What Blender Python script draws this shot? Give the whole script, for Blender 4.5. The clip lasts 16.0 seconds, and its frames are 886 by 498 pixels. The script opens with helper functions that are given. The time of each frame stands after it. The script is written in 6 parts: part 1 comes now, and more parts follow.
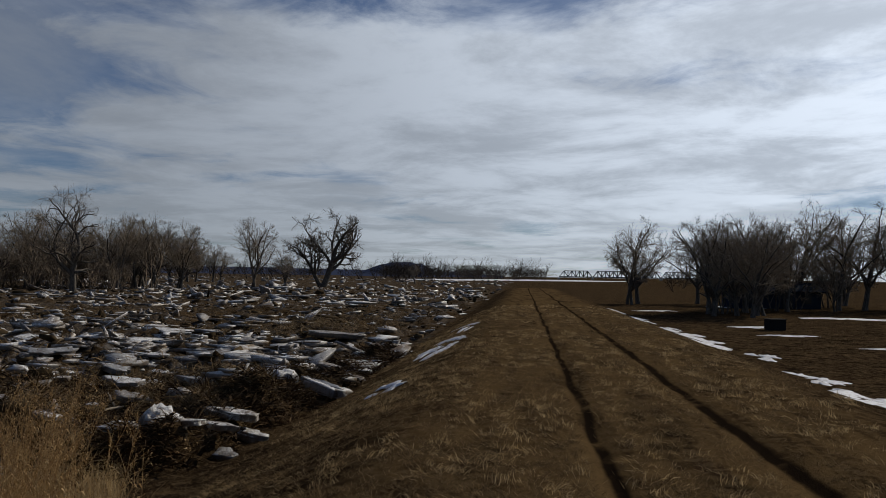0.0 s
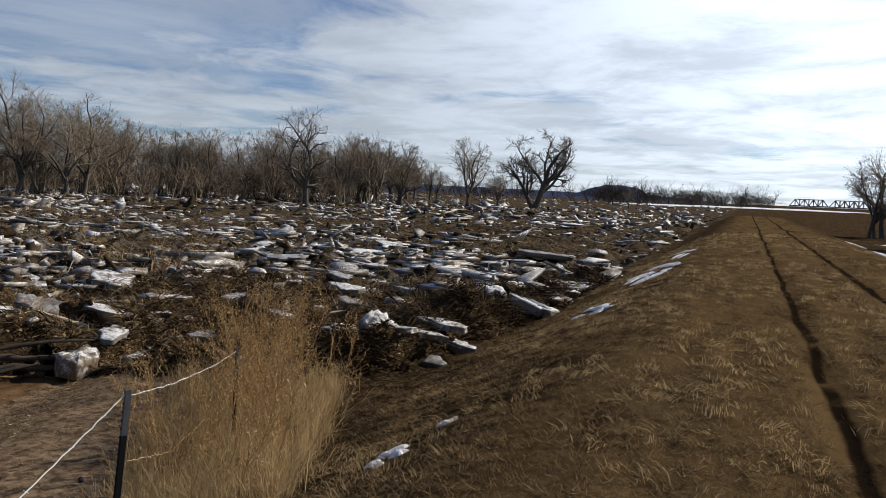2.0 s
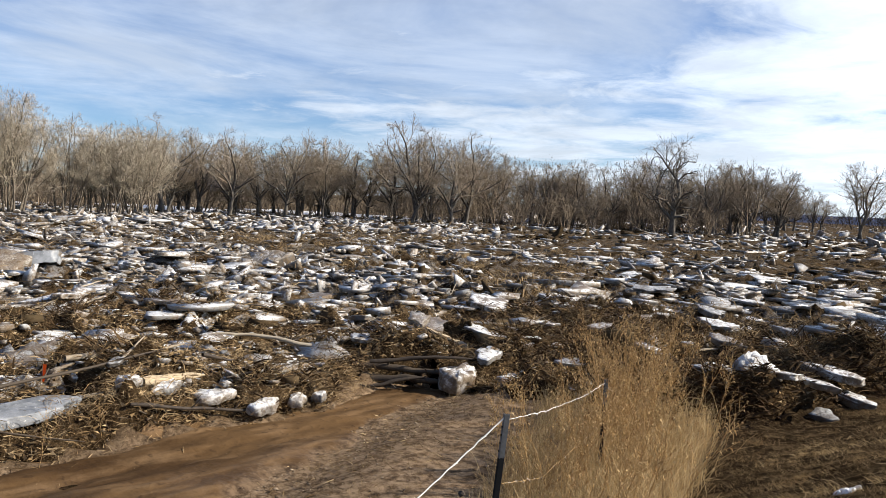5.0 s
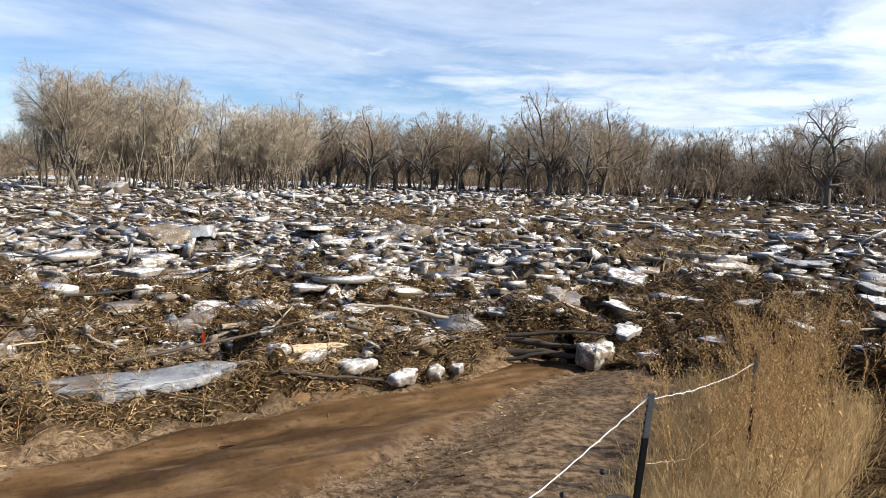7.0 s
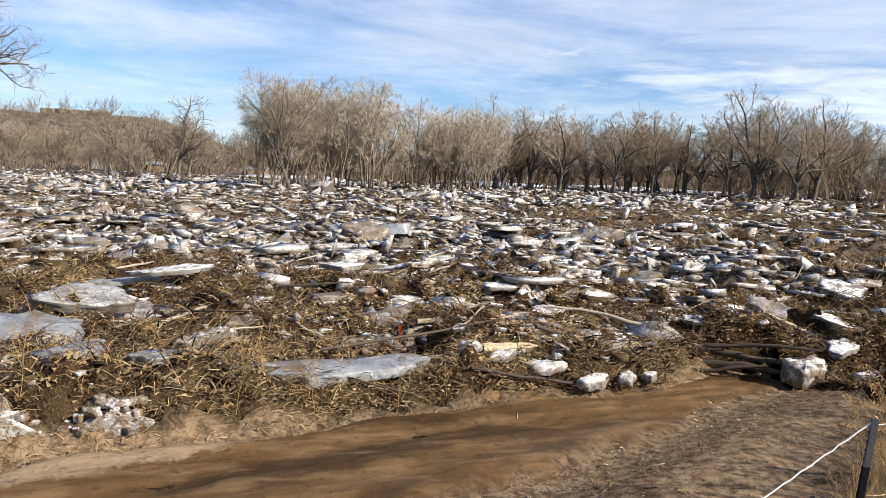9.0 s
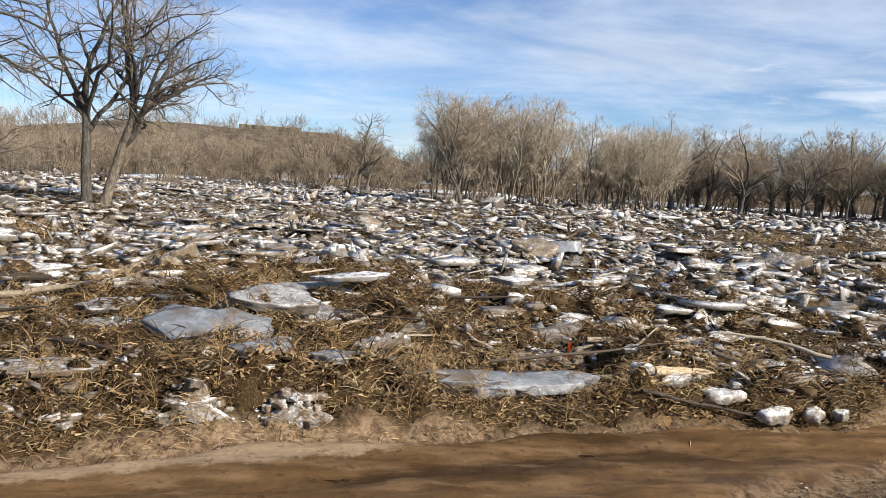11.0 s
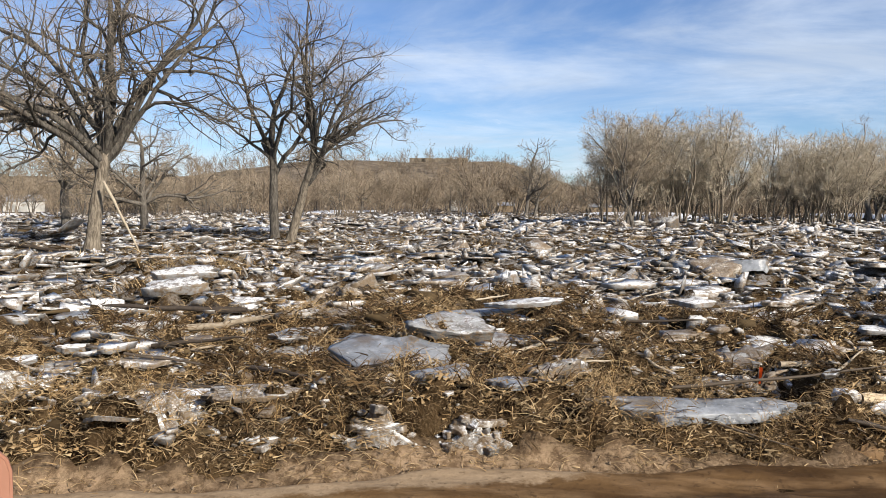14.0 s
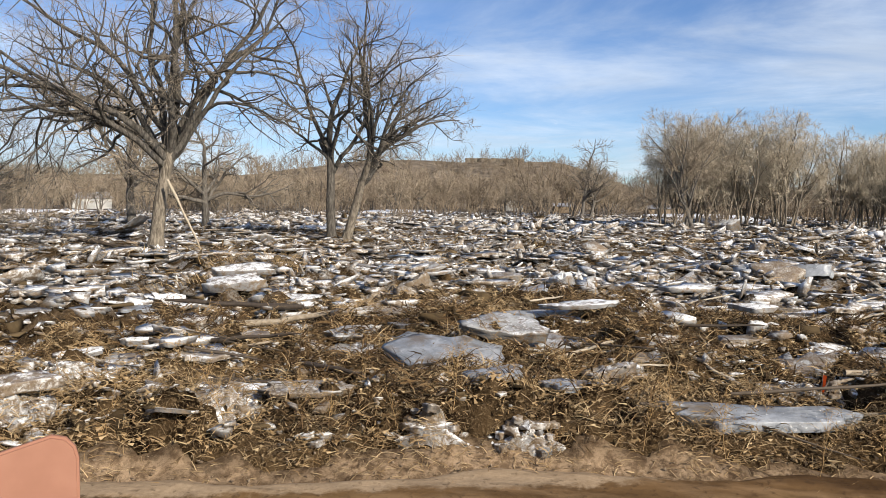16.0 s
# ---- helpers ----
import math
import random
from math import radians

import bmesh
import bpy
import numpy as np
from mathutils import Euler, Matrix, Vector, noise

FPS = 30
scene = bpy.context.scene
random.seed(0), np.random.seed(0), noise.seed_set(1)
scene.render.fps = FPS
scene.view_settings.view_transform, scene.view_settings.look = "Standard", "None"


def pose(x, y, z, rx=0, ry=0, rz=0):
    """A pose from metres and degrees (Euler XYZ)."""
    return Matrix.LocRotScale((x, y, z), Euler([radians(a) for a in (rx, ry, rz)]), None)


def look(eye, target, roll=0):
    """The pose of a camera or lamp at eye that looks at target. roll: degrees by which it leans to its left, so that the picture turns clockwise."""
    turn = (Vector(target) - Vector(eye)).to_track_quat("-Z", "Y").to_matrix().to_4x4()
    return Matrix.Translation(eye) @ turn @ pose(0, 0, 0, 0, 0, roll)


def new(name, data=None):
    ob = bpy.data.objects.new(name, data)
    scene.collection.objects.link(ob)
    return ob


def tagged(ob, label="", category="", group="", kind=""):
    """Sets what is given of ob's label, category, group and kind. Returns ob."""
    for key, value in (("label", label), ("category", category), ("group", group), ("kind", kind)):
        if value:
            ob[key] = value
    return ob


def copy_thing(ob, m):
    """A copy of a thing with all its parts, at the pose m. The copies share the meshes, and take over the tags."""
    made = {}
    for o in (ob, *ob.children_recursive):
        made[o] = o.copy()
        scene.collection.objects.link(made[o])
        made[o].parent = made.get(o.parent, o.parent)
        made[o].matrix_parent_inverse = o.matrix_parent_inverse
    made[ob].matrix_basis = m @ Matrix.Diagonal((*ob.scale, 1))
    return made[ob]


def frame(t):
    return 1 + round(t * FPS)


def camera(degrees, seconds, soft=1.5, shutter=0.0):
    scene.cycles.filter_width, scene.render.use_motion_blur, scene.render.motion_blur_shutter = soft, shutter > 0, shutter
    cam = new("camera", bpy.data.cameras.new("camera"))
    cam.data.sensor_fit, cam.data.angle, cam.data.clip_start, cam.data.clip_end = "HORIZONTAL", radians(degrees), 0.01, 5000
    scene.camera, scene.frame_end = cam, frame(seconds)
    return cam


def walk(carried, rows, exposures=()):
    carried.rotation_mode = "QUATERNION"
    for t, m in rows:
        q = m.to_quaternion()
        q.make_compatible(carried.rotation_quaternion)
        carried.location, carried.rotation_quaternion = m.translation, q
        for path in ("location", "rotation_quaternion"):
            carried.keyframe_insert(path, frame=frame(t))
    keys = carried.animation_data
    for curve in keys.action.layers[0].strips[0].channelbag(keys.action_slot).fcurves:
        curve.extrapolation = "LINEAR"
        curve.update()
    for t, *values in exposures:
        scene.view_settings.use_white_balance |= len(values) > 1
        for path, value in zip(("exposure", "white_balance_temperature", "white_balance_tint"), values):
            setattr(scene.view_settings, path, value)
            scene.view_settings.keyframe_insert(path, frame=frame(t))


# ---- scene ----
# ---- camera ----
cam = camera(58.91, 16.0, soft=0.8)
PATH = [  # seconds, x, y, z, yaw to the left, pitch up, roll
    (0.0, 0.177, -0.145, 3.350, 5.46, 1.91, 0.83), (0.5, 0.165, -0.108, 3.350, 8.27, 0.21, 1.99),
    (1.0, 0.160, -0.126, 3.348, 12.39, -0.47, 2.19), (1.5, 0.168, -0.056, 3.330, 15.25, -1.80, 0.80),
    (2.0, 0.165, 0.035, 3.295, 20.63, -4.24, 2.45), (2.5, 0.113, 0.076, 3.309, 20.90, -3.61, 3.35),
    (3.0, 0.019, 0.115, 3.302, 25.45, -4.51, 4.95), (3.5, 0.009, 0.135, 3.320, 33.06, -4.10, 5.05),
    (4.0, 0.010, 0.120, 3.334, 39.40, -3.14, 2.12), (4.2, 0.004, 0.134, 3.318, 41.15, -2.93, 2.16),
    (6.3, -0.066, 0.120, 3.284, 53.54, -5.20, 1.98), (6.5, -0.075, 0.120, 3.299, 54.37, -5.47, 2.00),
    (7.0, -0.079, 0.118, 3.298, 56.55, -5.49, 1.64), (7.5, -0.066, 0.092, 3.300, 59.61, -5.40, 1.11),
    (8.0, -0.077, 0.072, 3.304, 62.70, -5.74, 1.49), (8.5, -0.087, 0.066, 3.303, 66.33, -5.62, 1.46),
    (9.0, -0.088, 0.057, 3.301, 70.34, -5.85, 1.95), (9.2, -0.074, 0.049, 3.297, 71.87, -5.91, 1.98),
    (11.3, -0.035, -0.041, 3.263, 84.37, -4.85, 2.92), (11.5, -0.039, -0.033, 3.268, 85.59, -4.66, 2.62),
    (12.0, -0.057, -0.047, 3.258, 88.68, -4.77, 1.33), (12.5, -0.069, -0.057, 3.254, 91.27, -5.09, 0.94),
    (13.0, -0.061, -0.063, 3.256, 92.56, -4.35, 1.21), (13.5, -0.044, -0.071, 3.259, 93.69, -3.59, 1.27),
    (14.0, -0.042, -0.079, 3.259, 95.07, -3.59, 0.14), (14.5, -0.040, -0.079, 3.260, 96.12, -3.22, 0.15),
    (15.0, -0.038, -0.077, 3.260, 98.30, -3.04, 0.68), (15.5, -0.029, -0.071, 3.261, 99.10, -3.38, 0.51),
    (16.0, -0.039, -0.080, 3.257, 99.06, -3.61, 0.60)]
walk(cam, [(t, pose(x, y, z, 0, 0, yaw) @ pose(0, 0, 0, 90 + pitch, 0, 0) @ pose(0, 0, 0, 0, 0, roll)) for t, x, y, z, yaw, pitch, roll in PATH],
     exposures=[(0.0, -0.95), (1.0, -0.56), (2.0, 0.02), (2.5, 0.34), (3.0, 0.4), (3.5, 0.58), (4.0, 0.64), (6.5, 0.95), (9.0, 0.93), (11.5, 0.76), (12.5, 0.75), (16.0, 0.71)])

# ---- world and sun ----
SUN_AZ, SUN_EL = -42.0, 29.0          # degrees to the left of +y, and above the horizon
sun_dir = Vector((-math.sin(radians(SUN_AZ)) * math.cos(radians(SUN_EL)), math.cos(radians(SUN_AZ)) * math.cos(radians(SUN_EL)), math.sin(radians(SUN_EL))))
sun = new("sun", bpy.data.lights.new("sun", "SUN"))
sun.data.energy, sun.data.angle, sun.data.color = 5.0, radians(0.6), (1.0, 0.92, 0.8)
sun.matrix_world = look(sun_dir * 100, (0, 0, 0))


class Nodes:
    """A short way to write node trees."""

    def __init__(self, tree):
        self.tree = tree
        tree.nodes.clear()

    def add(self, kind, **sets):
        node = self.tree.nodes.new(kind)
        for key, value in sets.items():
            setattr(node, key, value)
        return node

    def put(self, node, name, value):
        socket = node.inputs[name]
        if isinstance(value, bpy.types.NodeSocket):
            self.tree.links.new(value, socket)
        elif value is not None:
            socket.default_value = value

    def math(self, op, a, b=None, clamp=False):
        node = self.add("ShaderNodeMath", operation=op, use_clamp=clamp)
        self.put(node, 0, a)
        self.put(node, 1, b)
        return node.outputs[0]

    def vec(self, op, a, b=None):
        node = self.add("ShaderNodeVectorMath", operation=op)
        self.put(node, 0, a)
        self.put(node, 1, b)
        return node.outputs["Value" if op in ("DOT_PRODUCT", "LENGTH") else "Vector"]

    def noise(self, where, scale, detail=4.0, rough=0.55, distort=0.0):
        node = self.add("ShaderNodeTexNoise")
        for key, value in (("Vector", where), ("Scale", scale), ("Detail", detail), ("Roughness", rough), ("Distortion", distort)):
            self.put(node, key, value)
        return node.outputs["Fac"]

    def ramp(self, fac, low, high):
        node = self.add("ShaderNodeMapRange", clamp=True, interpolation_type="SMOOTHSTEP")
        for key, value in (("Value", fac), ("From Min", low), ("From Max", high)):
            self.put(node, key, value)
        return node.outputs["Result"]

    def mix(self, fac, a, b):
        node = self.add("ShaderNodeMix", data_type="RGBA")
        self.put(node, 0, fac)
        self.put(node, 6, (*a, 1) if isinstance(a, tuple) and len(a) == 3 else a)
        self.put(node, 7, (*b, 1) if isinstance(b, tuple) and len(b) == 3 else b)
        return node.outputs[2]


world = bpy.data.worlds.new("sky")
world.use_nodes = True
scene.world = world
n = Nodes(world.node_tree)
sky = n.add("ShaderNodeTexSky", sky_type="NISHITA", sun_disc=False, sun_elevation=radians(SUN_EL), sun_rotation=radians(-SUN_AZ), altitude=1100.0, dust_density=0.6)
toward = n.add("ShaderNodeTexCoord").outputs["Generated"]
split = n.add("ShaderNodeSeparateXYZ")
n.put(split, 0, toward)
lift = n.math("ADD", n.math("MAXIMUM", split.outputs[2], 0.0), 0.085)
flat = n.add("ShaderNodeCombineXYZ")
n.put(flat, 0, n.math("DIVIDE", split.outputs[0], lift))
n.put(flat, 1, n.math("DIVIDE", split.outputs[1], lift))
spread = n.add("ShaderNodeMapping")
n.put(spread, "Vector", flat.outputs[0])
spread.inputs["Rotation"].default_value = (0, 0, radians(28))
spread.inputs["Location"].default_value = (4.3, 1.7, 0.0)
spread.inputs["Scale"].default_value = (0.85, 0.85, 1.0)
big = n.noise(spread.outputs[0], 0.55, 3.0, 0.5, 0.4)
fine = n.noise(spread.outputs[0], 2.1, 9.0, 0.62, 0.5)
side = n.vec("DOT_PRODUCT", toward, tuple(Vector((0.55, 0.83, 0.0)).normalized()))
cover = n.math("ADD", n.math("ADD", n.math("MULTIPLY", big, 0.62), n.math("MULTIPLY", fine, 0.42)), n.math("MULTIPLY", side, 0.17))
bank = n.math("POWER", n.math("MAXIMUM", n.vec("DOT_PRODUCT", toward, tuple(Vector((-0.36, 0.9, 0.2)).normalized())), 0.0), 14.0)
cover = n.math("ADD", cover, n.math("SUBTRACT", n.math("MULTIPLY", bank, 0.05), n.math("MULTIPLY", n.ramp(split.outputs[2], 0.26, 0.42), 0.34)))
mask = n.ramp(cover, 0.47, 0.65)
near_sun = n.math("POWER", n.math("MAXIMUM", n.vec("DOT_PRODUCT", toward, tuple(sun_dir)), 0.0), 2.8)
shade = n.ramp(n.noise(spread.outputs[0], 1.2, 9.0, 0.64, 0.3), 0.36, 0.62)
bright = n.math("ADD", n.math("MULTIPLY", shade, n.math("ADD", 1.6, n.math("MULTIPLY", near_sun, 12.0))), n.math("ADD", n.math("MULTIPLY", near_sun, 13.5), 7.0))
cloud = n.vec("MULTIPLY", (0.88, 0.97, 1.09), None)
tint = cloud.node
join = n.add("ShaderNodeCombineXYZ")
for axis in range(3):
    n.put(join, axis, bright)
n.put(tint, 1, join.outputs[0])
streak = n.add("ShaderNodeMapping")
n.put(streak, "Vector", flat.outputs[0])
streak.inputs["Rotation"].default_value = (0, 0, radians(12))
streak.inputs["Scale"].default_value = (0.6, 0.5, 1.0)
wisps = n.math("MULTIPLY", n.ramp(n.noise(streak.outputs[0], 1.0, 7.0, 0.6, 0.6), 0.34, 0.74), 0.7)
wisps = n.math("MULTIPLY", wisps, n.math("SUBTRACT", 1.0, n.math("MULTIPLY", n.ramp(split.outputs[2], 0.26, 0.42), 0.7)))
veil = n.math("MAXIMUM", n.math("MULTIPLY", mask, 0.85), wisps)
back = n.add("ShaderNodeBackground")
n.put(back, "Color", n.mix(veil, n.vec("MULTIPLY", sky.outputs[0], (0.66, 0.83, 1.12)), tint.outputs[0]))
n.put(back, "Strength", 0.07)
n.tree.links.new(back.outputs[0], n.add("ShaderNodeOutputWorld").inputs[0])

# ---- materials ----


def material(name, build, roughness=0.9, specular=0.25, metal=0.0, thin=0.0):
    """build(nodes) returns the colour and the height for the bump (or None), and its distance in metres; thin is the share of light that a blade lets through."""
    mat = bpy.data.materials.new(name)
    mat.use_nodes = True
    k = Nodes(mat.node_tree)
    bsdf = k.add("ShaderNodeBsdfPrincipled")
    colour, height, depth = build(k)
    k.put(bsdf, "Base Color", (*colour, 1) if isinstance(colour, tuple) else colour)
    k.put(bsdf, "Roughness", roughness(k) if callable(roughness) else roughness)
    k.put(bsdf, "Specular IOR Level", specular)
    k.put(bsdf, "Metallic", metal)
    if height is not None:
        bump = k.add("ShaderNodeBump")
        k.put(bump, "Height", height)
        k.put(bump, "Distance", depth)
        bump.inputs["Strength"].default_value = 0.8
        k.put(bsdf, "Normal", bump.outputs[0])
    surface = bsdf
    if thin:
        through_blade, surface = k.add("ShaderNodeBsdfTranslucent"), k.add("ShaderNodeMixShader")
        k.put(through_blade, "Color", colour)
        k.put(surface, 0, thin)
        k.put(surface, 1, bsdf.outputs[0])
        k.put(surface, 2, through_blade.outputs[0])
    k.tree.links.new(surface.outputs[0], k.add("ShaderNodeOutputMaterial").inputs[0])
    return mat


def spot(k):
    return k.add("ShaderNodeTexCoord").outputs["Object"]


def place(k):
    return k.add("ShaderNodeNewGeometry").outputs["Position"]


def any_one(k):
    return k.add("ShaderNodeObjectInfo").outputs["Random"]


def island(k):
    return k.add("ShaderNodeNewGeometry").outputs["Random Per Island"]


def scattered(a, b, c, fine_scale=30.0, depth=0.004, chance=any_one):
    """Three tones, mixed by piece, by blotch and by grain."""
    def build(k):
        p = place(k)
        one = k.mix(k.ramp(k.noise(p, fine_scale, 5.0, 0.6), 0.3, 0.7), a, b)
        return k.mix(k.math("MULTIPLY", k.math("POWER", chance(k), 2.0), 0.9), one, c), k.noise(p, fine_scale * 1.7, 5.0, 0.65), depth
    return build


def ground_look(k):
    p = place(k)
    field = k.add("ShaderNodeAttribute", attribute_name="field").outputs["Fac"]
    where = k.add("ShaderNodeSeparateXYZ")
    k.put(where, 0, p)
    bend = k.math("ADD", k.math("MULTIPLY", k.math("MAXIMUM", where.outputs[1], 0.0), 0.006), k.math("MULTIPLY", k.math("SUBTRACT", k.noise(p, 0.45, 4.0), 0.5), 0.3))
    across = k.math("SUBTRACT", where.outputs[0], bend)
    ruts = [k.ramp(k.math("ABSOLUTE", k.math("SUBTRACT", across, at)), wide, wide * 0.35) for at, wide in ((1.0, 0.085), (2.65, 0.11))]
    crest = k.math("MULTIPLY", k.ramp(where.outputs[1], 118.0, 112.0), k.ramp(where.outputs[1], -30.0, -25.0))
    rut = k.math("MULTIPLY", k.math("MAXIMUM", ruts[0], ruts[1]), crest)
    coarse, mid, grain = k.noise(p, 0.35, 4.0), k.noise(p, 2.2, 6.0, 0.65), k.noise(p, 26.0, 6.0, 0.7)
    dry = k.mix(k.ramp(mid, 0.36, 0.62), (0.024, 0.0115, 0.008), (0.095, 0.063, 0.031))
    dry = k.mix(k.math("MULTIPLY", k.ramp(coarse, 0.42, 0.7), 0.6), dry, (0.0158, 0.0108, 0.00648))
    dry = k.mix(k.ramp(grain, 0.48, 0.74), dry, (0.1, 0.067, 0.034))
    litter = k.mix(k.ramp(mid, 0.36, 0.62), (0.009, 0.0058, 0.0035), (0.075, 0.048, 0.024))
    litter = k.mix(k.ramp(grain, 0.5, 0.66), litter, (0.15, 0.103, 0.056))
    slush = k.math("MULTIPLY", k.ramp(k.noise(p, 1.1, 8.0, 0.72, 0.5), 0.46, 0.57), k.ramp(k.noise(p, 14.0, 5.0, 0.7), 0.36, 0.56))
    outward = k.ramp(k.vec("LENGTH", p, (0.0, 0.0, 0.0)), 17.0, 30.0)
    # Slush thickens below y = 40, painting brighter light into that side's colour.
    litter = k.mix(k.math("MULTIPLY", k.math("MULTIPLY", slush, k.math("ADD", k.math("MULTIPLY", k.ramp(where.outputs[1], 40.0, 5.0), 0.5), 0.18)), outward), litter, k.mix(grain, (0.3, 0.28, 0.25), (0.46, 0.45, 0.43)))
    bare = k.add("ShaderNodeAttribute", attribute_name="bare").outputs["Fac"]
    dirt = k.mix(k.ramp(k.noise(p, 7.0, 6.0, 0.7), 0.4, 0.62), (0.3, 0.21, 0.13), (0.12, 0.078, 0.046))
    dry = k.mix(k.math("MULTIPLY", bare, k.ramp(k.math("ADD", mid, bare), 0.75, 1.2)), dry, dirt)
    # A ragged darker oval at the levee's foot, around (-4.6, 10.6).
    dark_oval = k.math("ADD", k.vec("LENGTH", k.vec("MULTIPLY", k.vec("SUBTRACT", p, (-4.6, 10.6, 0.0)), (0.6, 0.32, 0.3)), None), k.math("MULTIPLY", k.math("SUBTRACT", k.noise(p, 1.3, 6.0, 0.7), 0.5), 1.4))
    dry = k.mix(k.math("MULTIPLY", k.ramp(dark_oval, 1.15, 0.75), 0.85), dry, k.mix(grain, (0.012, 0.0085, 0.0055), (0.04, 0.026, 0.015)))
    fuzz = k.noise(p, 60.0, 4.0, 0.7)
    tuft = k.noise(p, 6.5, 6.0, 0.7, 0.7)
    dry = k.mix(k.math("MULTIPLY", k.ramp(tuft, 0.51, 0.6), k.math("SUBTRACT", 0.7, k.math("MULTIPLY", bare, 0.55))), dry, (0.15, 0.104, 0.056))
    dry = k.mix(k.math("MULTIPLY", k.ramp(tuft, 0.48, 0.41), k.math("SUBTRACT", 0.85, k.math("MULTIPLY", bare, 0.5))), dry, (0.018, 0.0125, 0.0075))
    dry = k.mix(k.math("MULTIPLY", k.ramp(fuzz, 0.52, 0.68), k.math("SUBTRACT", 1.0, k.math("MULTIPLY", bare, 0.6))), dry, k.mix(k.ramp(mid, 0.4, 0.6), (0.03, 0.02, 0.0105), (0.13, 0.09, 0.047)))
    streaks = k.add("ShaderNodeMapping")
    k.put(streaks, "Vector", p)
    streaks.inputs["Scale"].default_value = (1.0, 0.16, 1.0)
    warm = k.math("MULTIPLY", k.ramp(k.math("ABSOLUTE", k.math("SUBTRACT", across, 1.7)), 4.0, 1.8), k.ramp(k.noise(streaks.outputs[0], 2.2, 7.0, 0.7, 0.3), 0.3, 0.62))
    dry = k.mix(k.math("MULTIPLY", k.math("MULTIPLY", warm, crest), 0.85), dry, k.mix(grain, (0.085, 0.053, 0.023), (0.24, 0.155, 0.069)))
    dark_turf = k.ramp(k.noise(p, 0.9, 7.0, 0.72, 0.6), 0.53, 0.62)
    dry = k.mix(k.math("MULTIPLY", k.math("MULTIPLY", dark_turf, k.math("SUBTRACT", 1.0, warm)), k.math("SUBTRACT", 0.82, k.math("MULTIPLY", bare, 0.5))), dry, (0.015, 0.0105, 0.0068))
    dry = k.mix(k.math("MULTIPLY", rut, k.ramp(k.noise(p, 1.6, 5.0), 0.25, 0.5)), dry, (0.02, 0.0135, 0.0085))
    height = k.math("ADD", k.math("MULTIPLY", mid, k.math("ADD", k.math("MULTIPLY", field, 0.75), 0.2)), k.math("MULTIPLY", k.math("ADD", grain, k.math("MULTIPLY", fuzz, 0.5)), 0.6))
    height = k.math("MULTIPLY", height, k.math("SUBTRACT", 1.0, k.math("MULTIPLY", bare, 0.75)))
    return k.mix(field, dry, litter), height, 0.12


def mud_look(k):
    p = place(k)
    stretch = k.add("ShaderNodeMapping")
    k.put(stretch, "Vector", p)
    stretch.inputs["Scale"].default_value = (1.0, 0.28, 1.0)
    stretch.inputs["Rotation"].default_value = (0, 0, radians(-8))
    lanes = k.noise(stretch.outputs[0], 1.1, 4.0, 0.5, 0.3)
    clods, soft = k.noise(p, 9.0, 5.0, 0.6), k.noise(stretch.outputs[0], 2.6, 4.0, 0.55)
    base = k.mix(k.ramp(lanes, 0.38, 0.62), (0.055, 0.03, 0.0125), (0.115, 0.066, 0.0285))
    base = k.mix(k.math("MULTIPLY", k.ramp(soft, 0.46, 0.68), 0.7), base, (0.19, 0.118, 0.06))
    dry = k.add("ShaderNodeAttribute", attribute_name="dry").outputs["Fac"]
    base = k.mix(k.math("MULTIPLY", k.ramp(k.math("ADD", dry, k.math("MULTIPLY", k.math("SUBTRACT", k.noise(p, 3.0, 6.0, 0.7), 0.5), 0.9)), 0.35, 0.6), 0.9), base, k.mix(k.noise(p, 14.0, 5.0, 0.7), (0.17, 0.115, 0.068), (0.4, 0.3, 0.195)))
    base = k.mix(k.math("MULTIPLY", k.ramp(clods, 0.56, 0.7), 0.6), base, (0.035, 0.02, 0.01))
    crumbled = k.ramp(k.math("ADD", dry, k.math("MULTIPLY", k.math("SUBTRACT", k.noise(p, 2.2, 6.0, 0.7), 0.5), 1.6)), -0.3, -0.8)
    base = k.mix(crumbled, base, k.mix(k.ramp(k.noise(p, 7.0, 6.0, 0.7), 0.4, 0.62), (0.16, 0.107, 0.063), (0.06, 0.038, 0.022)))
    return base, k.math("ADD", k.math("MULTIPLY", clods, 0.35), k.math("ADD", lanes, soft)), 0.05


def mud_gloss(k):
    return k.math("ADD", k.math("MULTIPLY", k.ramp(k.noise(place(k), 0.9, 4.0), 0.35, 0.65), 0.5), 0.42)


def spotty(k):
    """Patches of their own instead of a number for each piece."""
    return k.ramp(k.noise(place(k), 5.0, 6.0, 0.7, 0.4), 0.3, 0.7)


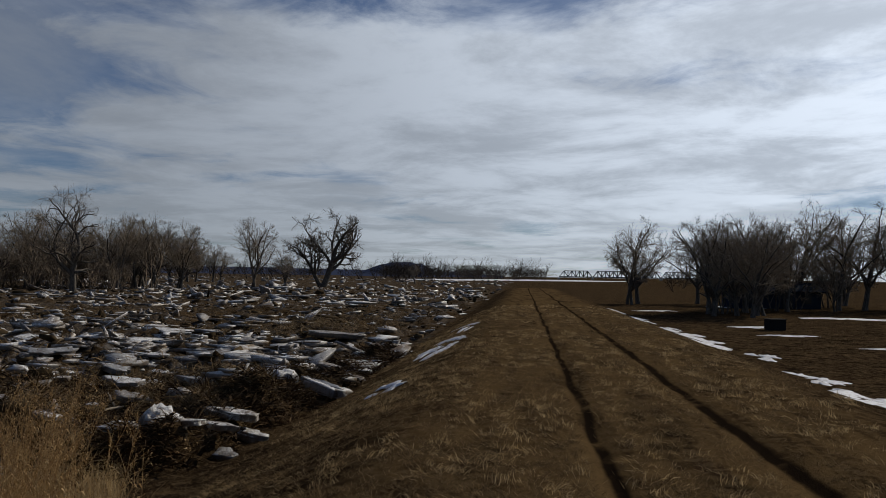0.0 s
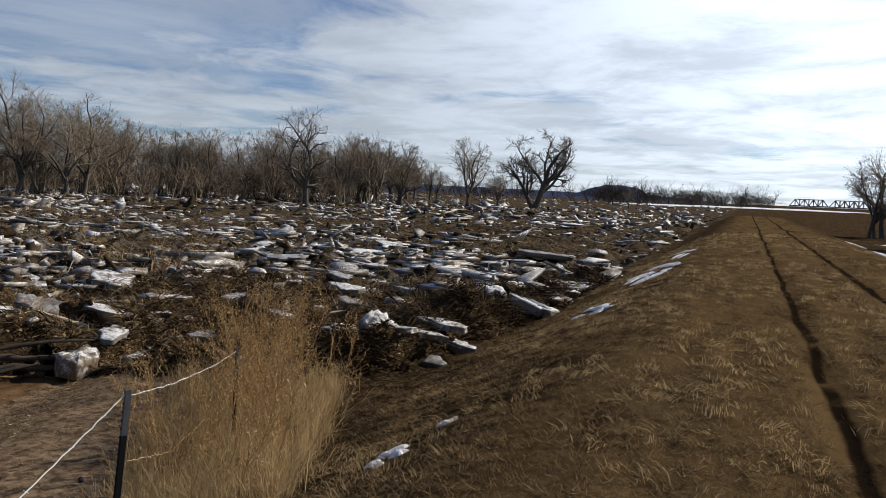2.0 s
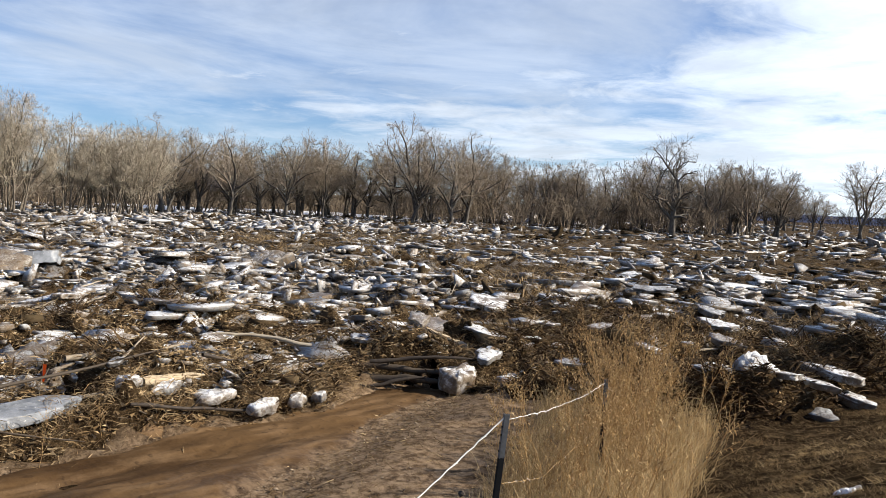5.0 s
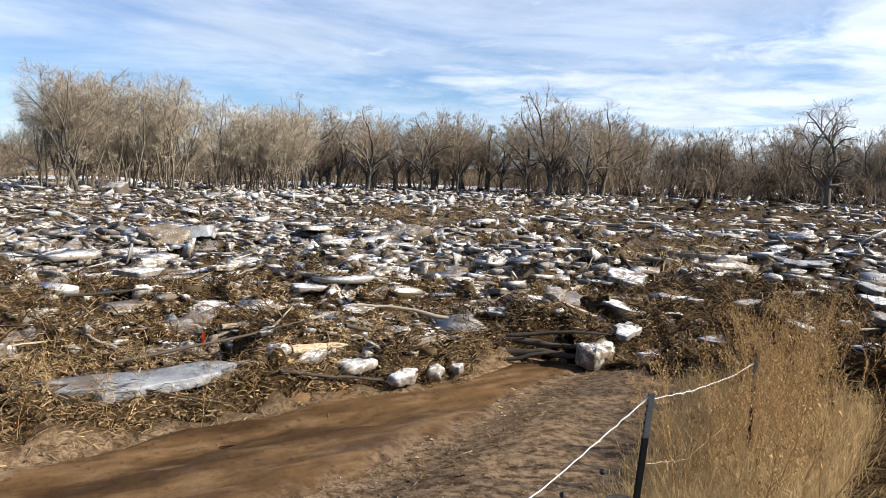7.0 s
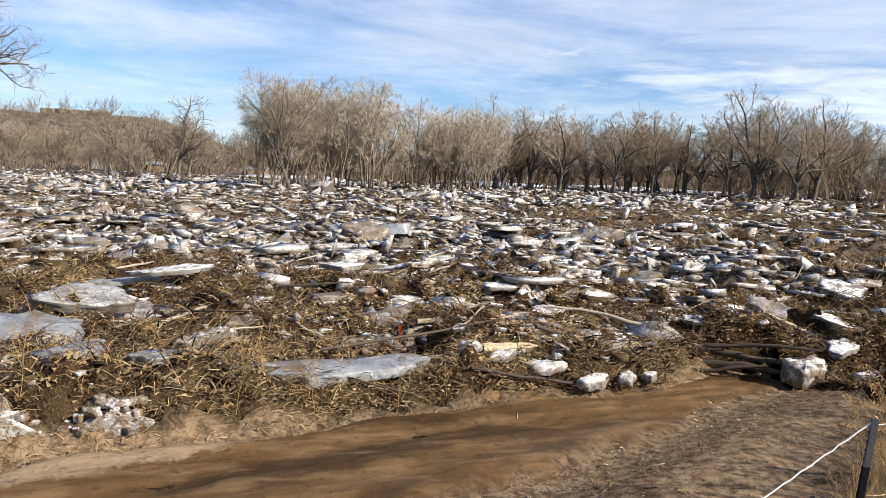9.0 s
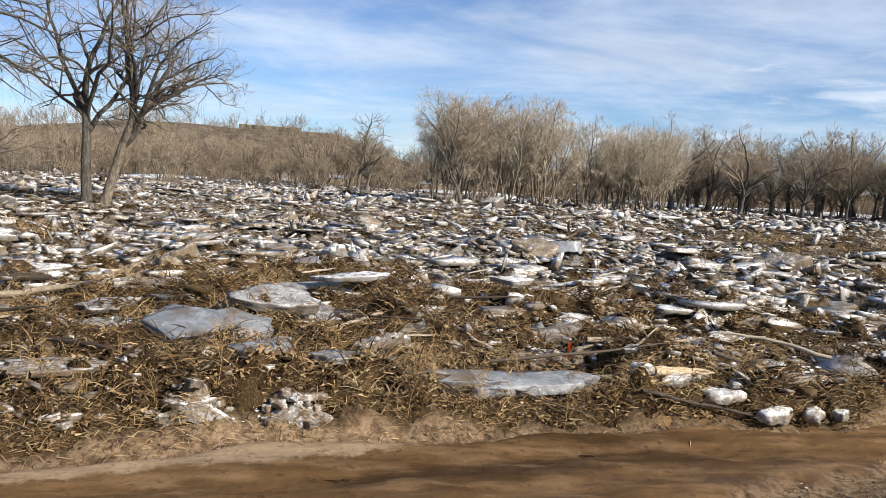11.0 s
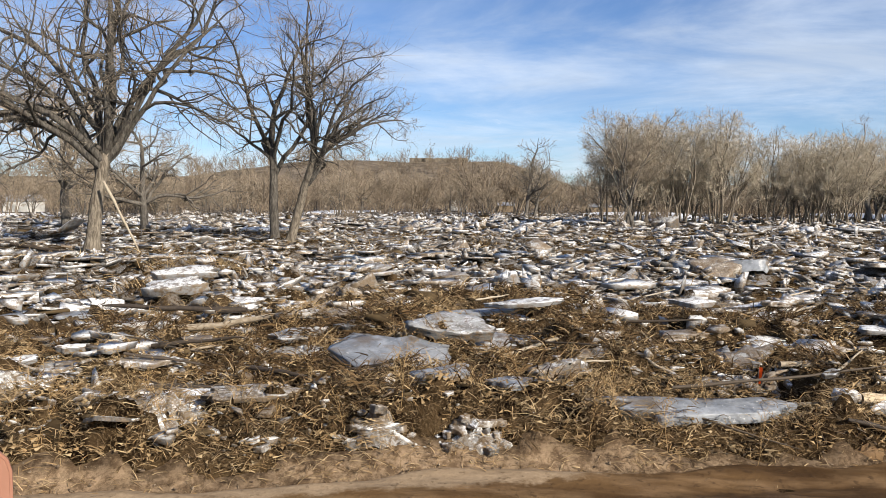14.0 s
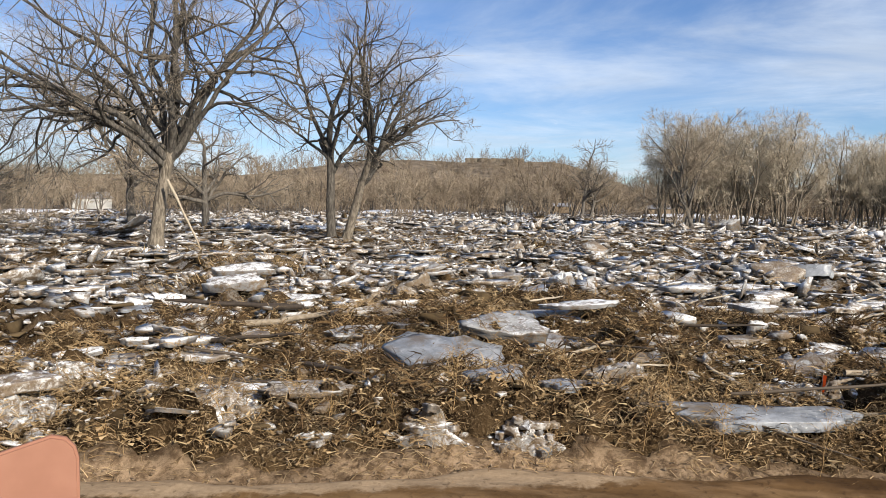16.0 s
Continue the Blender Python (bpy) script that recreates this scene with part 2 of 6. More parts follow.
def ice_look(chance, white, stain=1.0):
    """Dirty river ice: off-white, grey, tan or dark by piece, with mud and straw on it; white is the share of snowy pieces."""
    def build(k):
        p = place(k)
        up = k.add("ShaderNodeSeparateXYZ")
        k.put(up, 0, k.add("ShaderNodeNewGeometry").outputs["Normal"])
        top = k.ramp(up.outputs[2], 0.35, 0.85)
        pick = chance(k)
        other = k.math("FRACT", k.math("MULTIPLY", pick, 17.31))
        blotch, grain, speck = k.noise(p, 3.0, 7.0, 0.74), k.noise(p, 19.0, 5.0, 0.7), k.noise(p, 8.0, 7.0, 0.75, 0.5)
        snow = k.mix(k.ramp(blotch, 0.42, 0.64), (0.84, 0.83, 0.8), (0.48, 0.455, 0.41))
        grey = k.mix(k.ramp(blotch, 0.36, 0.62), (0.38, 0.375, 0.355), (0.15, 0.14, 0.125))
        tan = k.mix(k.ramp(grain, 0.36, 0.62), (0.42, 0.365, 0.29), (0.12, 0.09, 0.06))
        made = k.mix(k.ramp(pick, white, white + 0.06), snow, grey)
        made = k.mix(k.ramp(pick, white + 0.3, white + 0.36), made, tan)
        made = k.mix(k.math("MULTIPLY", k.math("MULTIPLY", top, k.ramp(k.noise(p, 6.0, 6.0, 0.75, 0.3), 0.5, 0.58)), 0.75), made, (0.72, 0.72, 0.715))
        # Sides are painted darker than tops, as shade, with brown dirt flecks.
        shaded_flank = k.mix(k.ramp(speck, 0.42, 0.58), k.mix(k.ramp(other, 0.35, 0.85), (0.014, 0.013, 0.012), (0.46, 0.43, 0.38)), (0.07, 0.047, 0.028))
        made = k.mix(k.math("ADD", k.math("MULTIPLY", top, 0.78), 0.22), shaded_flank, made)
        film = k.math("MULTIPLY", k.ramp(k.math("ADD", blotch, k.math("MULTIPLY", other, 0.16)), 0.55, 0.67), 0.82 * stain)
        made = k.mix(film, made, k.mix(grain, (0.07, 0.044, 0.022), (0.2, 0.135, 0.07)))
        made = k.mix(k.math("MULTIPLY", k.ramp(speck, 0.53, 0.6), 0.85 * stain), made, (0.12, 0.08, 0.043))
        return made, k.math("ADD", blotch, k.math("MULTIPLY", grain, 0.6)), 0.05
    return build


def grey_ice_look(k):
    p = place(k)
    blotch, specks = k.noise(p, 3.0, 6.0, 0.65), k.noise(p, 13.0, 6.0, 0.7)
    clear = k.mix(k.ramp(blotch, 0.38, 0.62), (0.16, 0.168, 0.177), (0.27, 0.28, 0.293))
    clear = k.mix(k.ramp(specks, 0.6, 0.68), clear, (0.55, 0.55, 0.54))
    clear = k.mix(k.math("MULTIPLY", k.ramp(k.noise(p, 1.3, 5.0), 0.52, 0.62), 0.8), clear, (0.12, 0.09, 0.058))
    return clear, k.math("ADD", blotch, k.math("MULTIPLY", specks, 0.4)), 0.03


def snow_look(k):
    p = place(k)
    mixed = k.mix(k.ramp(k.noise(p, 5.0, 6.0, 0.65), 0.45, 0.72), (0.84, 0.85, 0.87), (0.5, 0.47, 0.42))
    return mixed, k.noise(p, 9.0, 5.0), 0.05


def bark_look(dark, pale):
    def build(k):
        p = spot(k)
        stretch = k.add("ShaderNodeMapping")
        k.put(stretch, "Vector", p)
        stretch.inputs["Scale"].default_value = (1.0, 1.0, 0.22)
        ridges = k.noise(stretch.outputs[0], 9.0, 6.0, 0.7)
        tone = k.mix(k.ramp(ridges, 0.35, 0.68), dark, pale)
        return k.mix(k.math("MULTIPLY", any_one(k), 0.3), tone, (0.1, 0.085, 0.066)), ridges, 0.05
    return build


M = {
    "ground": material("dead_grass_ground", ground_look, 1.0, 0.0),
    "mud": material("wet_mud", mud_look, mud_gloss, 0.07),
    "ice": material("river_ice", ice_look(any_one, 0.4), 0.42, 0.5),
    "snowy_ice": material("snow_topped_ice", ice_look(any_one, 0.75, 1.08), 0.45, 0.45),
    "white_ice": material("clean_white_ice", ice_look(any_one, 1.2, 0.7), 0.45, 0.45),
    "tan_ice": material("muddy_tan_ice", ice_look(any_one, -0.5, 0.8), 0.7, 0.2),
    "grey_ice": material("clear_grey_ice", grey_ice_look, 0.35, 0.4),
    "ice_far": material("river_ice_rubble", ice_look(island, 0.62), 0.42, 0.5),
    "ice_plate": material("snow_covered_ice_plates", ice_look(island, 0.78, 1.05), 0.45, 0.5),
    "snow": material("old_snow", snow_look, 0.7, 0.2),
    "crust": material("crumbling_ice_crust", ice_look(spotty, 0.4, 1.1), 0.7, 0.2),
    "straw": material("flood_straw", scattered((0.28, 0.182, 0.086), (0.06, 0.038, 0.021), (0.47, 0.35, 0.2), 1.8, 0.002, island), 0.9, 0.08, thin=0.1),
    "wet_straw": material("wet_dark_straw", scattered((0.06, 0.036, 0.017), (0.018, 0.0105, 0.0055), (0.13, 0.08, 0.036), 3.0, 0.002, island), 0.9, 0.1),
    "turf": material("dead_turf", scattered((0.18, 0.115, 0.054), (0.04, 0.025, 0.013), (0.42, 0.3, 0.16), 1.6, 0.002, island), 1.0, 0.0, thin=0.35),
    "tall": material("tall_dry_grass", scattered((0.47, 0.335, 0.165), (0.24, 0.155, 0.068), (0.6, 0.46, 0.26), 6.0, 0.002, island), 0.85, 0.12, thin=0.42),
    "weed": material("dry_weed", scattered((0.52, 0.34, 0.145), (0.2, 0.105, 0.042), (0.66, 0.49, 0.26), 9.0, 0.002, island), 0.9, 0.12, thin=0.4),
    "bark": material("cottonwood_bark", bark_look((0.05, 0.043, 0.036), (0.18, 0.162, 0.138)), 0.95, 0.1),
    "grey_bark": material("grey_cottonwood_bark", bark_look((0.022, 0.019, 0.016), (0.12, 0.108, 0.092)), 0.95, 0.1),
    "pale_bark": material("pale_willow_bark", bark_look((0.07, 0.057, 0.042), (0.25, 0.21, 0.16)), 0.95, 0.1),
    "twig": material("bare_twigs", bark_look((0.21, 0.165, 0.118), (0.4, 0.325, 0.235)), 0.95, 0.1),
    "pale_twig": material("pale_willow_twigs", bark_look((0.36, 0.305, 0.225), (0.54, 0.465, 0.355)), 0.95, 0.1),
    "brush": material("brown_brush", scattered((0.26, 0.205, 0.145), (0.085, 0.066, 0.048), (0.2, 0.155, 0.11), 0.28, 0.01, island), 0.95, 0.05),
    "far_brush": material("dark_far_brush", scattered((0.06, 0.048, 0.038), (0.03, 0.025, 0.021), (0.08, 0.064, 0.05), 0.28, 0.01, island), 0.95, 0.05),
    "log": material("driftwood", scattered((0.32, 0.264, 0.192), (0.184, 0.14, 0.092), (0.4, 0.344, 0.264), 12.0, 0.01), 0.85, 0.2),
    "dark_log": material("wet_log", scattered((0.06, 0.044, 0.0304), (0.032, 0.024, 0.0176), (0.096, 0.072, 0.048), 12.0, 0.01), 0.7, 0.3),
    "split_wood": material("fresh_split_wood", scattered((0.55, 0.44, 0.3), (0.4, 0.3, 0.18), (0.62, 0.52, 0.38), 9.0, 0.01), 0.8, 0.2),
    "clump": material("straw_clods", scattered((0.056, 0.038, 0.019), (0.021, 0.0145, 0.008), (0.115, 0.082, 0.045), 3.0, 0.03, island), 0.95, 0.05),
    "clod": material("mud_clod", scattered((0.2, 0.145, 0.092), (0.075, 0.05, 0.031), (0.36, 0.28, 0.195), 8.0, 0.03, island), 0.9, 0.2),
    "post_paint": material("black_post_paint", scattered((0.016, 0.017, 0.018), (0.03, 0.028, 0.026), (0.02, 0.02, 0.02), 40.0, 0.001), 0.85, 0.04),
    "post_tip": material("grey_post_tip", scattered((0.12, 0.12, 0.12), (0.08, 0.076, 0.072), (0.14, 0.14, 0.14), 40.0, 0.001), 0.6, 0.4),
    "wire": material("galvanised_wire", scattered((0.88, 0.84, 0.76), (0.74, 0.69, 0.6), (0.86, 0.82, 0.74), 60.0, 0.0003), 0.85, 0.15),
    "board": material("salmon_board_paint", scattered((0.28, 0.134, 0.086), (0.235, 0.108, 0.068), (0.26, 0.124, 0.079), 5.0, 0.001), 0.7, 0.3),
    "orange": material("orange_plastic", scattered((0.8, 0.2, 0.03), (0.7, 0.16, 0.03), (0.8, 0.22, 0.04), 9.0, 0.001), 0.6, 0.3),
    # Distance haze is painted into this blue colour.
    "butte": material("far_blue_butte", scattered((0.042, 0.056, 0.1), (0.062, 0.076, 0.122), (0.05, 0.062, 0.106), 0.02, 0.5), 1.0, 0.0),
    "hill": material("brown_hillside", scattered((0.22, 0.18, 0.138), (0.09, 0.072, 0.055), (0.16, 0.13, 0.1), 0.16, 2.5), 1.0, 0.0),
    "far_hill": material("far_brown_hills", scattered((0.1, 0.083, 0.068), (0.06, 0.05, 0.042), (0.09, 0.075, 0.06), 0.05, 1.0), 1.0, 0.0),
    "rock": material("cap_rock", scattered((0.15, 0.126, 0.096), (0.078, 0.066, 0.051), (0.12, 0.102, 0.078), 0.25, 0.5), 1.0, 0.05),
    "steel": material("bridge_steel", scattered((0.03, 0.04, 0.045), (0.05, 0.06, 0.065), (0.04, 0.05, 0.05), 0.3, 0.01), 0.7, 0.3),
    "concrete": material("pier_concrete", scattered((0.3, 0.29, 0.27), (0.22, 0.21, 0.2), (0.3, 0.29, 0.27), 0.4, 0.02), 0.9, 0.2),
    "blue_metal": material("blue_sheet_metal", scattered((0.018, 0.028, 0.045), (0.026, 0.036, 0.055), (0.02, 0.03, 0.046), 0.8, 0.01), 0.95, 0.1),
    "white_wall": material("pale_siding", scattered((0.496, 0.48, 0.44), (0.4, 0.384, 0.352), (0.48, 0.464, 0.432), 0.5, 0.01), 0.8, 0.2),
    "roofing": material("grey_roofing", scattered((0.22, 0.22, 0.23), (0.16, 0.16, 0.165), (0.2, 0.2, 0.2), 0.6, 0.01), 0.85, 0.2),
    "tan_wall": material("tan_siding", scattered((0.231, 0.171, 0.11), (0.187, 0.138, 0.088), (0.22, 0.165, 0.11), 0.5, 0.01), 0.8, 0.2),
    "dark_glass": material("dark_window", lambda k: ((0.02, 0.022, 0.026), None, 0), 0.15, 0.5),
}

# ---- mesh helpers ----


def mesh_of(name, verts, faces, mat, smooth=False):
    """A mesh from arrays: faces is a list of arrays, each of faces with the same number of corners."""
    verts = np.asarray(verts, np.float32).reshape(-1, 3)
    faces = [np.asarray(f, np.int32) for f in faces if len(f)]
    data = bpy.data.meshes.new(name)
    data.vertices.add(len(verts))
    data.vertices.foreach_set("co", verts.ravel())
    sizes = np.concatenate([np.full(len(f), f.shape[1], np.int32) for f in faces])
    data.loops.add(int(sizes.sum()))
    data.loops.foreach_set("vertex_index", np.concatenate([f.ravel() for f in faces]))
    data.polygons.add(len(sizes))
    data.polygons.foreach_set("loop_start", np.concatenate([[0], np.cumsum(sizes)[:-1]]).astype(np.int32))
    data.polygons.foreach_set("loop_total", sizes)
    if smooth:
        data.polygons.foreach_set("use_smooth", np.ones(len(sizes), bool))
    data.update(calc_edges=True)
    data.validate()
    if mat is not None:
        data.materials.append(M[mat])
    return data


def part(name, data, parent, label=""):
    ob = new(name, data)
    ob.parent = parent
    return tagged(ob, label) if label else ob


def bm_mesh(name, bm, mat):
    data = bpy.data.meshes.new(name)
    bm.to_mesh(data)
    bm.free()
    data.materials.append(M[mat])
    return data


def box_bm(size, at=(0, 0, 0), bevel=0.0, bm=None):
    bm = bm or bmesh.new()
    made = bmesh.ops.create_cube(bm, size=1.0, matrix=Matrix.Translation(at) @ Matrix.Diagonal((*size, 1)))["verts"]
    if bevel:
        edges = list({e for v in made for e in v.link_edges})
        bmesh.ops.bevel(bm, geom=edges, offset=bevel, segments=2, affect="EDGES")
    return bm


def lattice(x, y, seed):
    """Smooth value noise from 0 to 1 over the plane, for arrays."""
    xi, yi = np.floor(x), np.floor(y)
    fx, fy = x - xi, y - yi
    fx, fy = fx * fx * (3 - 2 * fx), fy * fy * (3 - 2 * fy)

    def corner(a, b):
        v = np.sin(a * 127.1 + b * 311.7 + seed * 74.7) * 43758.5453
        return v - np.floor(v)
    low = corner(xi, yi) * (1 - fx) + corner(xi + 1, yi) * fx
    high = corner(xi, yi + 1) * (1 - fx) + corner(xi + 1, yi + 1) * fx
    return low * (1 - fy) + high * fy


def step(v, low, high):
    s = np.clip((v - low) / (high - low), 0, 1)
    return s * s * (3 - 2 * s)


# ---- the lie of the land ----
def road_far(y):
    """The edge of the mud road along the ice."""
    return np.interp(y, [-40, -12, -5.5, -1.4, 3.5, 7.2, 8.9, 10.2], [-4.5, -6.8, -8.2, -9.35, -10.25, -10.2, -10.9, -10.3])


def road_near(y):
    """Its edge along the levee's foot."""
    return np.interp(y, [-40, -12, 0.0, 3.6, 7.0, 9.2, 10.2], [-1.5, -3.6, -5.1, -6.95, -8.7, -9.6, -10.2])


def toe(y):
    """Where the ice meets the levee's foot."""
    return np.interp(y, [9.8, 10.6, 12.5, 16, 20, 30, 60, 110, 160], [-9.5, -6.6, -5.2, -4.8, -4.3, -4.05, -3.7, -3.4, -3.2])


def in_field(x, y):
    """1 on the flooded, ice-covered flat, 0 on the dry ground."""
    edge = np.where(y > 9.8, toe(y), road_far(y))
    edge = edge + (lattice(x * 0.9, y * 0.9, 3.0) - 0.5) * 0.7
    return step(edge - x, -0.15, 0.45)


def levee(x, y):
    x = x - 0.006 * np.maximum(y, 0)
    left = 1.65 - 1.5 * step(-x, 0.5, 5.2)
    right = 1.65 - 1.35 * step(x, 4.0, 9.4)
    crest = np.where(x < 1.5, left, right)
    end = step(y, 118, 150)
    return crest * (1 - end) + 0.15 * end


def rut_at(x, y):
    x = x - 0.006 * np.maximum(y, 0)
    wob = 0.1 * (lattice(y * 0.25, y * 0.0, 5.0) - 0.5)
    one = np.exp(-((x - 1.0 - wob) / 0.13) ** 2) + np.exp(-((x - 2.65 - wob) / 0.16) ** 2)
    return one * (0.6 + 0.4 * lattice(x * 0.5, y * 0.6, 8.0)) * (y < 118)


def land(x, y):
    """The height of the ground."""
    x, y = np.asarray(x, float), np.asarray(y, float)
    far = np.hypot(x, y)
    base = levee(x, y)
    base = base + 0.025 * (lattice(x * 1.7, y * 1.7, 1.0) - 0.5) + 0.03 * (lattice(x * 5, y * 5, 2.0) - 0.5) - 0.09 * rut_at(x, y)
    rubble = 0.55 * (lattice(x * 0.22, y * 0.22, 11.0) - 0.42) + 0.34 * (lattice(x * 0.8, y * 0.8, 12.0) - 0.4)
    wx, wy = x + 0.5 * lattice(x * 1.3, y * 1.3, 15.0), y + 0.5 * lattice(x * 1.3, y * 1.3, 16.0)
    clumps = 0.5 * lattice(wx * 1.5, wy * 1.5, 13.0) ** 2 + 0.3 * (1 - np.abs(2 * lattice(wx * 2.9, wy * 2.9, 14.0) - 1)) ** 2 * lattice(wx * 0.9, wy * 0.9, 17.0) + 0.2 * lattice(wx * 6.3, wy * 6.3, 18.0)
    clumps = clumps + 0.5 * np.exp(-(((x + 11.0) / 0.5) ** 2 + ((y - 9.4) / 0.95) ** 2))
    clumps = clumps - 0.5 * np.exp(-(((x + 9.65) / 0.6) ** 2 + ((y - 10.8) / 0.8) ** 2))
    rubble = 0.02 + (rubble + clumps) * (1 - 0.75 * step(far, 60, 160))
    f = in_field(x, y)
    z = base * (1 - f) + np.maximum(rubble, -0.15) * f
    flat = step(x, road_far(y) - 0.3, road_far(y) + 0.4) * step(-x, -road_near(y) - 1.2, -road_near(y) + 0.2) * (y < 10.2) * (y > -40)
    z = z * (1 - flat) + (-0.06) * flat
    return z


def lie(x, y):
    return float(land(np.array([x]), np.array([y]))[0])

# ---- ground ----
rings = np.concatenate([[0.0], 0.8 * 1.028 ** np.arange(0, 170)])
rings = np.concatenate([rings, rings[-1] * 1.07 ** np.arange(1, 64)])
turns = np.radians(np.concatenate([np.arange(-40, 140, 0.6), np.arange(140, 320, 4.0)]))
rr, aa = np.meshgrid(rings, turns, indexing="ij")
gx, gy = -np.sin(aa) * rr, np.cos(aa) * rr
gz = land(gx, gy)
near_jam = step(in_field(gx, gy), 0.45, 0.95) * step(gx, -25.5, -24.5) * step(-gx, 4, 4.5) * step(gy, -12.0, -11.0) * step(-gy, -25.0, -24.0)
gz = gz * (1 - near_jam) + np.minimum(gz, 0.0) * near_jam - 0.3 * near_jam
nr, na = rr.shape
idx = np.arange(nr * na).reshape(nr, na)
wrap = np.roll(idx, -1, axis=1)
quads = np.stack([idx[:-1], idx[1:], wrap[1:], wrap[:-1]], -1).reshape(-1, 4)
ground_data = mesh_of("ground", np.stack([gx, gy, gz], -1), [quads], "ground", True)
shoulder = step(gx, road_near(gy) - 1.6, road_near(gy) - 0.9) * step(-gx, 4.3, 5.6) * step(11.5 - gy, 0, 1.5) * step(gy, -40, -38)
verge = (step(gx, road_far(gy) - 0.9, road_far(gy) - 0.2) * step(-gx, -road_far(gy) - 0.8, -road_far(gy) - 0.2) * (gy < 9.5) * (gy > -38))
shoulder = np.maximum(shoulder, verge)
ground_data.attributes.new("bare", "FLOAT", "POINT").data.foreach_set("value", shoulder.ravel().astype(np.float32))
ground_data.attributes.new("field", "FLOAT", "POINT").data.foreach_set("value", in_field(gx, gy).ravel().astype(np.float32))
ground = tagged(new("ground", ground_data), "flood plain and grass levee with two wheel ruts", "ground", kind="structure")

# matted litter of the near jam, finer than the sheet below it
lx, ly = np.meshgrid(np.arange(-26.5, -4.2, 0.1), np.arange(-13, 26, 0.1), indexing="ij")
lz = land(lx, ly)
inside = in_field(lx, ly) > 0.05
li = np.arange(lx.size).reshape(lx.shape)
cells = np.stack([li[:-1, :-1], li[1:, :-1], li[1:, 1:], li[:-1, 1:]], -1)[inside[:-1, :-1] & inside[1:, 1:] & inside[1:, :-1] & inside[:-1, 1:]]
lz = lz - 0.3 * (1 - step(in_field(lx, ly), 0.15, 0.6))
taken = np.unique(cells)
renumber = np.zeros(lx.size, np.int32)
renumber[taken] = np.arange(len(taken))
litter_data = mesh_of("flood_litter", np.stack([lx, ly, lz], -1).reshape(-1, 3)[taken], [renumber[cells]], "ground", True)
litter_data.attributes.new("field", "FLOAT", "POINT").data.foreach_set("value", np.ones(len(taken), np.float32))
tagged(new("flood_litter", litter_data), "matted brown flood litter and mud under the ice", "flood litter", kind="stuff")

# the mud road
ry, rs = np.meshgrid(np.arange(-30, 10.15, 0.12), np.linspace(0, 1, 60), indexing="ij")
ex = (lattice(ry * 1.1, rs * 0, 21.0) - 0.5) * 0.5
rx = road_far(ry) + ex * (1 - rs) + (road_near(ry) + ((lattice(ry * 0.8, ry * 0, 26.0) - 0.5) * 0.7 + (lattice(ry * 2.7, ry * 0, 27.0) - 0.5) * 0.3) * step(10.0 - ry, 0, 2.5) - road_far(ry)) * rs
lane1 = np.exp(-((rx - road_far(ry) - 1.0 - 0.3 * lattice(ry * 0.3, rs * 0, 22.0)) / 0.28) ** 2)
lane2 = np.exp(-((rx - road_far(ry) - 2.7 - 0.3 * lattice(ry * 0.3, rs * 0, 23.0)) / 0.3) ** 2)
edge = np.minimum(step(rs, 0, 0.09), step(1 - rs, 0, 0.3)) * step(10.15 - ry, 0, 0.8)
rz = (land(rx, ry) - 0.07) * (1 - edge) + 0.0 * edge - 0.055 * (lane1 + lane2) * edge
rz = rz + edge * (0.02 + 0.05 * (lattice(rx * 2.5, ry * 1.2, 24.0) - 0.5) + 0.035 * (lattice(rx * 8, ry * 5, 25.0) - 0.5))
rz = np.where(rx > -5.6, np.maximum(rz, (land(rx, ry) + 0.012) * edge + rz * (1 - edge)), rz)
ri = np.arange(rx.size).reshape(rx.shape)
rq = np.stack([ri[:-1, :-1], ri[:-1, 1:], ri[1:, 1:], ri[1:, :-1]], -1).reshape(-1, 4)
road_data = mesh_of("road", np.stack([rx, ry, rz], -1), [rq], "mud", True)
dryness = (1 - step(rx - road_far(ry), 0.1, 1.3)) * step(4.0 - ry, 0.0, 5.0) - step(rs, 0.6, 0.95)
road_data.attributes.new("dry", "FLOAT", "POINT").data.foreach_set("value", np.clip(dryness, -1, 1).ravel().astype(np.float32))
tagged(new("road", road_data), "wet brown mud track with tyre lanes beside the ice", "road", kind="structure")


# ---- hills ----
def ridge(name, label, az0, az1, dist, depth, profile, mat, seed, category="hill"):
    """A long hill between two directions; profile(s) is its crest in metres for s from 0 to 1. Returns its surface."""
    def surface(s, v):
        a = np.radians(az0 + (az1 - az0) * s)
        r = dist + v * depth
        x, y = -np.sin(a) * r, np.cos(a) * r
        bump = (lattice(x * 0.02, y * 0.02, seed) - 0.5) * 0.35 + (lattice(x * 0.07, y * 0.07, seed + 1) - 0.5) * 0.14
        z = profile(s) * np.clip(1 - np.abs(v) ** 1.5, 0, 1) * (1 + bump * (0.3 + np.abs(v))) - 2.0 * np.abs(v) ** 3
        return np.stack([x, y, z], -1)
    s, v = np.meshgrid(np.linspace(0, 1, 140), np.linspace(-1, 1, 25), indexing="ij")
    i = np.arange(s.size).reshape(s.shape)
    q = np.stack([i[:-1, :-1], i[1:, :-1], i[1:, 1:], i[:-1, 1:]], -1).reshape(-1, 4)
    tagged(new(name, mesh_of(name, surface(s, v), [q], mat, True)), label, category, kind="structure")
    return surface


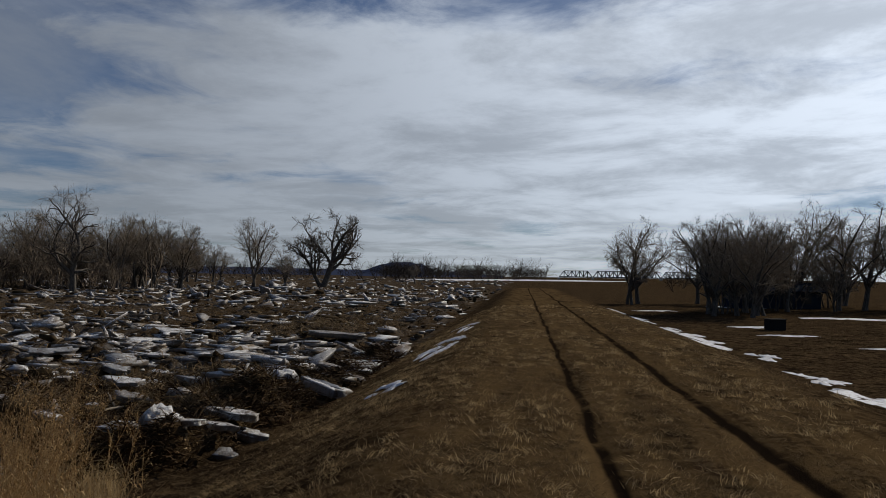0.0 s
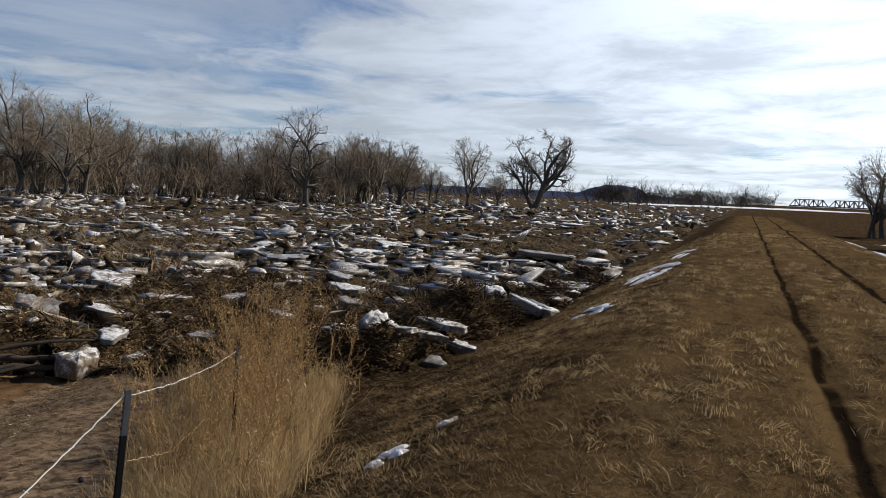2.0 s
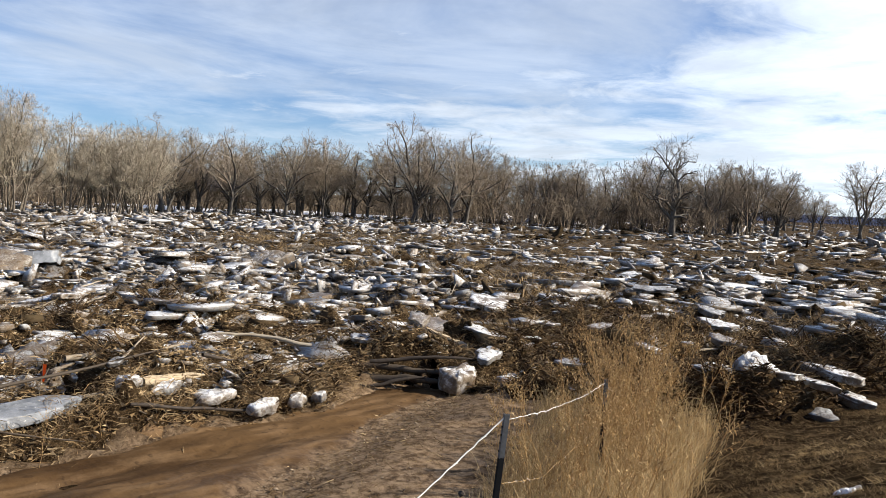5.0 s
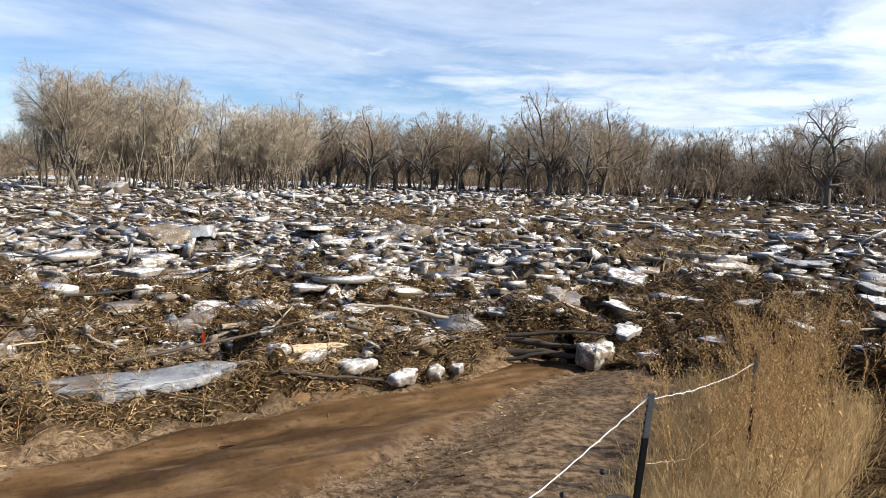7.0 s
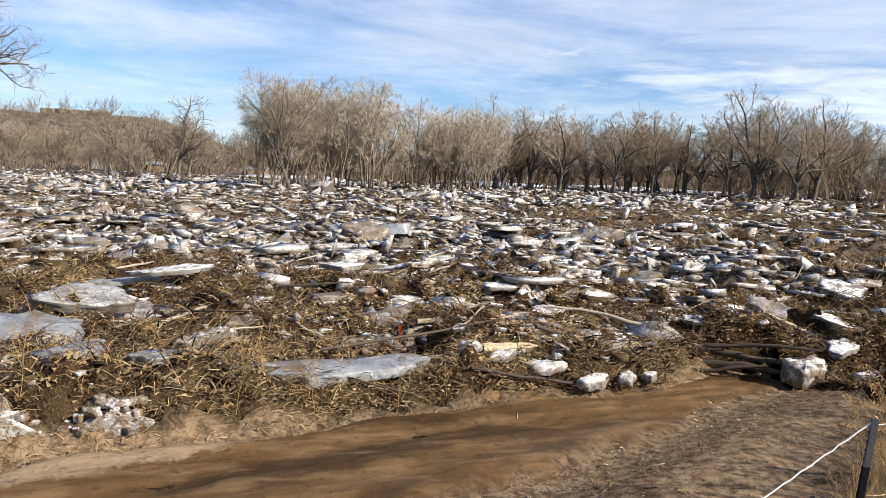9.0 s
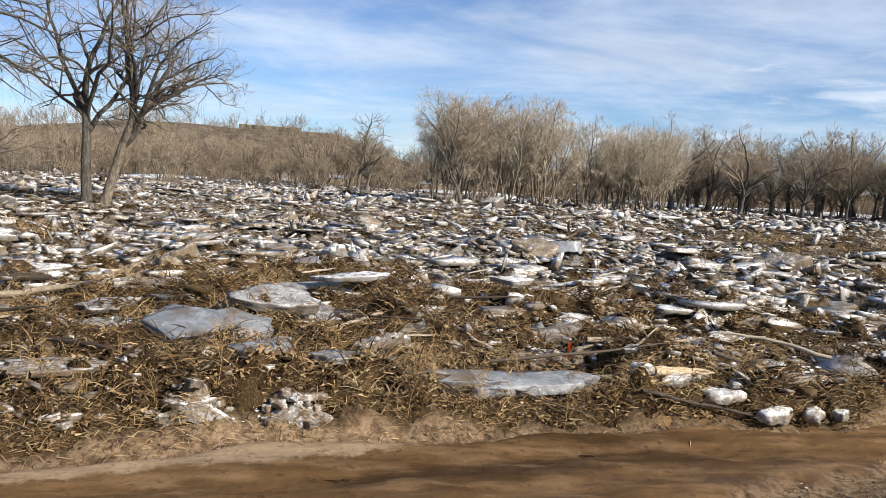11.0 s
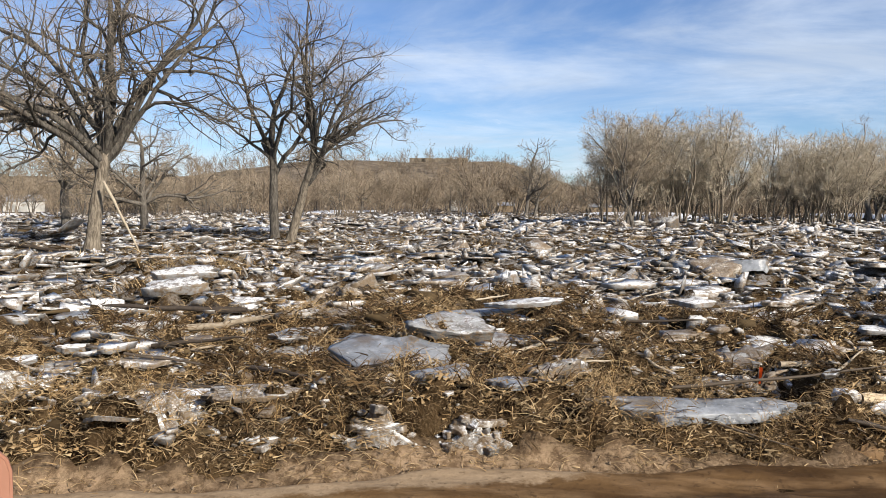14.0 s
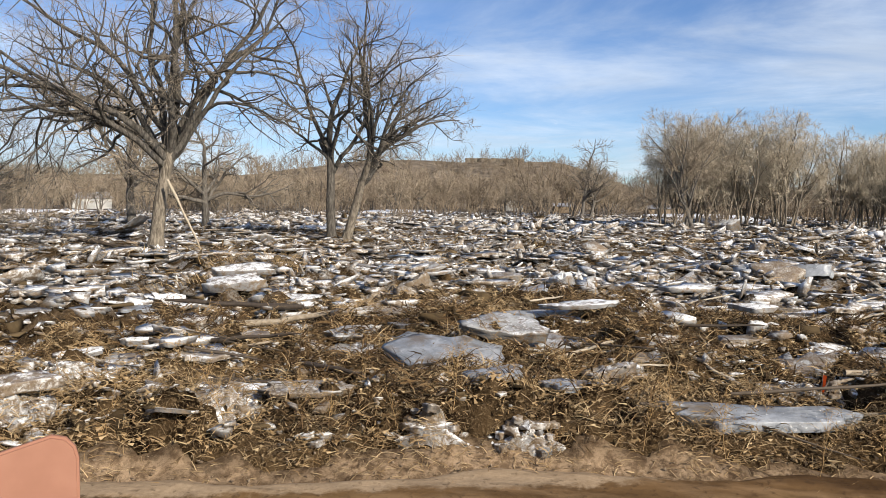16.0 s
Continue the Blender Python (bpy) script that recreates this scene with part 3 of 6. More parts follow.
# The blue of the farthest ridges is painted-in haze.
ridge("butte", "distant flat-topped butte painted dark blue as haze", 12.6, 5.2, 1500, 220,
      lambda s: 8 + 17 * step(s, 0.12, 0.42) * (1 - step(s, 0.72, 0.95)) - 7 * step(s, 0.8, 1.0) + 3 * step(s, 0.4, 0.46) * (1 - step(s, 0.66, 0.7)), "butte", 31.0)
ridge("low_ridge", "long low ridge behind the trees, painted haze blue", 38, 1, 1900, 260, lambda s: 22 - 12 * s - 6 * step(s, 0.9, 1.0), "butte", 33.0)
ridge("blue_hill", "far round hill painted haze blue", 68, 61, 1300, 160, lambda s: 8 + 36 * step(s, 0.15, 0.5) * (1 - step(s, 0.6, 0.95)), "butte", 35.0)
ridge("hill_row", "brown grassy hills beyond the trees", 86, 40, 620, 130, lambda s: 12 + 6 * np.sin(s * 9) * (1 - s) - 6 * s, "far_hill", 37.0)
mesa = ridge("mesa_hill", "brown brushy hill with a rock rim", 148, 84, 420, 120,
      lambda s: 15 + 9 * step(s, 0.5, 0.72) - 4 * np.abs(np.sin(s * 7)) * (1 - step(s, 0.45, 0.6)) - 15 * step(s, 0.88, 1.0), "hill", 39.0)


def cap_rock():
    """The rim of layered rock on the hill."""
    rng = np.random.default_rng(4)
    verts, faces = [], []
    for row in range(2):
        for a in np.arange(93.4, 97.4 - row * 1.2, 0.26):
            a0, d, h = radians(a + rng.uniform(-.05, .05)), 418 - row * 5 + rng.uniform(-2, 2), rng.uniform(1.6, 2.6)
            c = np.array([-math.sin(a0) * d, math.cos(a0) * d, 24.0 - row * 2.0 + rng.uniform(-.3, .3)])
            out, along = np.array([c[0], c[1], 0]) / d, np.array([-c[1], c[0], 0]) / d
            k = len(verts)
            for dz in (-h / 2, h / 2):
                for u, w in ((-1, -1), (1, -1), (1, 1), (-1, 1)):
                    verts.append(c + along * u * rng.uniform(1.0, 1.5) + out * w * 3 + np.array([0, 0, dz]))
            faces += [[k, k + 1, k + 5, k + 4], [k + 1, k + 2, k + 6, k + 5], [k + 2, k + 3, k + 7, k + 6], [k + 3, k, k + 4, k + 7], [k + 4, k + 5, k + 6, k + 7]]
    tagged(new("cap_rock", mesh_of("cap_rock", np.array(verts), [np.array(faces)], "rock")), "layered tan rock rim on the hilltop", "rock", kind="structure")


cap_rock()


# ---- trees ----
def unit(v):
    return v / np.maximum(np.linalg.norm(v, axis=-1, keepdims=True), 1e-9)


def grow(rng, at, way, length, radius, count, wiggle, up, taper, bend=0.0):
    """Polylines of count points: places (B, count, 3) and radii (B, count). bend turns each a little at every step."""
    pts, d = [at], way
    hop = (length / (count - 1))[:, None]
    for _ in range(count - 1):
        d = unit(d + rng.normal(0, wiggle, d.shape) + np.array([0, 0, up]) + bend)
        pts.append(pts[-1] + d * hop)
    s = np.linspace(0, 1, count)
    return np.stack(pts, 1), radius[:, None] * (1 - (1 - taper) * s[None])


def spawn(rng, pts, rad, each, first, spread, ratio, thin):
    """Starts, ways, lengths and radii of side branches, each of them per parent."""
    b, count = rad.shape
    parent = np.repeat(np.arange(b), each)
    s = first + (1 - first) * np.tile((np.arange(each) + 0.5) / each, b) + rng.uniform(-0.5, 0.5, b * each) * (1 - first) / each
    f = np.clip(s, 0, 0.999) * (count - 1)
    i = f.astype(int)
    w = (f - i)[:, None]
    at = pts[parent, i] * (1 - w) + pts[parent, i + 1] * w
    d = unit(pts[parent, i + 1] - pts[parent, i])
    side = unit(np.cross(d, rng.normal(0, 1, d.shape)))
    angle = np.radians(rng.normal(spread, 11, len(parent)))[:, None]
    full = np.linalg.norm(np.diff(pts, axis=1), axis=-1).sum(1)[parent]
    return at, unit(d * np.cos(angle) + side * np.sin(angle)), full * ratio * (1.15 - 0.6 * s) * rng.uniform(0.65, 1.3, len(parent)), rad[parent, i] * thin


def tubes(pts, rad, sides):
    """Round skins along polylines."""
    b, count, _ = pts.shape
    d = unit(np.gradient(pts, axis=1))
    ref = np.where(np.abs(d[:, :1, 2:]) < 0.8, np.array([0, 0, 1.0]), np.array([1.0, 0, 0]))
    u = unit(np.cross(d, ref))
    v = np.cross(d, u)
    a = np.arange(sides) * 2 * np.pi / sides
    ring = pts[:, :, None] + rad[:, :, None, None] * (np.cos(a)[None, None, :, None] * u[:, :, None] + np.sin(a)[None, None, :, None] * v[:, :, None])
    i = np.arange(b * count * sides).reshape(b, count, sides)
    j = np.roll(i, -1, axis=2)
    return ring.reshape(-1, 3), np.stack([i[:, :-1], j[:, :-1], j[:, 1:], i[:, 1:]], -1).reshape(-1, 4)


def slivers(pts, rad):
    """The finest twigs: one narrow pointed face each."""
    root, tip = pts[:, 0], pts[:, -1]
    d = unit(tip - root)
    cross = unit(np.cross(d, np.column_stack([np.sin(root[:, 0] * 91), np.cos(root[:, 1] * 83), np.sin(root[:, 2] * 77)]))) * rad[:, :1]
    i = np.arange(len(root))[:, None] * 3
    return np.stack([root - cross, root + cross, tip], 1).reshape(-1, 3), i + np.array([[0, 1, 2]])


def skin(name, groups, mat):
    """Tubes along the polylines of each group; a group with one side is of slivers."""
    verts, quads, tris, base = [], [], [], 0
    for pts, rad, sides in groups:
        v, f = tubes(pts, rad, sides) if sides > 1 else slivers(pts, rad)
        verts.append(v)
        (quads if sides > 1 else tris).append(f + base)
        base += len(v)
    return mesh_of(name, np.concatenate(verts), quads + tris, mat, True)


def tree(seed, height, stems, limbs=6, bole=0.3, fork=0.55, spread=40, boughs=7, sprays=5, twigs=12, girth=0.024, twig=0.012, twig_mat="twig",
         label="bare mature cottonwood tree with spreading limbs", up=0.04, category="tree", extra=(), reach=1.0, crown=None, arch=0.05, near=False, bark="bark", shoot=0.85, boles=()):
    """A bare tree: an Empty at its foot, with a trunk (and its great limbs) and a crown of boughs and twigs.
    stems: (dx, dy, lean x, lean y, share of the height); extra: great limbs of their own, as height of the fork, way, length, radius and turn at each step.
    boles: a bark for each stem, where they differ from the limbs'."""
    rng = np.random.default_rng(seed)
    stems = np.array(stems, float)
    b = len(stems)
    at = np.column_stack([stems[:, :2], np.full(b, -0.25)])
    way = unit(np.column_stack([stems[:, 2:4], np.ones(b)]))
    tall = height * stems[:, 4]
    t_pts, t_rad = grow(rng, at, way, tall * bole, tall * girth, 7, 0.045, 0.0, 0.68)
    t_rad[:, 0] *= 1.3
    l_at, l_way, l_len, l_rad = spawn(rng, t_pts, t_rad, max(limbs, 1), fork, spread, 1.0, 0.66)
    l_len = np.repeat(tall, max(limbs, 1)) * (0.98 - bole) * reach * rng.uniform(0.72, 1.08, len(l_len))
    l_at, l_way = np.concatenate([l_at, t_pts[:, -1]]), np.concatenate([l_way, unit(t_pts[:, -1] - t_pts[:, -2])])
    l_len, l_rad = np.concatenate([l_len, tall * (0.96 - bole)]), np.concatenate([l_rad, t_rad[:, -1]])
    if not limbs:
        l_at, l_way, l_len, l_rad = l_at[b:], l_way[b:], l_len[b:], l_rad[b:]
    l_bend = l_way * np.array([arch, arch, 0.0])
    for z0, ax, ay, az, long, r, turn in extra:
        w = unit(np.array([ax, ay, az], float))
        forks = np.array([[np.interp(z0, p[:, 2], p[:, 0]), np.interp(z0, p[:, 2], p[:, 1]), min(z0, p[-1, 2])] for p in t_pts])
        l_at, l_way = np.vstack([l_at, forks[np.argmax(forks[:, :2] @ w[:2])]]), np.vstack([l_way, w])
        l_len, l_rad = np.append(l_len, long), np.append(l_rad, r)
        l_bend = np.vstack([l_bend, np.array([w[0] * turn, w[1] * turn, -abs(turn) * 0.75])])
    l_len = np.minimum(l_len, (height - l_at[:, 2]) / np.maximum(l_way[:, 2] * 0.8 + 0.2, 0.35))
    l_pts, l_rd = grow(rng, l_at, l_way, l_len, l_rad, 13, 0.17 if near else 0.14, up, 0.16, l_bend)

    def rounded(pts):
        """Shortens the branches that would leave the crown's uneven outline; says which are still long."""
        if not crown:
            return pts, np.ones(len(pts), bool)
        wide, low = crown
        middle = np.array([stems[:, 2].mean() * height * 0.35, stems[:, 3].mean() * height * 0.35, height * (1 + low) / 2])
        axes = np.array([wide, wide, height * (1 - low) / 2])
        best = np.full(len(pts), 0.25)
        for f in np.linspace(0.25, 1.0, 16):
            off = (pts[:, 0] + (pts[:, -1] - pts[:, 0]) * f - middle) / axes
            a = np.arctan2(off[:, 1], off[:, 0])
            limit = 0.74 + 0.34 * lattice(np.cos(a) * 1.6 + seed, np.sin(a) * 1.6 + off[:, 2] * 2.2, seed)
            best = np.where(np.linalg.norm(off, axis=-1) < limit, f, best)
        return pts[:, :1] + (pts - pts[:, :1]) * best[:, None, None], best > 0.45

    l_pts, _ = rounded(l_pts)
    b_pts, b_rd = grow(rng, *spawn(rng, l_pts, l_rd, boughs, 0.2, 47, 0.5, 0.68 if near else 0.6), 8 if near else 4, 0.3 if near else 0.2, up, 0.25)
    b_pts, long = rounded(b_pts)
    b_pts, b_rd = b_pts[long], b_rd[long]
    s_pts, s_rd = grow(rng, *spawn(rng, b_pts, b_rd, sprays, 0.12, 44, 0.62, 0.6), 5 if near else 2, 0.36 if near else 0.24, 0.02, 0.35)
    s_pts, long = rounded(s_pts)
    s_pts, s_rd = s_pts[long], np.maximum(s_rd[long], twig * 1.2)
    w_pts, w_rd = grow(rng, *spawn(rng, s_pts, s_rd, twigs, 0.05, 40, shoot, 0.7), 2, 0.2, 0.05, 0.5)
    foot = tagged(new("tree"), label, category)
    for k, mat in enumerate(boles):
        part("trunk", skin("trunk", [(t_pts[k:k + 1], t_rad[k:k + 1], 12)], mat), foot)
    part("branchwork" if boles else "trunk", skin("trunk", ([] if boles else [(t_pts, t_rad, 10 if near else 7)]) + [(l_pts, l_rd, 7 if near else 5)] + ([(b_pts, b_rd, 4), (s_pts, s_rd, 3)] if near else []), bark), foot)
    part("crown", skin("crown", ([] if near else [(b_pts, b_rd, 3), (s_pts, s_rd, 3)]) + [(w_pts, np.full_like(w_rd, twig), 1)], twig_mat), foot, "bare twigs and boughs")
    return foot


def stand(thing, x, y, turn=0.0, size=1.0, tall=1.0):
    thing.matrix_basis = pose(x, y, lie(x, y), 0, 0, turn) @ Matrix.Diagonal((size, size, size * tall, 1))
    return thing


def again(thing, x, y, turn=0.0, size=1.0, tall=1.0, label=""):
    made = copy_thing(thing, Matrix())
    stand(made, x, y, turn, size, tall)
    return tagged(made, label) if label else made


# the great trees at the edge of the ice
def fan(across, rows):
    """Great limbs that spread to the sides of a trunk: side, depth, height of the fork, length, radius, turn."""
    ux, uy = across
    return [(z, ux * side + uy * deep, uy * side - ux * deep, 1.0, long, r, turn) for side, deep, z, long, r, turn in rows]


# Pale bark paints sunlight onto this trunk, against the darker grey limbs.
stand(tree(11, 19.8, [(0, 0, -0.03, 0.06, 1.0)], 3, 0.3, 0.6, 26, 7, 7, 13, 0.0215, 0.007, near=True, bark="grey_bark", boles=("pale_bark",), up=0.02, label="large bare cottonwood with spreading limbs among ice rubble",
           extra=fan((-0.49, 0.87), ((-1.15, 0.3, 4.6, 13.5, 0.2, 0.05), (-0.85, -0.5, 4.8, 14.5, 0.23, 0.04), (-0.55, 0.5, 5.0, 15.0, 0.24, 0.02), (-0.3, -0.35, 5.2, 14.5, 0.23, 0.01),
                                     (0.1, 0.5, 5.4, 14.5, 0.24, 0.01), (0.35, -0.5, 5.2, 14.5, 0.24, 0.02), (0.6, 0.25, 5.0, 14.0, 0.23, 0.03), (0.9, -0.3, 4.8, 13.0, 0.2, 0.05), (1.3, 0.4, 5.4, 10.5, 0.13, 0.09), (-0.4, -1.0, 5.0, 12.0, 0.17, 0.04), (-1.3, -0.4, 5.6, 11.0, 0.13, 0.07)))), -42.2, -23.7)
stand(tree(14, 20.0, [(0, 0, 0.02, -0.06, 1.0)], 7, 0.3, 0.5, 40, 8, 6, 10, 0.024, 0.013, label="tall dark bare cottonwood behind the great tree", arch=0.07), -73, -43.3)
# Two barks: grey paints the shaded trunk, pale the sunlit one.
stand(tree(12, 16.4, [(0, -0.5, 0.03, -0.03, 0.98), (-0.2, 0.4, 0.02, 0.22, 0.96)], 3, 0.4, 0.72, 24, 7, 7, 13, 0.0215, 0.007, near=True, bark="grey_bark", boles=("grey_bark", "pale_bark"), up=0.025, label="bare cottonwood among ice, trunks painted dark as shaded and pale as sunlit",
           extra=fan((-0.29, 0.96), ((0.95, 0.1, 3.9, 8.0, 0.26, 0.03), (1.4, -0.1, 5.6, 7.5, 0.17, 0.08), (0.35, 0.3, 4.6, 12.0, 0.2, 0.01), (-0.4, 0.3, 6.0, 11.0, 0.17, 0.03), (-1.2, 0.0, 5.4, 7.5, 0.12, 0.1)))), -51.5, -15.5)
stand(tree(13, 12.8, [(0, 0, 0.0, 0.1, 1.0)], 8, 0.3, 0.45, 52, 8, 6, 14, 0.03, 0.014, arch=0.09, near=True, label="bare low-branched cottonwood behind the great trees"), -71, -34.5)
stand(tree(15, 13.0, [(0, 0, 0.0, -0.15, 1.0), (0.6, 0.5, 0.2, 0.3, 0.7)], 7, 0.16, 0.3, 48, 8, 6, 11, 0.014, 0.008, near=True, label="bare grey tree at the edge of the clearing"), -42, -38.0)
stand(tree(26, 16.4, [(0, 0, 0.03, 0.02, 1.0)], 9, 0.3, 0.5, 58, 7, 5, 12, 0.029, 0.014, up=0.035, near=True, crown=(9.2, 0.22), arch=0.06, reach=1.1, label="bare open-crowned cottonwood out in the ice field"), -60.4, 102.2)
stand(tree(17, 22.0, [(0, 0, 0.36, 0.0, 1.0), (-0.3, 0, -0.44, 0.0, 0.74)], 6, 0.36, 0.5, 46, 7, 5, 12, 0.034, 0.028, near=True, crown=(10.5, 0.14), label="leaning forked cottonwood alone in the ice field"), -45.2, 180.0)

# kinds that are repeated along the far bank
broad = [tree(21, 14.5, [(0, 0, 0.05, 0.0, 1.0)], 7, 0.3, 0.5, 40, 7, 6, 15, 0.024, 0.0115, crown=(6.4, 0.2)),
         tree(22, 14.0, [(0, 0, 0.2, 0.05, 1.0), (0.8, 0.5, -0.24, -0.05, 0.9)], 4, 0.32, 0.5, 38, 7, 6, 15, 0.022, 0.0115, crown=(6.6, 0.18)),
         tree(23, 14.5, [(0, 0, -0.3, 0.1, 1.0), (-0.7, 0.4, 0.2, -0.02, 0.95)], 4, 0.32, 0.5, 38, 7, 6, 15, 0.021, 0.0115, crown=(6.0, 0.22)),
         tree(24, 13.5, [(0, 0, 0.0, -0.06, 1.0)], 8, 0.28, 0.45, 46, 7, 6, 15, 0.025, 0.0115, crown=(7.0, 0.16), arch=0.08)]
slim = [tree(31 + k, 14.5, [(0, 0, 0.06, 0.0, 1.0), (0.9, 0.4, 0.2, 0.05, 0.88), (-0.7, 0.6, -0.22, 0.06, 0.92), (0.1, -0.9, 0.02, -0.24, 0.86)], 4, 0.42, 0.3, 20 + 3 * k, 6, 5, 13, 0.0095, 0.0105,
             "pale_twig", "clump of slender pale bare willows", 0.07, "tree", (), 0.95, (5.0, 0.02), 0.02, False, "pale_bark", 1.0) for k in range(3)]
small = [tree(41 + k, 9.5, [(0, 0, 0.05, 0.0, 1.0), (0.5, 0.3, 0.25, 0.1, 0.85), (-0.5, 0.2, -0.28, -0.05, 0.9)], 3, 0.34, 0.35, 30, 5, 5, 9, 0.014, 0.024, label="small bare brown tree in the brush", crown=(4.2, 0.05)) for k in range(2)]
used = set()


def plant(kinds, which, x, y, turn, size, tall=1.0, group="", label=""):
    thing = kinds[which % len(kinds)]
    if thing.name in used:
        thing = again(thing, x, y, turn, size, tall)
    else:
        used.add(thing.name)
        stand(thing, x, y, turn, size, tall)
    return tagged(thing, label, group=group)


rng = np.random.default_rng(7)
# single trees along the far bank
for k, (x, y, size) in enumerate([(-128, 55.5, 1.05), (-131, 58, 0.9), (-146, 78, 0.95), (-151, 87, 1.0), (-122, 78, 0.95), (-124, 80, 1.05), (-126, 88, 1.0),
                                  (-117, 90, 0.95), (-113, 92, 1.0), (-98, 86, 1.08), (-101, 91, 1.02), (-92, 88, 0.98), (-97, 96, 1.05), (-108, 114, 0.95),
                                  (-106, 104, 1.0), (-118, 73, 0.95), (-121, 64, 1.0), (-140, 97, 1.0)]):
    plant(broad, k, x, y, rng.uniform(0, 360), size * rng.uniform(1.08, 1.22), 1.0, "trees along the far bank")
for k in range(26):   # the wood behind the open-crowned tree
    s = k / 25
    x, y = -112 + 52 * s + rng.uniform(-8, 8), 120 + 28 * s + rng.uniform(-8, 14)
    plant(broad, k + 1, x, y, rng.uniform(0, 360), rng.uniform(0.88, 1.05), 1.0, "trees of the bank wood")
plant(broad, 1, -69, 130, 40, 0.98, 1.0, "trees of the bank wood")
plant(broad, 3, -84, 115, 120, 0.62, 0.95, "trees of the bank wood")
for k in range(24):   # a second row along the far bank
    s = k / 23
    x, y = -138 + 30 * s + rng.uniform(-9, 9), 50 + 75 * s + rng.uniform(-7, 7)
    plant(broad, k + 3, x, y, rng.uniform(0, 360), rng.uniform(0.85, 1.08), 1.0, "trees along the far bank")
for k in range(12):   # scattered trees before the brown hill
    az, r = radians(84 + 50 * k / 11 + rng.uniform(-2, 2)), rng.uniform(150, 270)
    plant(broad, k, -math.sin(az) * r, math.cos(az) * r, rng.uniform(0, 360), rng.uniform(0.6, 0.95), 1.0, "trees before the hill")
for k in range(14):   # the bank further up the river
    s = k / 13
    plant(broad, k + 2, -118 + 19 * s + rng.uniform(-4, 4), 200 + 58 * s + rng.uniform(-10, 10), rng.uniform(0, 360), rng.uniform(0.85, 1.05), 1.0, "trees up the river")
plant(broad, 1, -57, 190, 200, 0.72, 1.0, "trees up the river")
plant(broad, 2, -34, 262, 20, 0.5, 1.0, "trees up the river")
for k in range(34):   # small trees in the brush below the hill
    az, r = radians(80 + 52 * k / 33 + rng.uniform(-1.2, 1.2)), rng.uniform(125, 215)
    plant(small, k, -math.sin(az) * r, math.cos(az) * r, rng.uniform(0, 360), rng.uniform(0.7, 1.25), 1.0, "trees before the hill")
stand(tree(27, 16.0, [(0, 0, 0.02, 0.03, 1.0), (-0.5, 1.6, 0.02, 0.16, 0.82)], 6, 0.3, 0.55, 44, 6, 5, 10, 0.024, 0.02, near=True, crown=(7.6, 0.2), arch=0.06, label="dark bare cottonwood before the brown hill"), -150, 2.4)
# two willow thickets
for k in range(12):
    a, r = rng.uniform(0, 6.28), math.sqrt(rng.uniform(0, 1))
    plant(slim, k, -98 + 5 * r * math.sin(a), 18.0 + 8.5 * r * math.cos(a), rng.uniform(0, 360), rng.uniform(0.9, 1.1), 1.0, "willow thicket")
for k in range(10):
    a, r = rng.uniform(0, 6.28), math.sqrt(rng.uniform(0, 1))
    plant(slim, k + 1, -101 + 5 * r * math.sin(a), 37.5 + 7.5 * r * math.cos(a), rng.uniform(0, 360), rng.uniform(0.78, 0.96), 1.0, "willow thicket")
plant(broad, 2, -90, 13.5, 130, 0.92, 1.0, "willow thicket", "bare crooked cottonwood at the edge of a willow thicket")
# the grove on the dry side of the levee
for k, (x, y, size) in enumerate([(14.3, 94, 0.8), (12.8, 92, 0.66), (17.0, 70, 0.62), (18.6, 68, 0.66), (21, 74, 0.66), (24, 80, 0.72), (26, 78, 0.66), (31, 90, 0.93),
                                  (36, 85, 0.85), (38, 82, 0.8), (43, 92, 0.85), (28, 100, 0.85), (22, 98, 0.75), (40, 100, 0.85), (47, 84, 0.8), (19, 65, 0.6), (16.2, 66, 0.55), (20.5, 69, 0.6), (18, 72, 0.6), (22.5, 76, 0.66), (33, 84, 0.8)]):
    plant(broad, k, x, y, rng.uniform(0, 360), size, 1.0, "trees of the grove", "dark bare tree on the dry side of the levee")


for k, (x, y, size) in enumerate([(20.5, 75, 0.75), (22.5, 79, 0.8), (25.5, 80, 0.7), (28.5, 83, 0.7), (31, 80, 0.65), (18.2, 71, 0.6), (35, 92, 0.8), (41, 86, 0.7)]):
    plant(small, k, x, y, 57 * k, size, 1.0, "trees of the grove", "dark bare thicket on the dry side of the levee")


# ---- brush and far woods ----
def sector(rng, count, az0, az1, r0, r1, h0, h1):
    a, r = np.radians(rng.uniform(az0, az1, count)), np.sqrt(rng.uniform(r0 * r0, r1 * r1, count))
    return np.column_stack([-np.sin(a) * r, np.cos(a) * r, rng.uniform(h0, h1, count)])


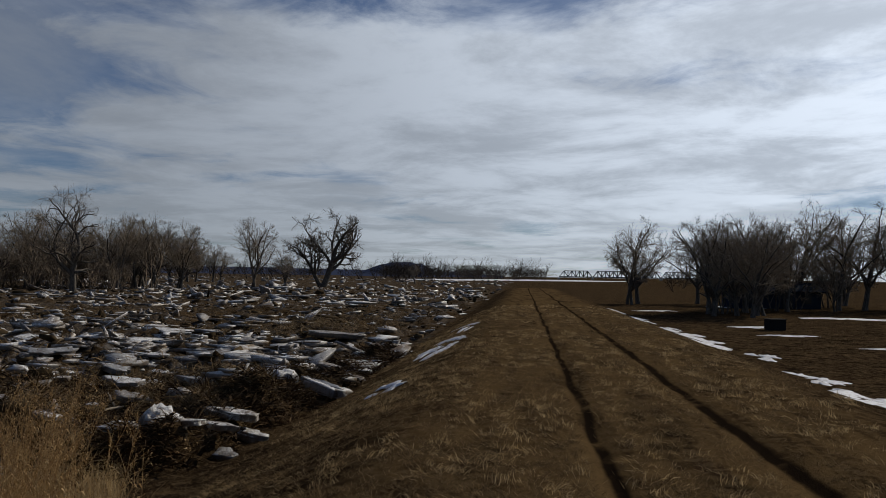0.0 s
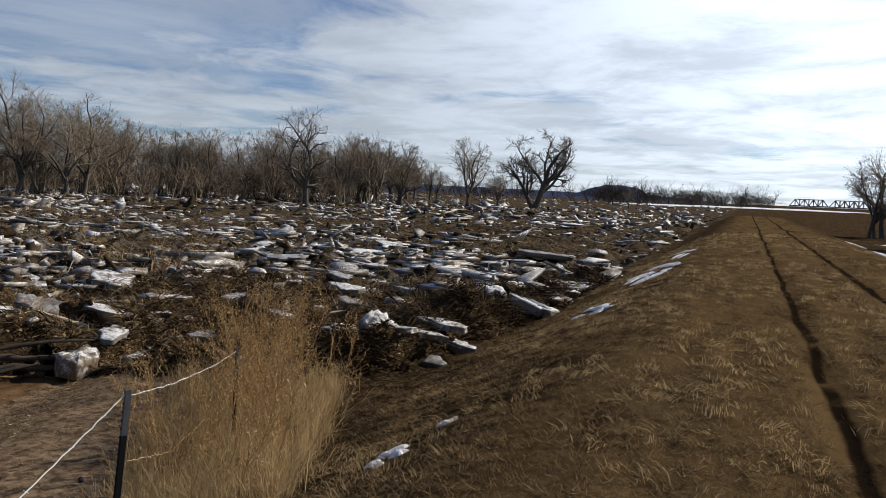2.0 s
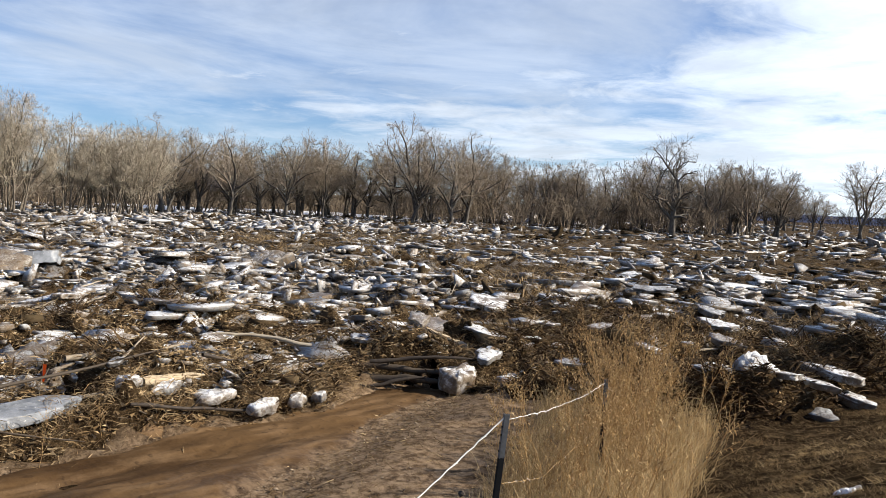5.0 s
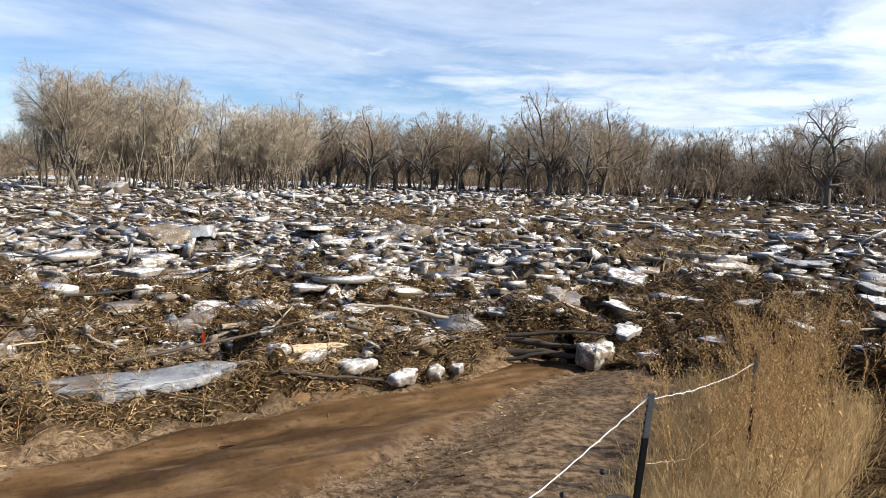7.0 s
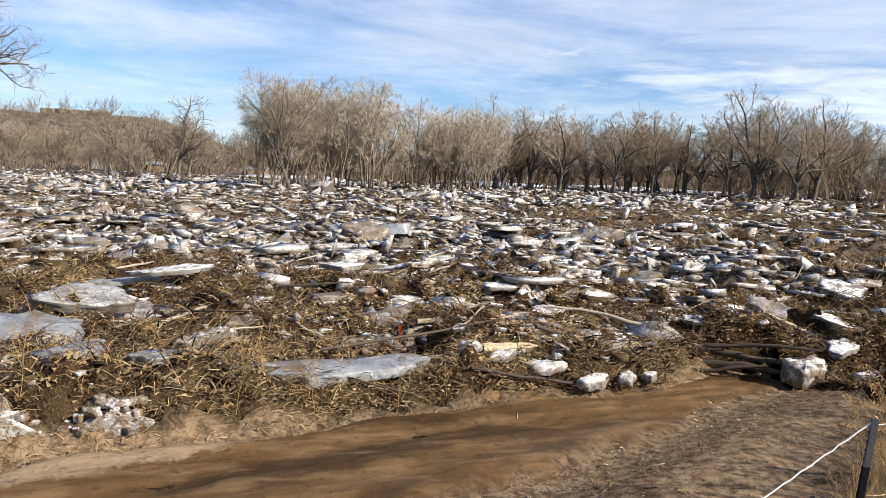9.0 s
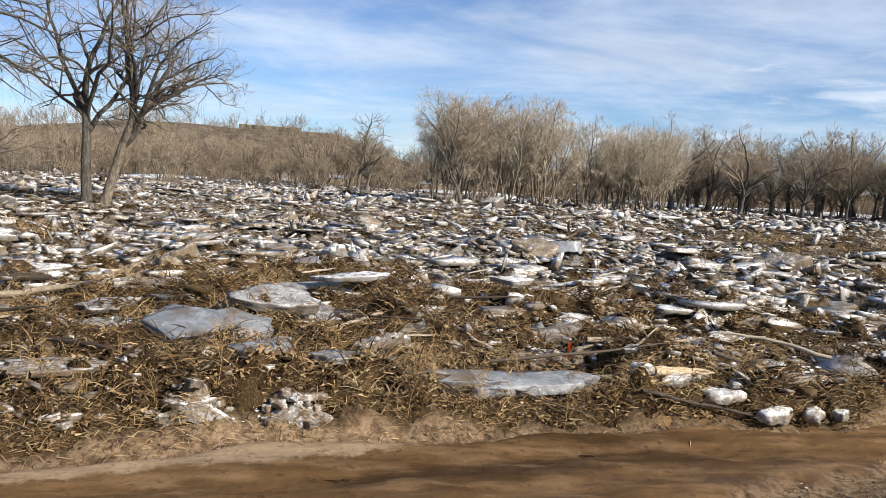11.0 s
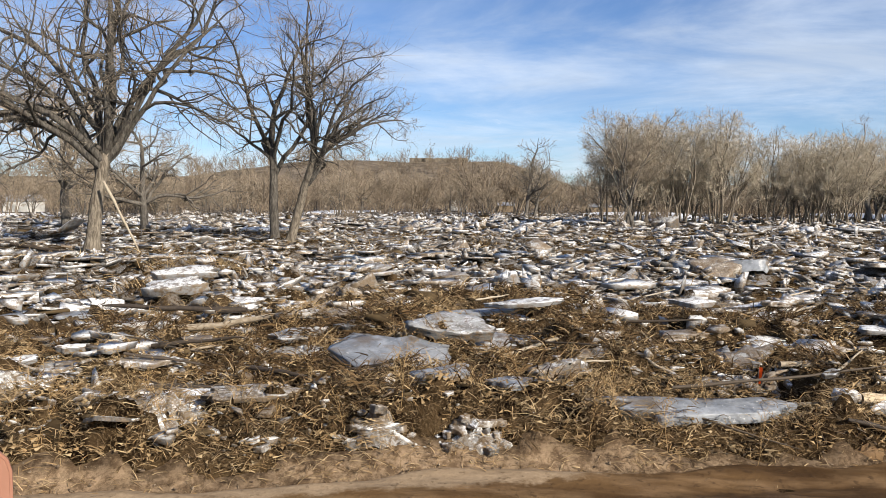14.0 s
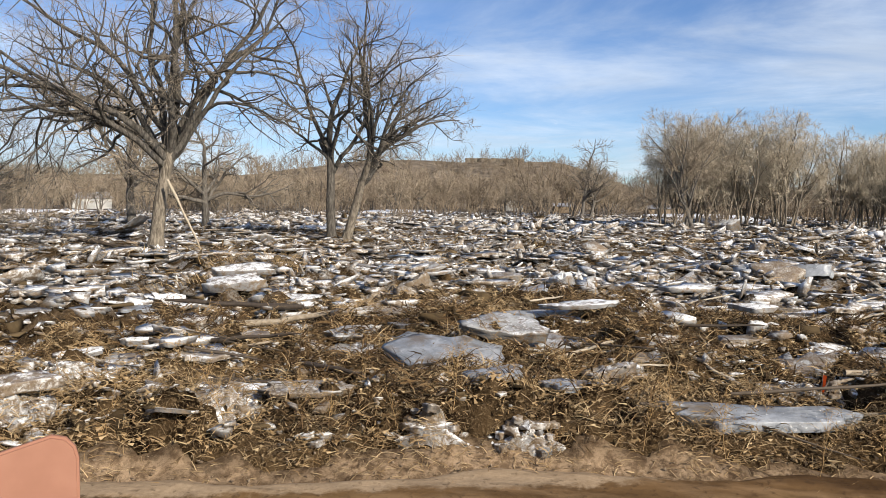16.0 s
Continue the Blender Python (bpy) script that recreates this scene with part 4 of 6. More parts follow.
def bushes(name, label, spots, seed, mat="brush"):
    """Many branching leafless shrubs in one mesh, from three grown patterns; spots: rows of x, y, height."""
    rng = np.random.default_rng(seed)
    patterns = []
    for k in range(3):
        stems = 4
        a = rng.uniform(0, 6.28, stems)
        way = unit(np.column_stack([np.cos(a) * 0.35, np.sin(a) * 0.35, np.ones(stems)]))
        s_p = grow(rng, np.column_stack([np.cos(a) * 0.06, np.sin(a) * 0.06, np.zeros(stems)]), way, np.full(stems, 0.85) * rng.uniform(0.7, 1.1, stems), np.full(stems, 0.011), 4, 0.1, 0.03, 0.4)
        b_p = grow(rng, *spawn(rng, *s_p, 4, 0.2, 38, 0.65, 0.7), 2, 0.14, 0.04, 0.5)
        c_p = grow(rng, *spawn(rng, *b_p, 9, 0.1, 36, 0.75, 0.8), 2, 0.15, 0.0, 0.6)
        v1, f1 = tubes(*s_p, 3)
        v2, f2 = tubes(*b_p, 3)
        v3, f3 = slivers(c_p[0], np.maximum(c_p[1], 0.0036))
        patterns.append((np.concatenate([v1, v2, v3]), np.concatenate([f1, f2 + len(v1)]), f3 + len(v1) + len(v2)))
    verts, faces, tips, base = [], [], [], 0
    for x, y, h, *given in spots:
        v, f, g = patterns[int(rng.integers(0, 3))]
        t, z = rng.uniform(0, 6.28), (given[0] if given else lie(x, y))
        c, d = math.cos(t) * rng.uniform(0.8, 1.3), math.sin(t)
        turn = np.array([[c, -d, 0], [d, c, 0], [0, 0, 1]]) * h
        verts.append(v @ turn.T + np.array([x, y, z - 0.1]))
        faces.append(f + base)
        tips.append(g + base)
        base += len(v)
    return tagged(new(name, mesh_of(name, np.concatenate(verts), [np.concatenate(faces), np.concatenate(tips)], mat, True)), label, "brush", kind="stuff")


rng = np.random.default_rng(9)
bushes("brush", "brown leafless brush along the far bank", np.vstack([
    sector(rng, 520, 84, 150, 150, 310, 5.0, 13.0), sector(rng, 30, 100, 140, 85, 140, 1.5, 4.0), sector(rng, 120, 46, 86, 165, 280, 3, 8.0),
    sector(rng, 60, 24, 46, 138, 200, 5.0, 11.0), sector(rng, 20, 26, 33, 150, 230, 5, 10), sector(rng, 8, 79, 83, 84, 96, 1.5, 3.5), sector(rng, 90, 27, 52, 125, 180, 3.5, 7.5), sector(rng, 120, 48, 84, 140, 200, 5.0, 9.5)]), 1)
s, v = rng.uniform(0.0, 1.0, 430), rng.uniform(-0.95, -0.12, 430)
at = mesa(s, v)
bushes("hill_brush", "grey-brown scrub covering the hill", np.column_stack([at[:, :2], rng.uniform(5.0, 11.0, 430), at[:, 2]]), 4)
bushes("far_woods", "dark line of far leafless woods", np.vstack([
    sector(rng, 70, 6, 30, 380, 620, 8, 15), sector(rng, 150, -2.2, 10, 560, 900, 9, 17), sector(rng, 50, -40, -9.5, 130, 420, 5, 10), sector(rng, 30, 27, 40, 170, 300, 6, 12)]), 2, "far_brush")

# ---- ice ----
def slab_arrays(rng, n, size, thick, dome=False):
    """One broken slab: an uneven polygon of n corners with ragged edges, its base at z = 0."""
    a = (np.arange(n) + rng.uniform(-0.32, 0.32, n)) * 2 * np.pi / n + rng.uniform(0, 6.28)
    r = 0.5 * (1 + rng.uniform(-0.32, 0.32, n))
    out = np.column_stack([np.cos(a) * r * size[0], np.sin(a) * r * size[1]])
    # three pieces to an edge, each knocked out of line
    w = np.array([0.0, 0.36, 0.7])[None, :, None]
    out = (out[:, None] * (1 - w) + np.roll(out, -1, axis=0)[:, None] * w).reshape(-1, 2)
    n *= 3
    out = out * (1 + rng.normal(0, 0.045, (n, 1))) + rng.normal(0, 0.02, (n, 2)) * np.array(size)
    out = out * (1 + 0.1 * np.sin(np.arange(n) * rng.uniform(0.8, 2.2) + rng.uniform(0, 6)))[:, None]
    levels = [(0.95, 0.0), (1.0, 0.3), (0.97, 0.6), (1.0, 0.86), (0.965, 1.0)]
    if dome:
        levels = [(0.88, 0.0), (1.0, 0.3), (0.98, 0.6), (0.9, 0.85), (0.74, 1.0)]
    v = [np.column_stack([out * (f + rng.normal(0, 0.03, (n, 1))), thick * (h + rng.normal(0, 0.05, n))]) for f, h in levels]
    for f in ((0.5, 0.25) if dome else (0.7, 0.4)):
        v.append(np.column_stack([out * f * rng.uniform(0.85, 1.1, (n, 1)), thick * (1.0 + rng.normal(0, 0.07, n))]))
    v.append(np.array([[0, 0, thick * rng.uniform(0.9, 1.15)]]))
    v = np.vstack(v)
    i = np.arange(n)
    j = (i + 1) % n
    q = np.vstack([np.column_stack([k * n + i, k * n + j, (k + 1) * n + j, (k + 1) * n + i]) for k in range(6)])
    return v, q, np.column_stack([6 * n + i, 6 * n + j, np.full(n, 7 * n)])


ice_rng = np.random.default_rng(40)
marked = []   # place and half width of the slabs that stand out


def ice(x, y, long, wide, thick, turn=0.0, tip=0.0, roll=0.0, lift=0.0, corners=8, label="broken slab of dirty river ice on flood straw", mat="ice", dome=False, heap=None):
    """One slab as a thing of its own; turn, tip and roll in degrees."""
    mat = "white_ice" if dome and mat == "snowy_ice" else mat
    corners, long, wide, thick = min(corners, 8), long * 0.86, wide * 0.86, thick * 0.66
    v, q, t = slab_arrays(ice_rng, corners, (long, wide), thick, dome=dome)
    if heap is not None:
        m = np.array(pose(x, y, lie(x, y) - 0.42 * thick - 0.025 + lift, tip, roll, turn))
        heap.append((v @ m[:3, :3].T + m[:3, 3], q, t))
        return None
    marked.append((x, y, max(long, wide) * 0.5))
    ob = new("ice_block", mesh_of("ice_block", v, [q, t], mat))
    c, d = math.cos(radians(turn)), math.sin(radians(turn))
    spots = [(u * long * c - w * wide * d, u * long * d + w * wide * c) for u, w in ((0.33, 0), (-0.33, 0), (0, 0.33), (0, -0.33))]
    rest = 0.5 * lie(x, y) + 0.5 * max(lie(x + a, y + b) for a, b in spots)
    ob.matrix_basis = pose(x, y, rest - 0.42 * thick - 0.025 + lift, tip, roll, turn)
    return tagged(ob, label, "ice block", "ice blocks of the jam")


# slabs that stand out
ice(-10.75, 2.65, 0.8, 3.9, 0.26, 4, 0, 10, 0.08, 8, "long clear grey ice slab at the road's edge", "grey_ice")
ice(-12.0, 0.55, 0.7, 0.9, 0.5, 20, 10, -8, 0.1, label="steep ice block with a white snowy top")
ice(-12.45, -1.9, 2.5, 2.2, 0.2, 30, 3, 12, 0.16, 8, "broad flat grey ice plate leaning towards the road", "grey_ice")
ice(-14.8, -2.9, 1.2, 1.2, 0.25, 10, 3, 8, 0.1, label="dark dirty ice slab propped behind a grey plate", mat="grey_ice")
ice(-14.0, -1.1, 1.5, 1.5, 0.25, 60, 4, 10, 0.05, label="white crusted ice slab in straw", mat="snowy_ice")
ice(-15.6, -0.6, 0.8, 1.2, 0.16, 0, 3, 6, 0.1)
ice(-17.03, 0.32, 0.8, 1.7, 0.14, -10, 4, 4, 0.3, label="thin ice slab jutting over a dark hollow")
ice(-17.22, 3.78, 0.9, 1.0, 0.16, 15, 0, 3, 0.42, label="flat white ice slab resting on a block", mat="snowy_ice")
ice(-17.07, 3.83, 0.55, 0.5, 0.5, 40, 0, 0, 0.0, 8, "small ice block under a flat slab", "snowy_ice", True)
ice(-21.6, -1.3, 1.6, 1.6, 0.35, 0, 14, 4, 0.1, label="dark tilted ice slab", mat="grey_ice")
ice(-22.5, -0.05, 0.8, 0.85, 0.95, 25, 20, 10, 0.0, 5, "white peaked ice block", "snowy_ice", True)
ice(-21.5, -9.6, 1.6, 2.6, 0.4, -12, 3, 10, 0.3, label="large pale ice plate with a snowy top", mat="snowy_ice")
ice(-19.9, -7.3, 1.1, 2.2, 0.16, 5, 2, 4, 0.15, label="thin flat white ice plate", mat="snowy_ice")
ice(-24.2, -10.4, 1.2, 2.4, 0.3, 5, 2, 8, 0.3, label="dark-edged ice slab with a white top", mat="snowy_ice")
ice(-14.5, -8.6, 0.4, 0.7, 0.18, 15, 2, 8, 0.15, label="small flat white ice cake", mat="snowy_ice")
ice(-21.0, -5.4, 0.5, 1.0, 0.7, 15, 30, 12, -0.1, 8, "muddy ice slab standing on edge", "tan_ice")
ice(-20.7, -4.4, 0.5, 1.1, 0.8, -20, -25, 14, -0.1, 8, "muddy ice slab standing on edge", "tan_ice")
ice(-27.3, -4.9, 1.5, 2.0, 0.3, 10, 3, 6, 0.1)
ice(-27.2, -2.3, 1.4, 1.7, 0.3, -15, 3, 5, 0.1)


def crumble(x, y, rx, ry, count, label):
    """A low heap of crumbled ice."""
    for k in range(int(count * 1.3)):
        a, r = ice_rng.uniform(0, 6.28), ice_rng.random() ** 0.6
        size = ice_rng.uniform(0.07, 0.34) * (1.15 - 0.6 * r)
        ice(x + rx * r * math.cos(a), y + ry * r * math.sin(a), size, size * ice_rng.uniform(0.9, 1.7), size * ice_rng.uniform(0.3, 0.6), ice_rng.uniform(-90, 90),
            ice_rng.normal(0, 14), ice_rng.normal(6, 14), ice_rng.uniform(0.0, 0.09) * (1 - r), 6, label, "snowy_ice" if ice_rng.random() < 0.7 else "ice")


crumble(-9.4, -5.1, 0.5, 1.0, 14, "crumbling white ice lump in straw at the road's edge")
crumble(-9.3, -3.2, 0.4, 0.6, 7, "crumbling white ice lump in straw at the road's edge")
crumble(-8.5, -6.8, 0.5, 0.8, 8, "crumbling white ice lump in straw at the road's edge")
crumble(-11.3, 0.5, 0.5, 0.7, 7, "broken white ice lump beside a long slab")
crumble(-12.6, 3.4, 0.8, 1.2, 12, "broken white ice lump in flood straw")
crumble(-13.5, 6.0, 0.9, 1.4, 12, "broken white ice lump in flood straw")
ice(-21.60, -15.76, 1.00, 1.30, 0.14, 10, 3, 6, 0.06, 7, "blue-grey ice plate flat in straw", "grey_ice")
ice(-15.95, -10.45, 0.70, 1.20, 0.12, 30, 3, 6, 0.06, 7, "blue-grey ice plate flat in straw", "grey_ice")
ice(-9.02, -7.06, 0.70, 1.60, 0.22, 15, 3, 8, 0.10, 7, "white ice slab at the road's edge", "snowy_ice")
ice(-15.72, -4.49, 1.00, 1.00, 0.14, 50, 3, 6, 0.06, 7, "crusted grey-white ice plate", "snowy_ice")
ice(-17.34, -0.84, 0.50, 1.90, 0.14, 0, 3, 6, 0.06, 7, "long grey ice plate flat in straw", "grey_ice")
ice(-15.11, -0.67, 1.00, 1.60, 0.16, -10, 3, 9, 0.06, 7, "crusted white ice plate", "snowy_ice")
ice(-10.82, -1.00, 0.50, 0.90, 0.20, 20, 3, 10, 0.10, 7, "dark dirty ice slab in a straw hollow", "grey_ice")
ice(-9.95, -0.46, 0.35, 0.85, 0.12, 0, 1, 6, -0.12, 7, "crumbling white ice crust at the road's edge", "snowy_ice")
ice(-9.68, -1.84, 0.30, 0.70, 0.12, 10, 1, 6, -0.12, 7, "crumbling white ice crust at the road's edge", "snowy_ice")
ice(-12.43, 0.89, 0.40, 0.45, 0.40, 10, 3, 0, 0.10, 7, "upright ice block with a white face", "snowy_ice", True)
ice(-10.68, -4.61, 0.60, 1.60, 0.16, 5, 3, 10, 0.06, 7, "crumbling dirty ice ledge in straw", "ice")
ice(-11.66, -8.37, 0.60, 0.90, 0.30, 30, 3, 10, 0.05, 7, "grey weathered ice block in straw", "ice", True)
ice(-25.05, -5.63, 0.60, 0.70, 0.50, 30, 3, 20, 0.10, 7, "brown straw-covered ice block", "clod", True)
ice(-22.36, -3.86, 0.50, 0.60, 0.55, 10, 3, -15, 0.10, 7, "brown straw-covered ice block", "clod", True)
# blocks at the road's end
for x, y, long, wide, thick, turn in ((-10.2, 6.15, 0.45, 0.7, 0.24, 20), (-10.5, 5.5, 0.45, 0.8, 0.2, -15), (-10.25, 6.75, 0.34, 0.5, 0.2, 50), (-10.2, 7.15, 0.25, 0.32, 0.2, 0), (-10.8, 4.9, 0.4, 0.7, 0.18, 35), (-10.65, 4.3, 0.3, 0.5, 0.2, -30), (-10.95, 5.9, 0.35, 0.5, 0.3, 60)):
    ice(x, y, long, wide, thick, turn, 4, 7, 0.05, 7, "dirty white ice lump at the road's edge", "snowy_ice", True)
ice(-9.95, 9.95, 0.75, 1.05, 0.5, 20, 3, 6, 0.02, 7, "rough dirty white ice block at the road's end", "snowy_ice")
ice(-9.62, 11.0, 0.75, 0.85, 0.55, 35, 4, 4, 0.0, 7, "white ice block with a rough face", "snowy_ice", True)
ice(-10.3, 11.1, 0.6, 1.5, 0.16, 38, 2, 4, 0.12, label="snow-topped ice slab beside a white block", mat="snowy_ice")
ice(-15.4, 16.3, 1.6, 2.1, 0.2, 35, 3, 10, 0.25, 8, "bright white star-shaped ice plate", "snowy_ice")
ice(-13.7, 12.6, 0.9, 2.0, 0.2, 45, 2, 6, 0.2)
ice(-12.3, 11.0, 0.5, 1.4, 0.2, 40, 2, 6, 0.3)
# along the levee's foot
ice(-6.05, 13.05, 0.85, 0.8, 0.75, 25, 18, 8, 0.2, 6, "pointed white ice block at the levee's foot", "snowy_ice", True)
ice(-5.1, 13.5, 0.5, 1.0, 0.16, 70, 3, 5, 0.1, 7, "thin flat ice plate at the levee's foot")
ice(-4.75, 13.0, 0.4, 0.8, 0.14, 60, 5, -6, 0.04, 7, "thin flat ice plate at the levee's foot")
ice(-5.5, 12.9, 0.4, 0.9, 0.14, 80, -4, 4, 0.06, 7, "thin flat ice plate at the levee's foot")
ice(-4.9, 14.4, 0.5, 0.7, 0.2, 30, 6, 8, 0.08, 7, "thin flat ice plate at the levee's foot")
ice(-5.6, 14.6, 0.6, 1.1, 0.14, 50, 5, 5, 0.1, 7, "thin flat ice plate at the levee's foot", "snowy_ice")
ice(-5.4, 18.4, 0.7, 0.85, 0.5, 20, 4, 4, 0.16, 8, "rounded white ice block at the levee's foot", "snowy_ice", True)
ice(-4.8, 19.2, 0.7, 1.4, 0.2, 66, 7, 4, 0.06, label="dark-sided tilted ice slab at the levee's foot", mat="grey_ice")
ice(-4.7, 22.8, 0.8, 1.4, 0.2, 60, 5, -4, 0.05, label="large ice slab pushed up at the levee's foot")
ice(-5.5, 23.4, 0.7, 1.2, 0.2, 40, 4, 6, 0.3)
ice(-7.1, 21.4, 0.7, 1.4, 0.2, 55, 2, 6, 0.1)
ice(-8.0, 16.0, 0.9, 1.6, 0.18, 50, 2, 5, 0.1)
ice(-7.4, 17.0, 0.6, 0.55, 0.5, 10, 0, 0, 0.1, 8, "rounded white ice lump", "snowy_ice", True)
ice(-10.7, 20.3, 0.8, 1.8, 0.2, 40, 2, 8, 0.15)
# further out
ice(-31.6, 6.9, 1.3, 1.3, 0.8, 10, 6, 6, 0.0, 9, "dark ice block out in the jam", "grey_ice")
ice(-31.2, 8.6, 1.4, 3.0, 0.7, -12, 6, -18, 0.2, 9, "tilted dark-sided ice slab out in the jam", "grey_ice")
ice(-31.0, 7.7, 2.0, 2.0, 0.5, 10, 8, 26, 0.2, 8, "pale ice slab leaning on a dark block")
ice(-30.3, 18.2, 1.8, 1.8, 1.0, 0, 20, 14, 0.0, 7, "large pale ice block out in the jam")
ice(-30.0, 20.0, 1.0, 1.2, 1.0, 30, 20, 4, 0.0, 6, "white upturned ice block")
ice(-31.0, 16.6, 1.0, 1.5, 0.7, 10, 5, 5, 0.0)
ice(-85.0, 16.0, 3.0, 3.6, 1.8, 10, 12, 10, 0.0, 9, "large ice boulder before a willow thicket")
ice(-46.0, 42.0, 1.6, 1.8, 1.1, 10, 20, 10, 0.0, 6, "upturned grey ice block out in the jam")
ice(-44.0, -3.0, 0.9, 1.6, 0.9, 10, 30, 30, 0.1, 8, "upturned white ice block out in the jam")

ice(-10.1, -3.5, 0.9, 1.5, 0.1, 10, 2, 4, 0.06, 8, "mud-coated flat ice slab at the road's edge", "tan_ice")
ice(-4.6, 19.1, 1.0, 2.0, 0.34, 62, 10, 10, 0.1, 8, "dark-sided slab tilted up at the levee's foot", "snowy_ice")
ice(-5.2, 14.7, 0.7, 1.4, 0.2, 68, 5, 6, 0.1, 8, "dirty ice slab among thin plates at the levee's foot", "snowy_ice")
ice(-4.7, 14.3, 0.5, 1.0, 0.16, 72, 5, 6, 0.1, 8, "white-topped slab at the levee's foot", "snowy_ice")
ice(-6.2, 17.3, 0.6, 1.1, 0.12, 60, 2, 4, 0.16, 8, "thin white ice plate on dark litter", "snowy_ice")
ice(-9.3, 18.3, 1.0, 1.3, 0.14, 40, 3, 4, 0.16, 8, "flat white ice plate on dark litter", "snowy_ice")
ice(-7.6, 32.6, 2.2, 3.4, 0.3, 70, 2, 3, 0.2, 8, "broad pale ice plate by the levee")
ice(-21.2, -4.0, 0.6, 1.2, 0.9, 15, 28, -10, -0.1, 8, "muddy ice slab standing on edge", "tan_ice")
ice(-28.4, 6.1, 1.3, 2.4, 0.2, 0, 2, 4, 0.2, 8, "long white ice plate out in the jam", "snowy_ice")
crumble(-11.2, -7.8, 0.9, 1.0, 16, "crumbling white ice lump in straw")
crumble(-8.9, -7.0, 0.6, 0.7, 12, "crumbling white ice lump in straw at the road's edge")
crumble(-9.9, -0.7, 0.3, 0.5, 6, "crumbling white ice lump in straw at the road's edge")
for x, y, long, wide, turn, mat in ((-14.9, -4.3, 1.1, 1.0, 40, "snowy_ice"), (-17.0, -1.0, 0.8, 1.4, 0, "grey_ice"), (-14.2, -0.6, 1.3, 1.3, 20, "snowy_ice"), (-10.9, 0.1, 0.6, 1.1, 15, "grey_ice"), (-17.2, 0.2, 0.7, 1.6, -5, "snowy_ice"), (-12.6, -6.4, 0.8, 1.2, 20, "ice"), (-11.3, -5.6, 0.7, 1.2, 60, "snowy_ice"), (-15.3, -6.8, 0.9, 1.5, 10, "ice"),
                                   (-13.2, -9.0, 0.8, 1.3, 30, "snowy_ice"), (-16.4, 5.3, 0.7, 1.3, 10, "snowy_ice"), (-14.6, 3.2, 0.6, 1.4, -10, "snowy_ice"), (-13.3, 1.4, 0.7, 1.0, 25, "ice"), (-12.9, 5.2, 0.5, 1.1, 5, "snowy_ice"), (-15.0, 7.9, 0.8, 1.4, 20, "snowy_ice"), (-13.9, 10.4, 0.7, 1.4, 35, "snowy_ice"), (-12.4, 7.3, 0.5, 1.0, 30, "ice"), (-17.5, -4.2, 0.9, 1.2, 0, "tan_ice"), (-18.2, -10.5, 1.0, 1.6, 15, "grey_ice")):
    ice(x, y, long, wide, 0.12, turn, ice_rng.normal(0, 3), ice_rng.normal(5, 3), 0.03, 8, "dirty ice plate half sunk in flood straw", mat)
clear_of = np.array(marked)


def free(x, y, share=0.8):
    """True away from the slabs that stand out."""
    x, y = np.atleast_1d(x), np.atleast_1d(y)
    far = np.ones(len(x), bool)
    for cx, cy, r in clear_of:
        if r > 0.3:
            far &= np.hypot(x - cx, y - cy) > r * share
    return far


# slabs of the near jam: the nearest are things, the rest are joined
far_slabs = []
placed = 0
while placed < 225:
    x, y = ice_rng.uniform(-26, -3.4), ice_rng.uniform(-11, 36)
    if float(in_field(np.array([x - 0.7]), np.array([y]))[0]) < 0.9 or x < -26 + 0.2 * max(0, y - 10):
        continue
    if not free(x, y, 1.1)[0]:
        continue
    inland = min(-x - 4.5, 99) if y > 10 else float(road_far(y)) - x
    if ice_rng.random() > 0.12 + inland / 13:
        continue
    big = ice_rng.random() ** 2.4
    long, wide = 0.2 + 0.75 * big, (0.2 + 0.75 * big) * ice_rng.uniform(0.9, 2.4)
    flatness = ice_rng.random()
    ice(x, y, long, wide, ice_rng.uniform(0.05, 0.13) + 0.09 * big, ice_rng.normal(10, 30), ice_rng.normal(0, 4 if flatness < 0.82 else 22),
        ice_rng.normal(4, 4 if flatness < 0.82 else 20), ice_rng.uniform(-0.03, 0.1), int(ice_rng.integers(5, 9)), heap=None if math.hypot(x, y) < 16.0 else far_slabs)
    placed += 1

# flat plates between the levee and the bank
placed = 0
while placed < 130:
    a, r = radians(ice_rng.uniform(8, 60)), ice_rng.uniform(13, 36)
    x, y = -math.sin(a) * r, math.cos(a) * r
    if float(in_field(np.array([x + 0.6]), np.array([y]))[0]) < 0.95 or math.hypot(x + 11.0, y - 9.0) < 2.2 or not free(x, y, 1.1)[0]:
        continue
    long = ice_rng.uniform(0.3, 1.0)
    ice(x, y, long, long * ice_rng.uniform(1.1, 2.4), ice_rng.uniform(0.06, 0.13), ice_rng.normal(20, 30), ice_rng.normal(0, 3), ice_rng.normal(3, 4), ice_rng.uniform(0.02, 0.16),
        int(ice_rng.integers(5, 8)), "thin flat snow-topped ice plate in flood straw", "snowy_ice" if ice_rng.random() < 0.6 else "ice", heap=None if r < 19.5 else far_slabs)
    placed += 1
crumble(-9.7, -1.85, 0.2, 0.6, 7, "crumbled white ice in straw at the road's edge")
crumble(-9.75, -0.5, 0.2, 0.55, 7, "crumbled white ice in straw at the road's edge")
quads, tris, base = [], [], 0
for v, q, t in far_slabs:
    quads.append(q + base)
    tris.append(t + base)
    base += len(v)
tagged(new("ice_rubble", mesh_of("ice_rubble", np.concatenate([v for v, q, t in far_slabs]), [np.concatenate(quads), np.concatenate(tris)], "ice_far")), "scattered dirty ice slabs further out in the jam", "ice rubble", kind="stuff")


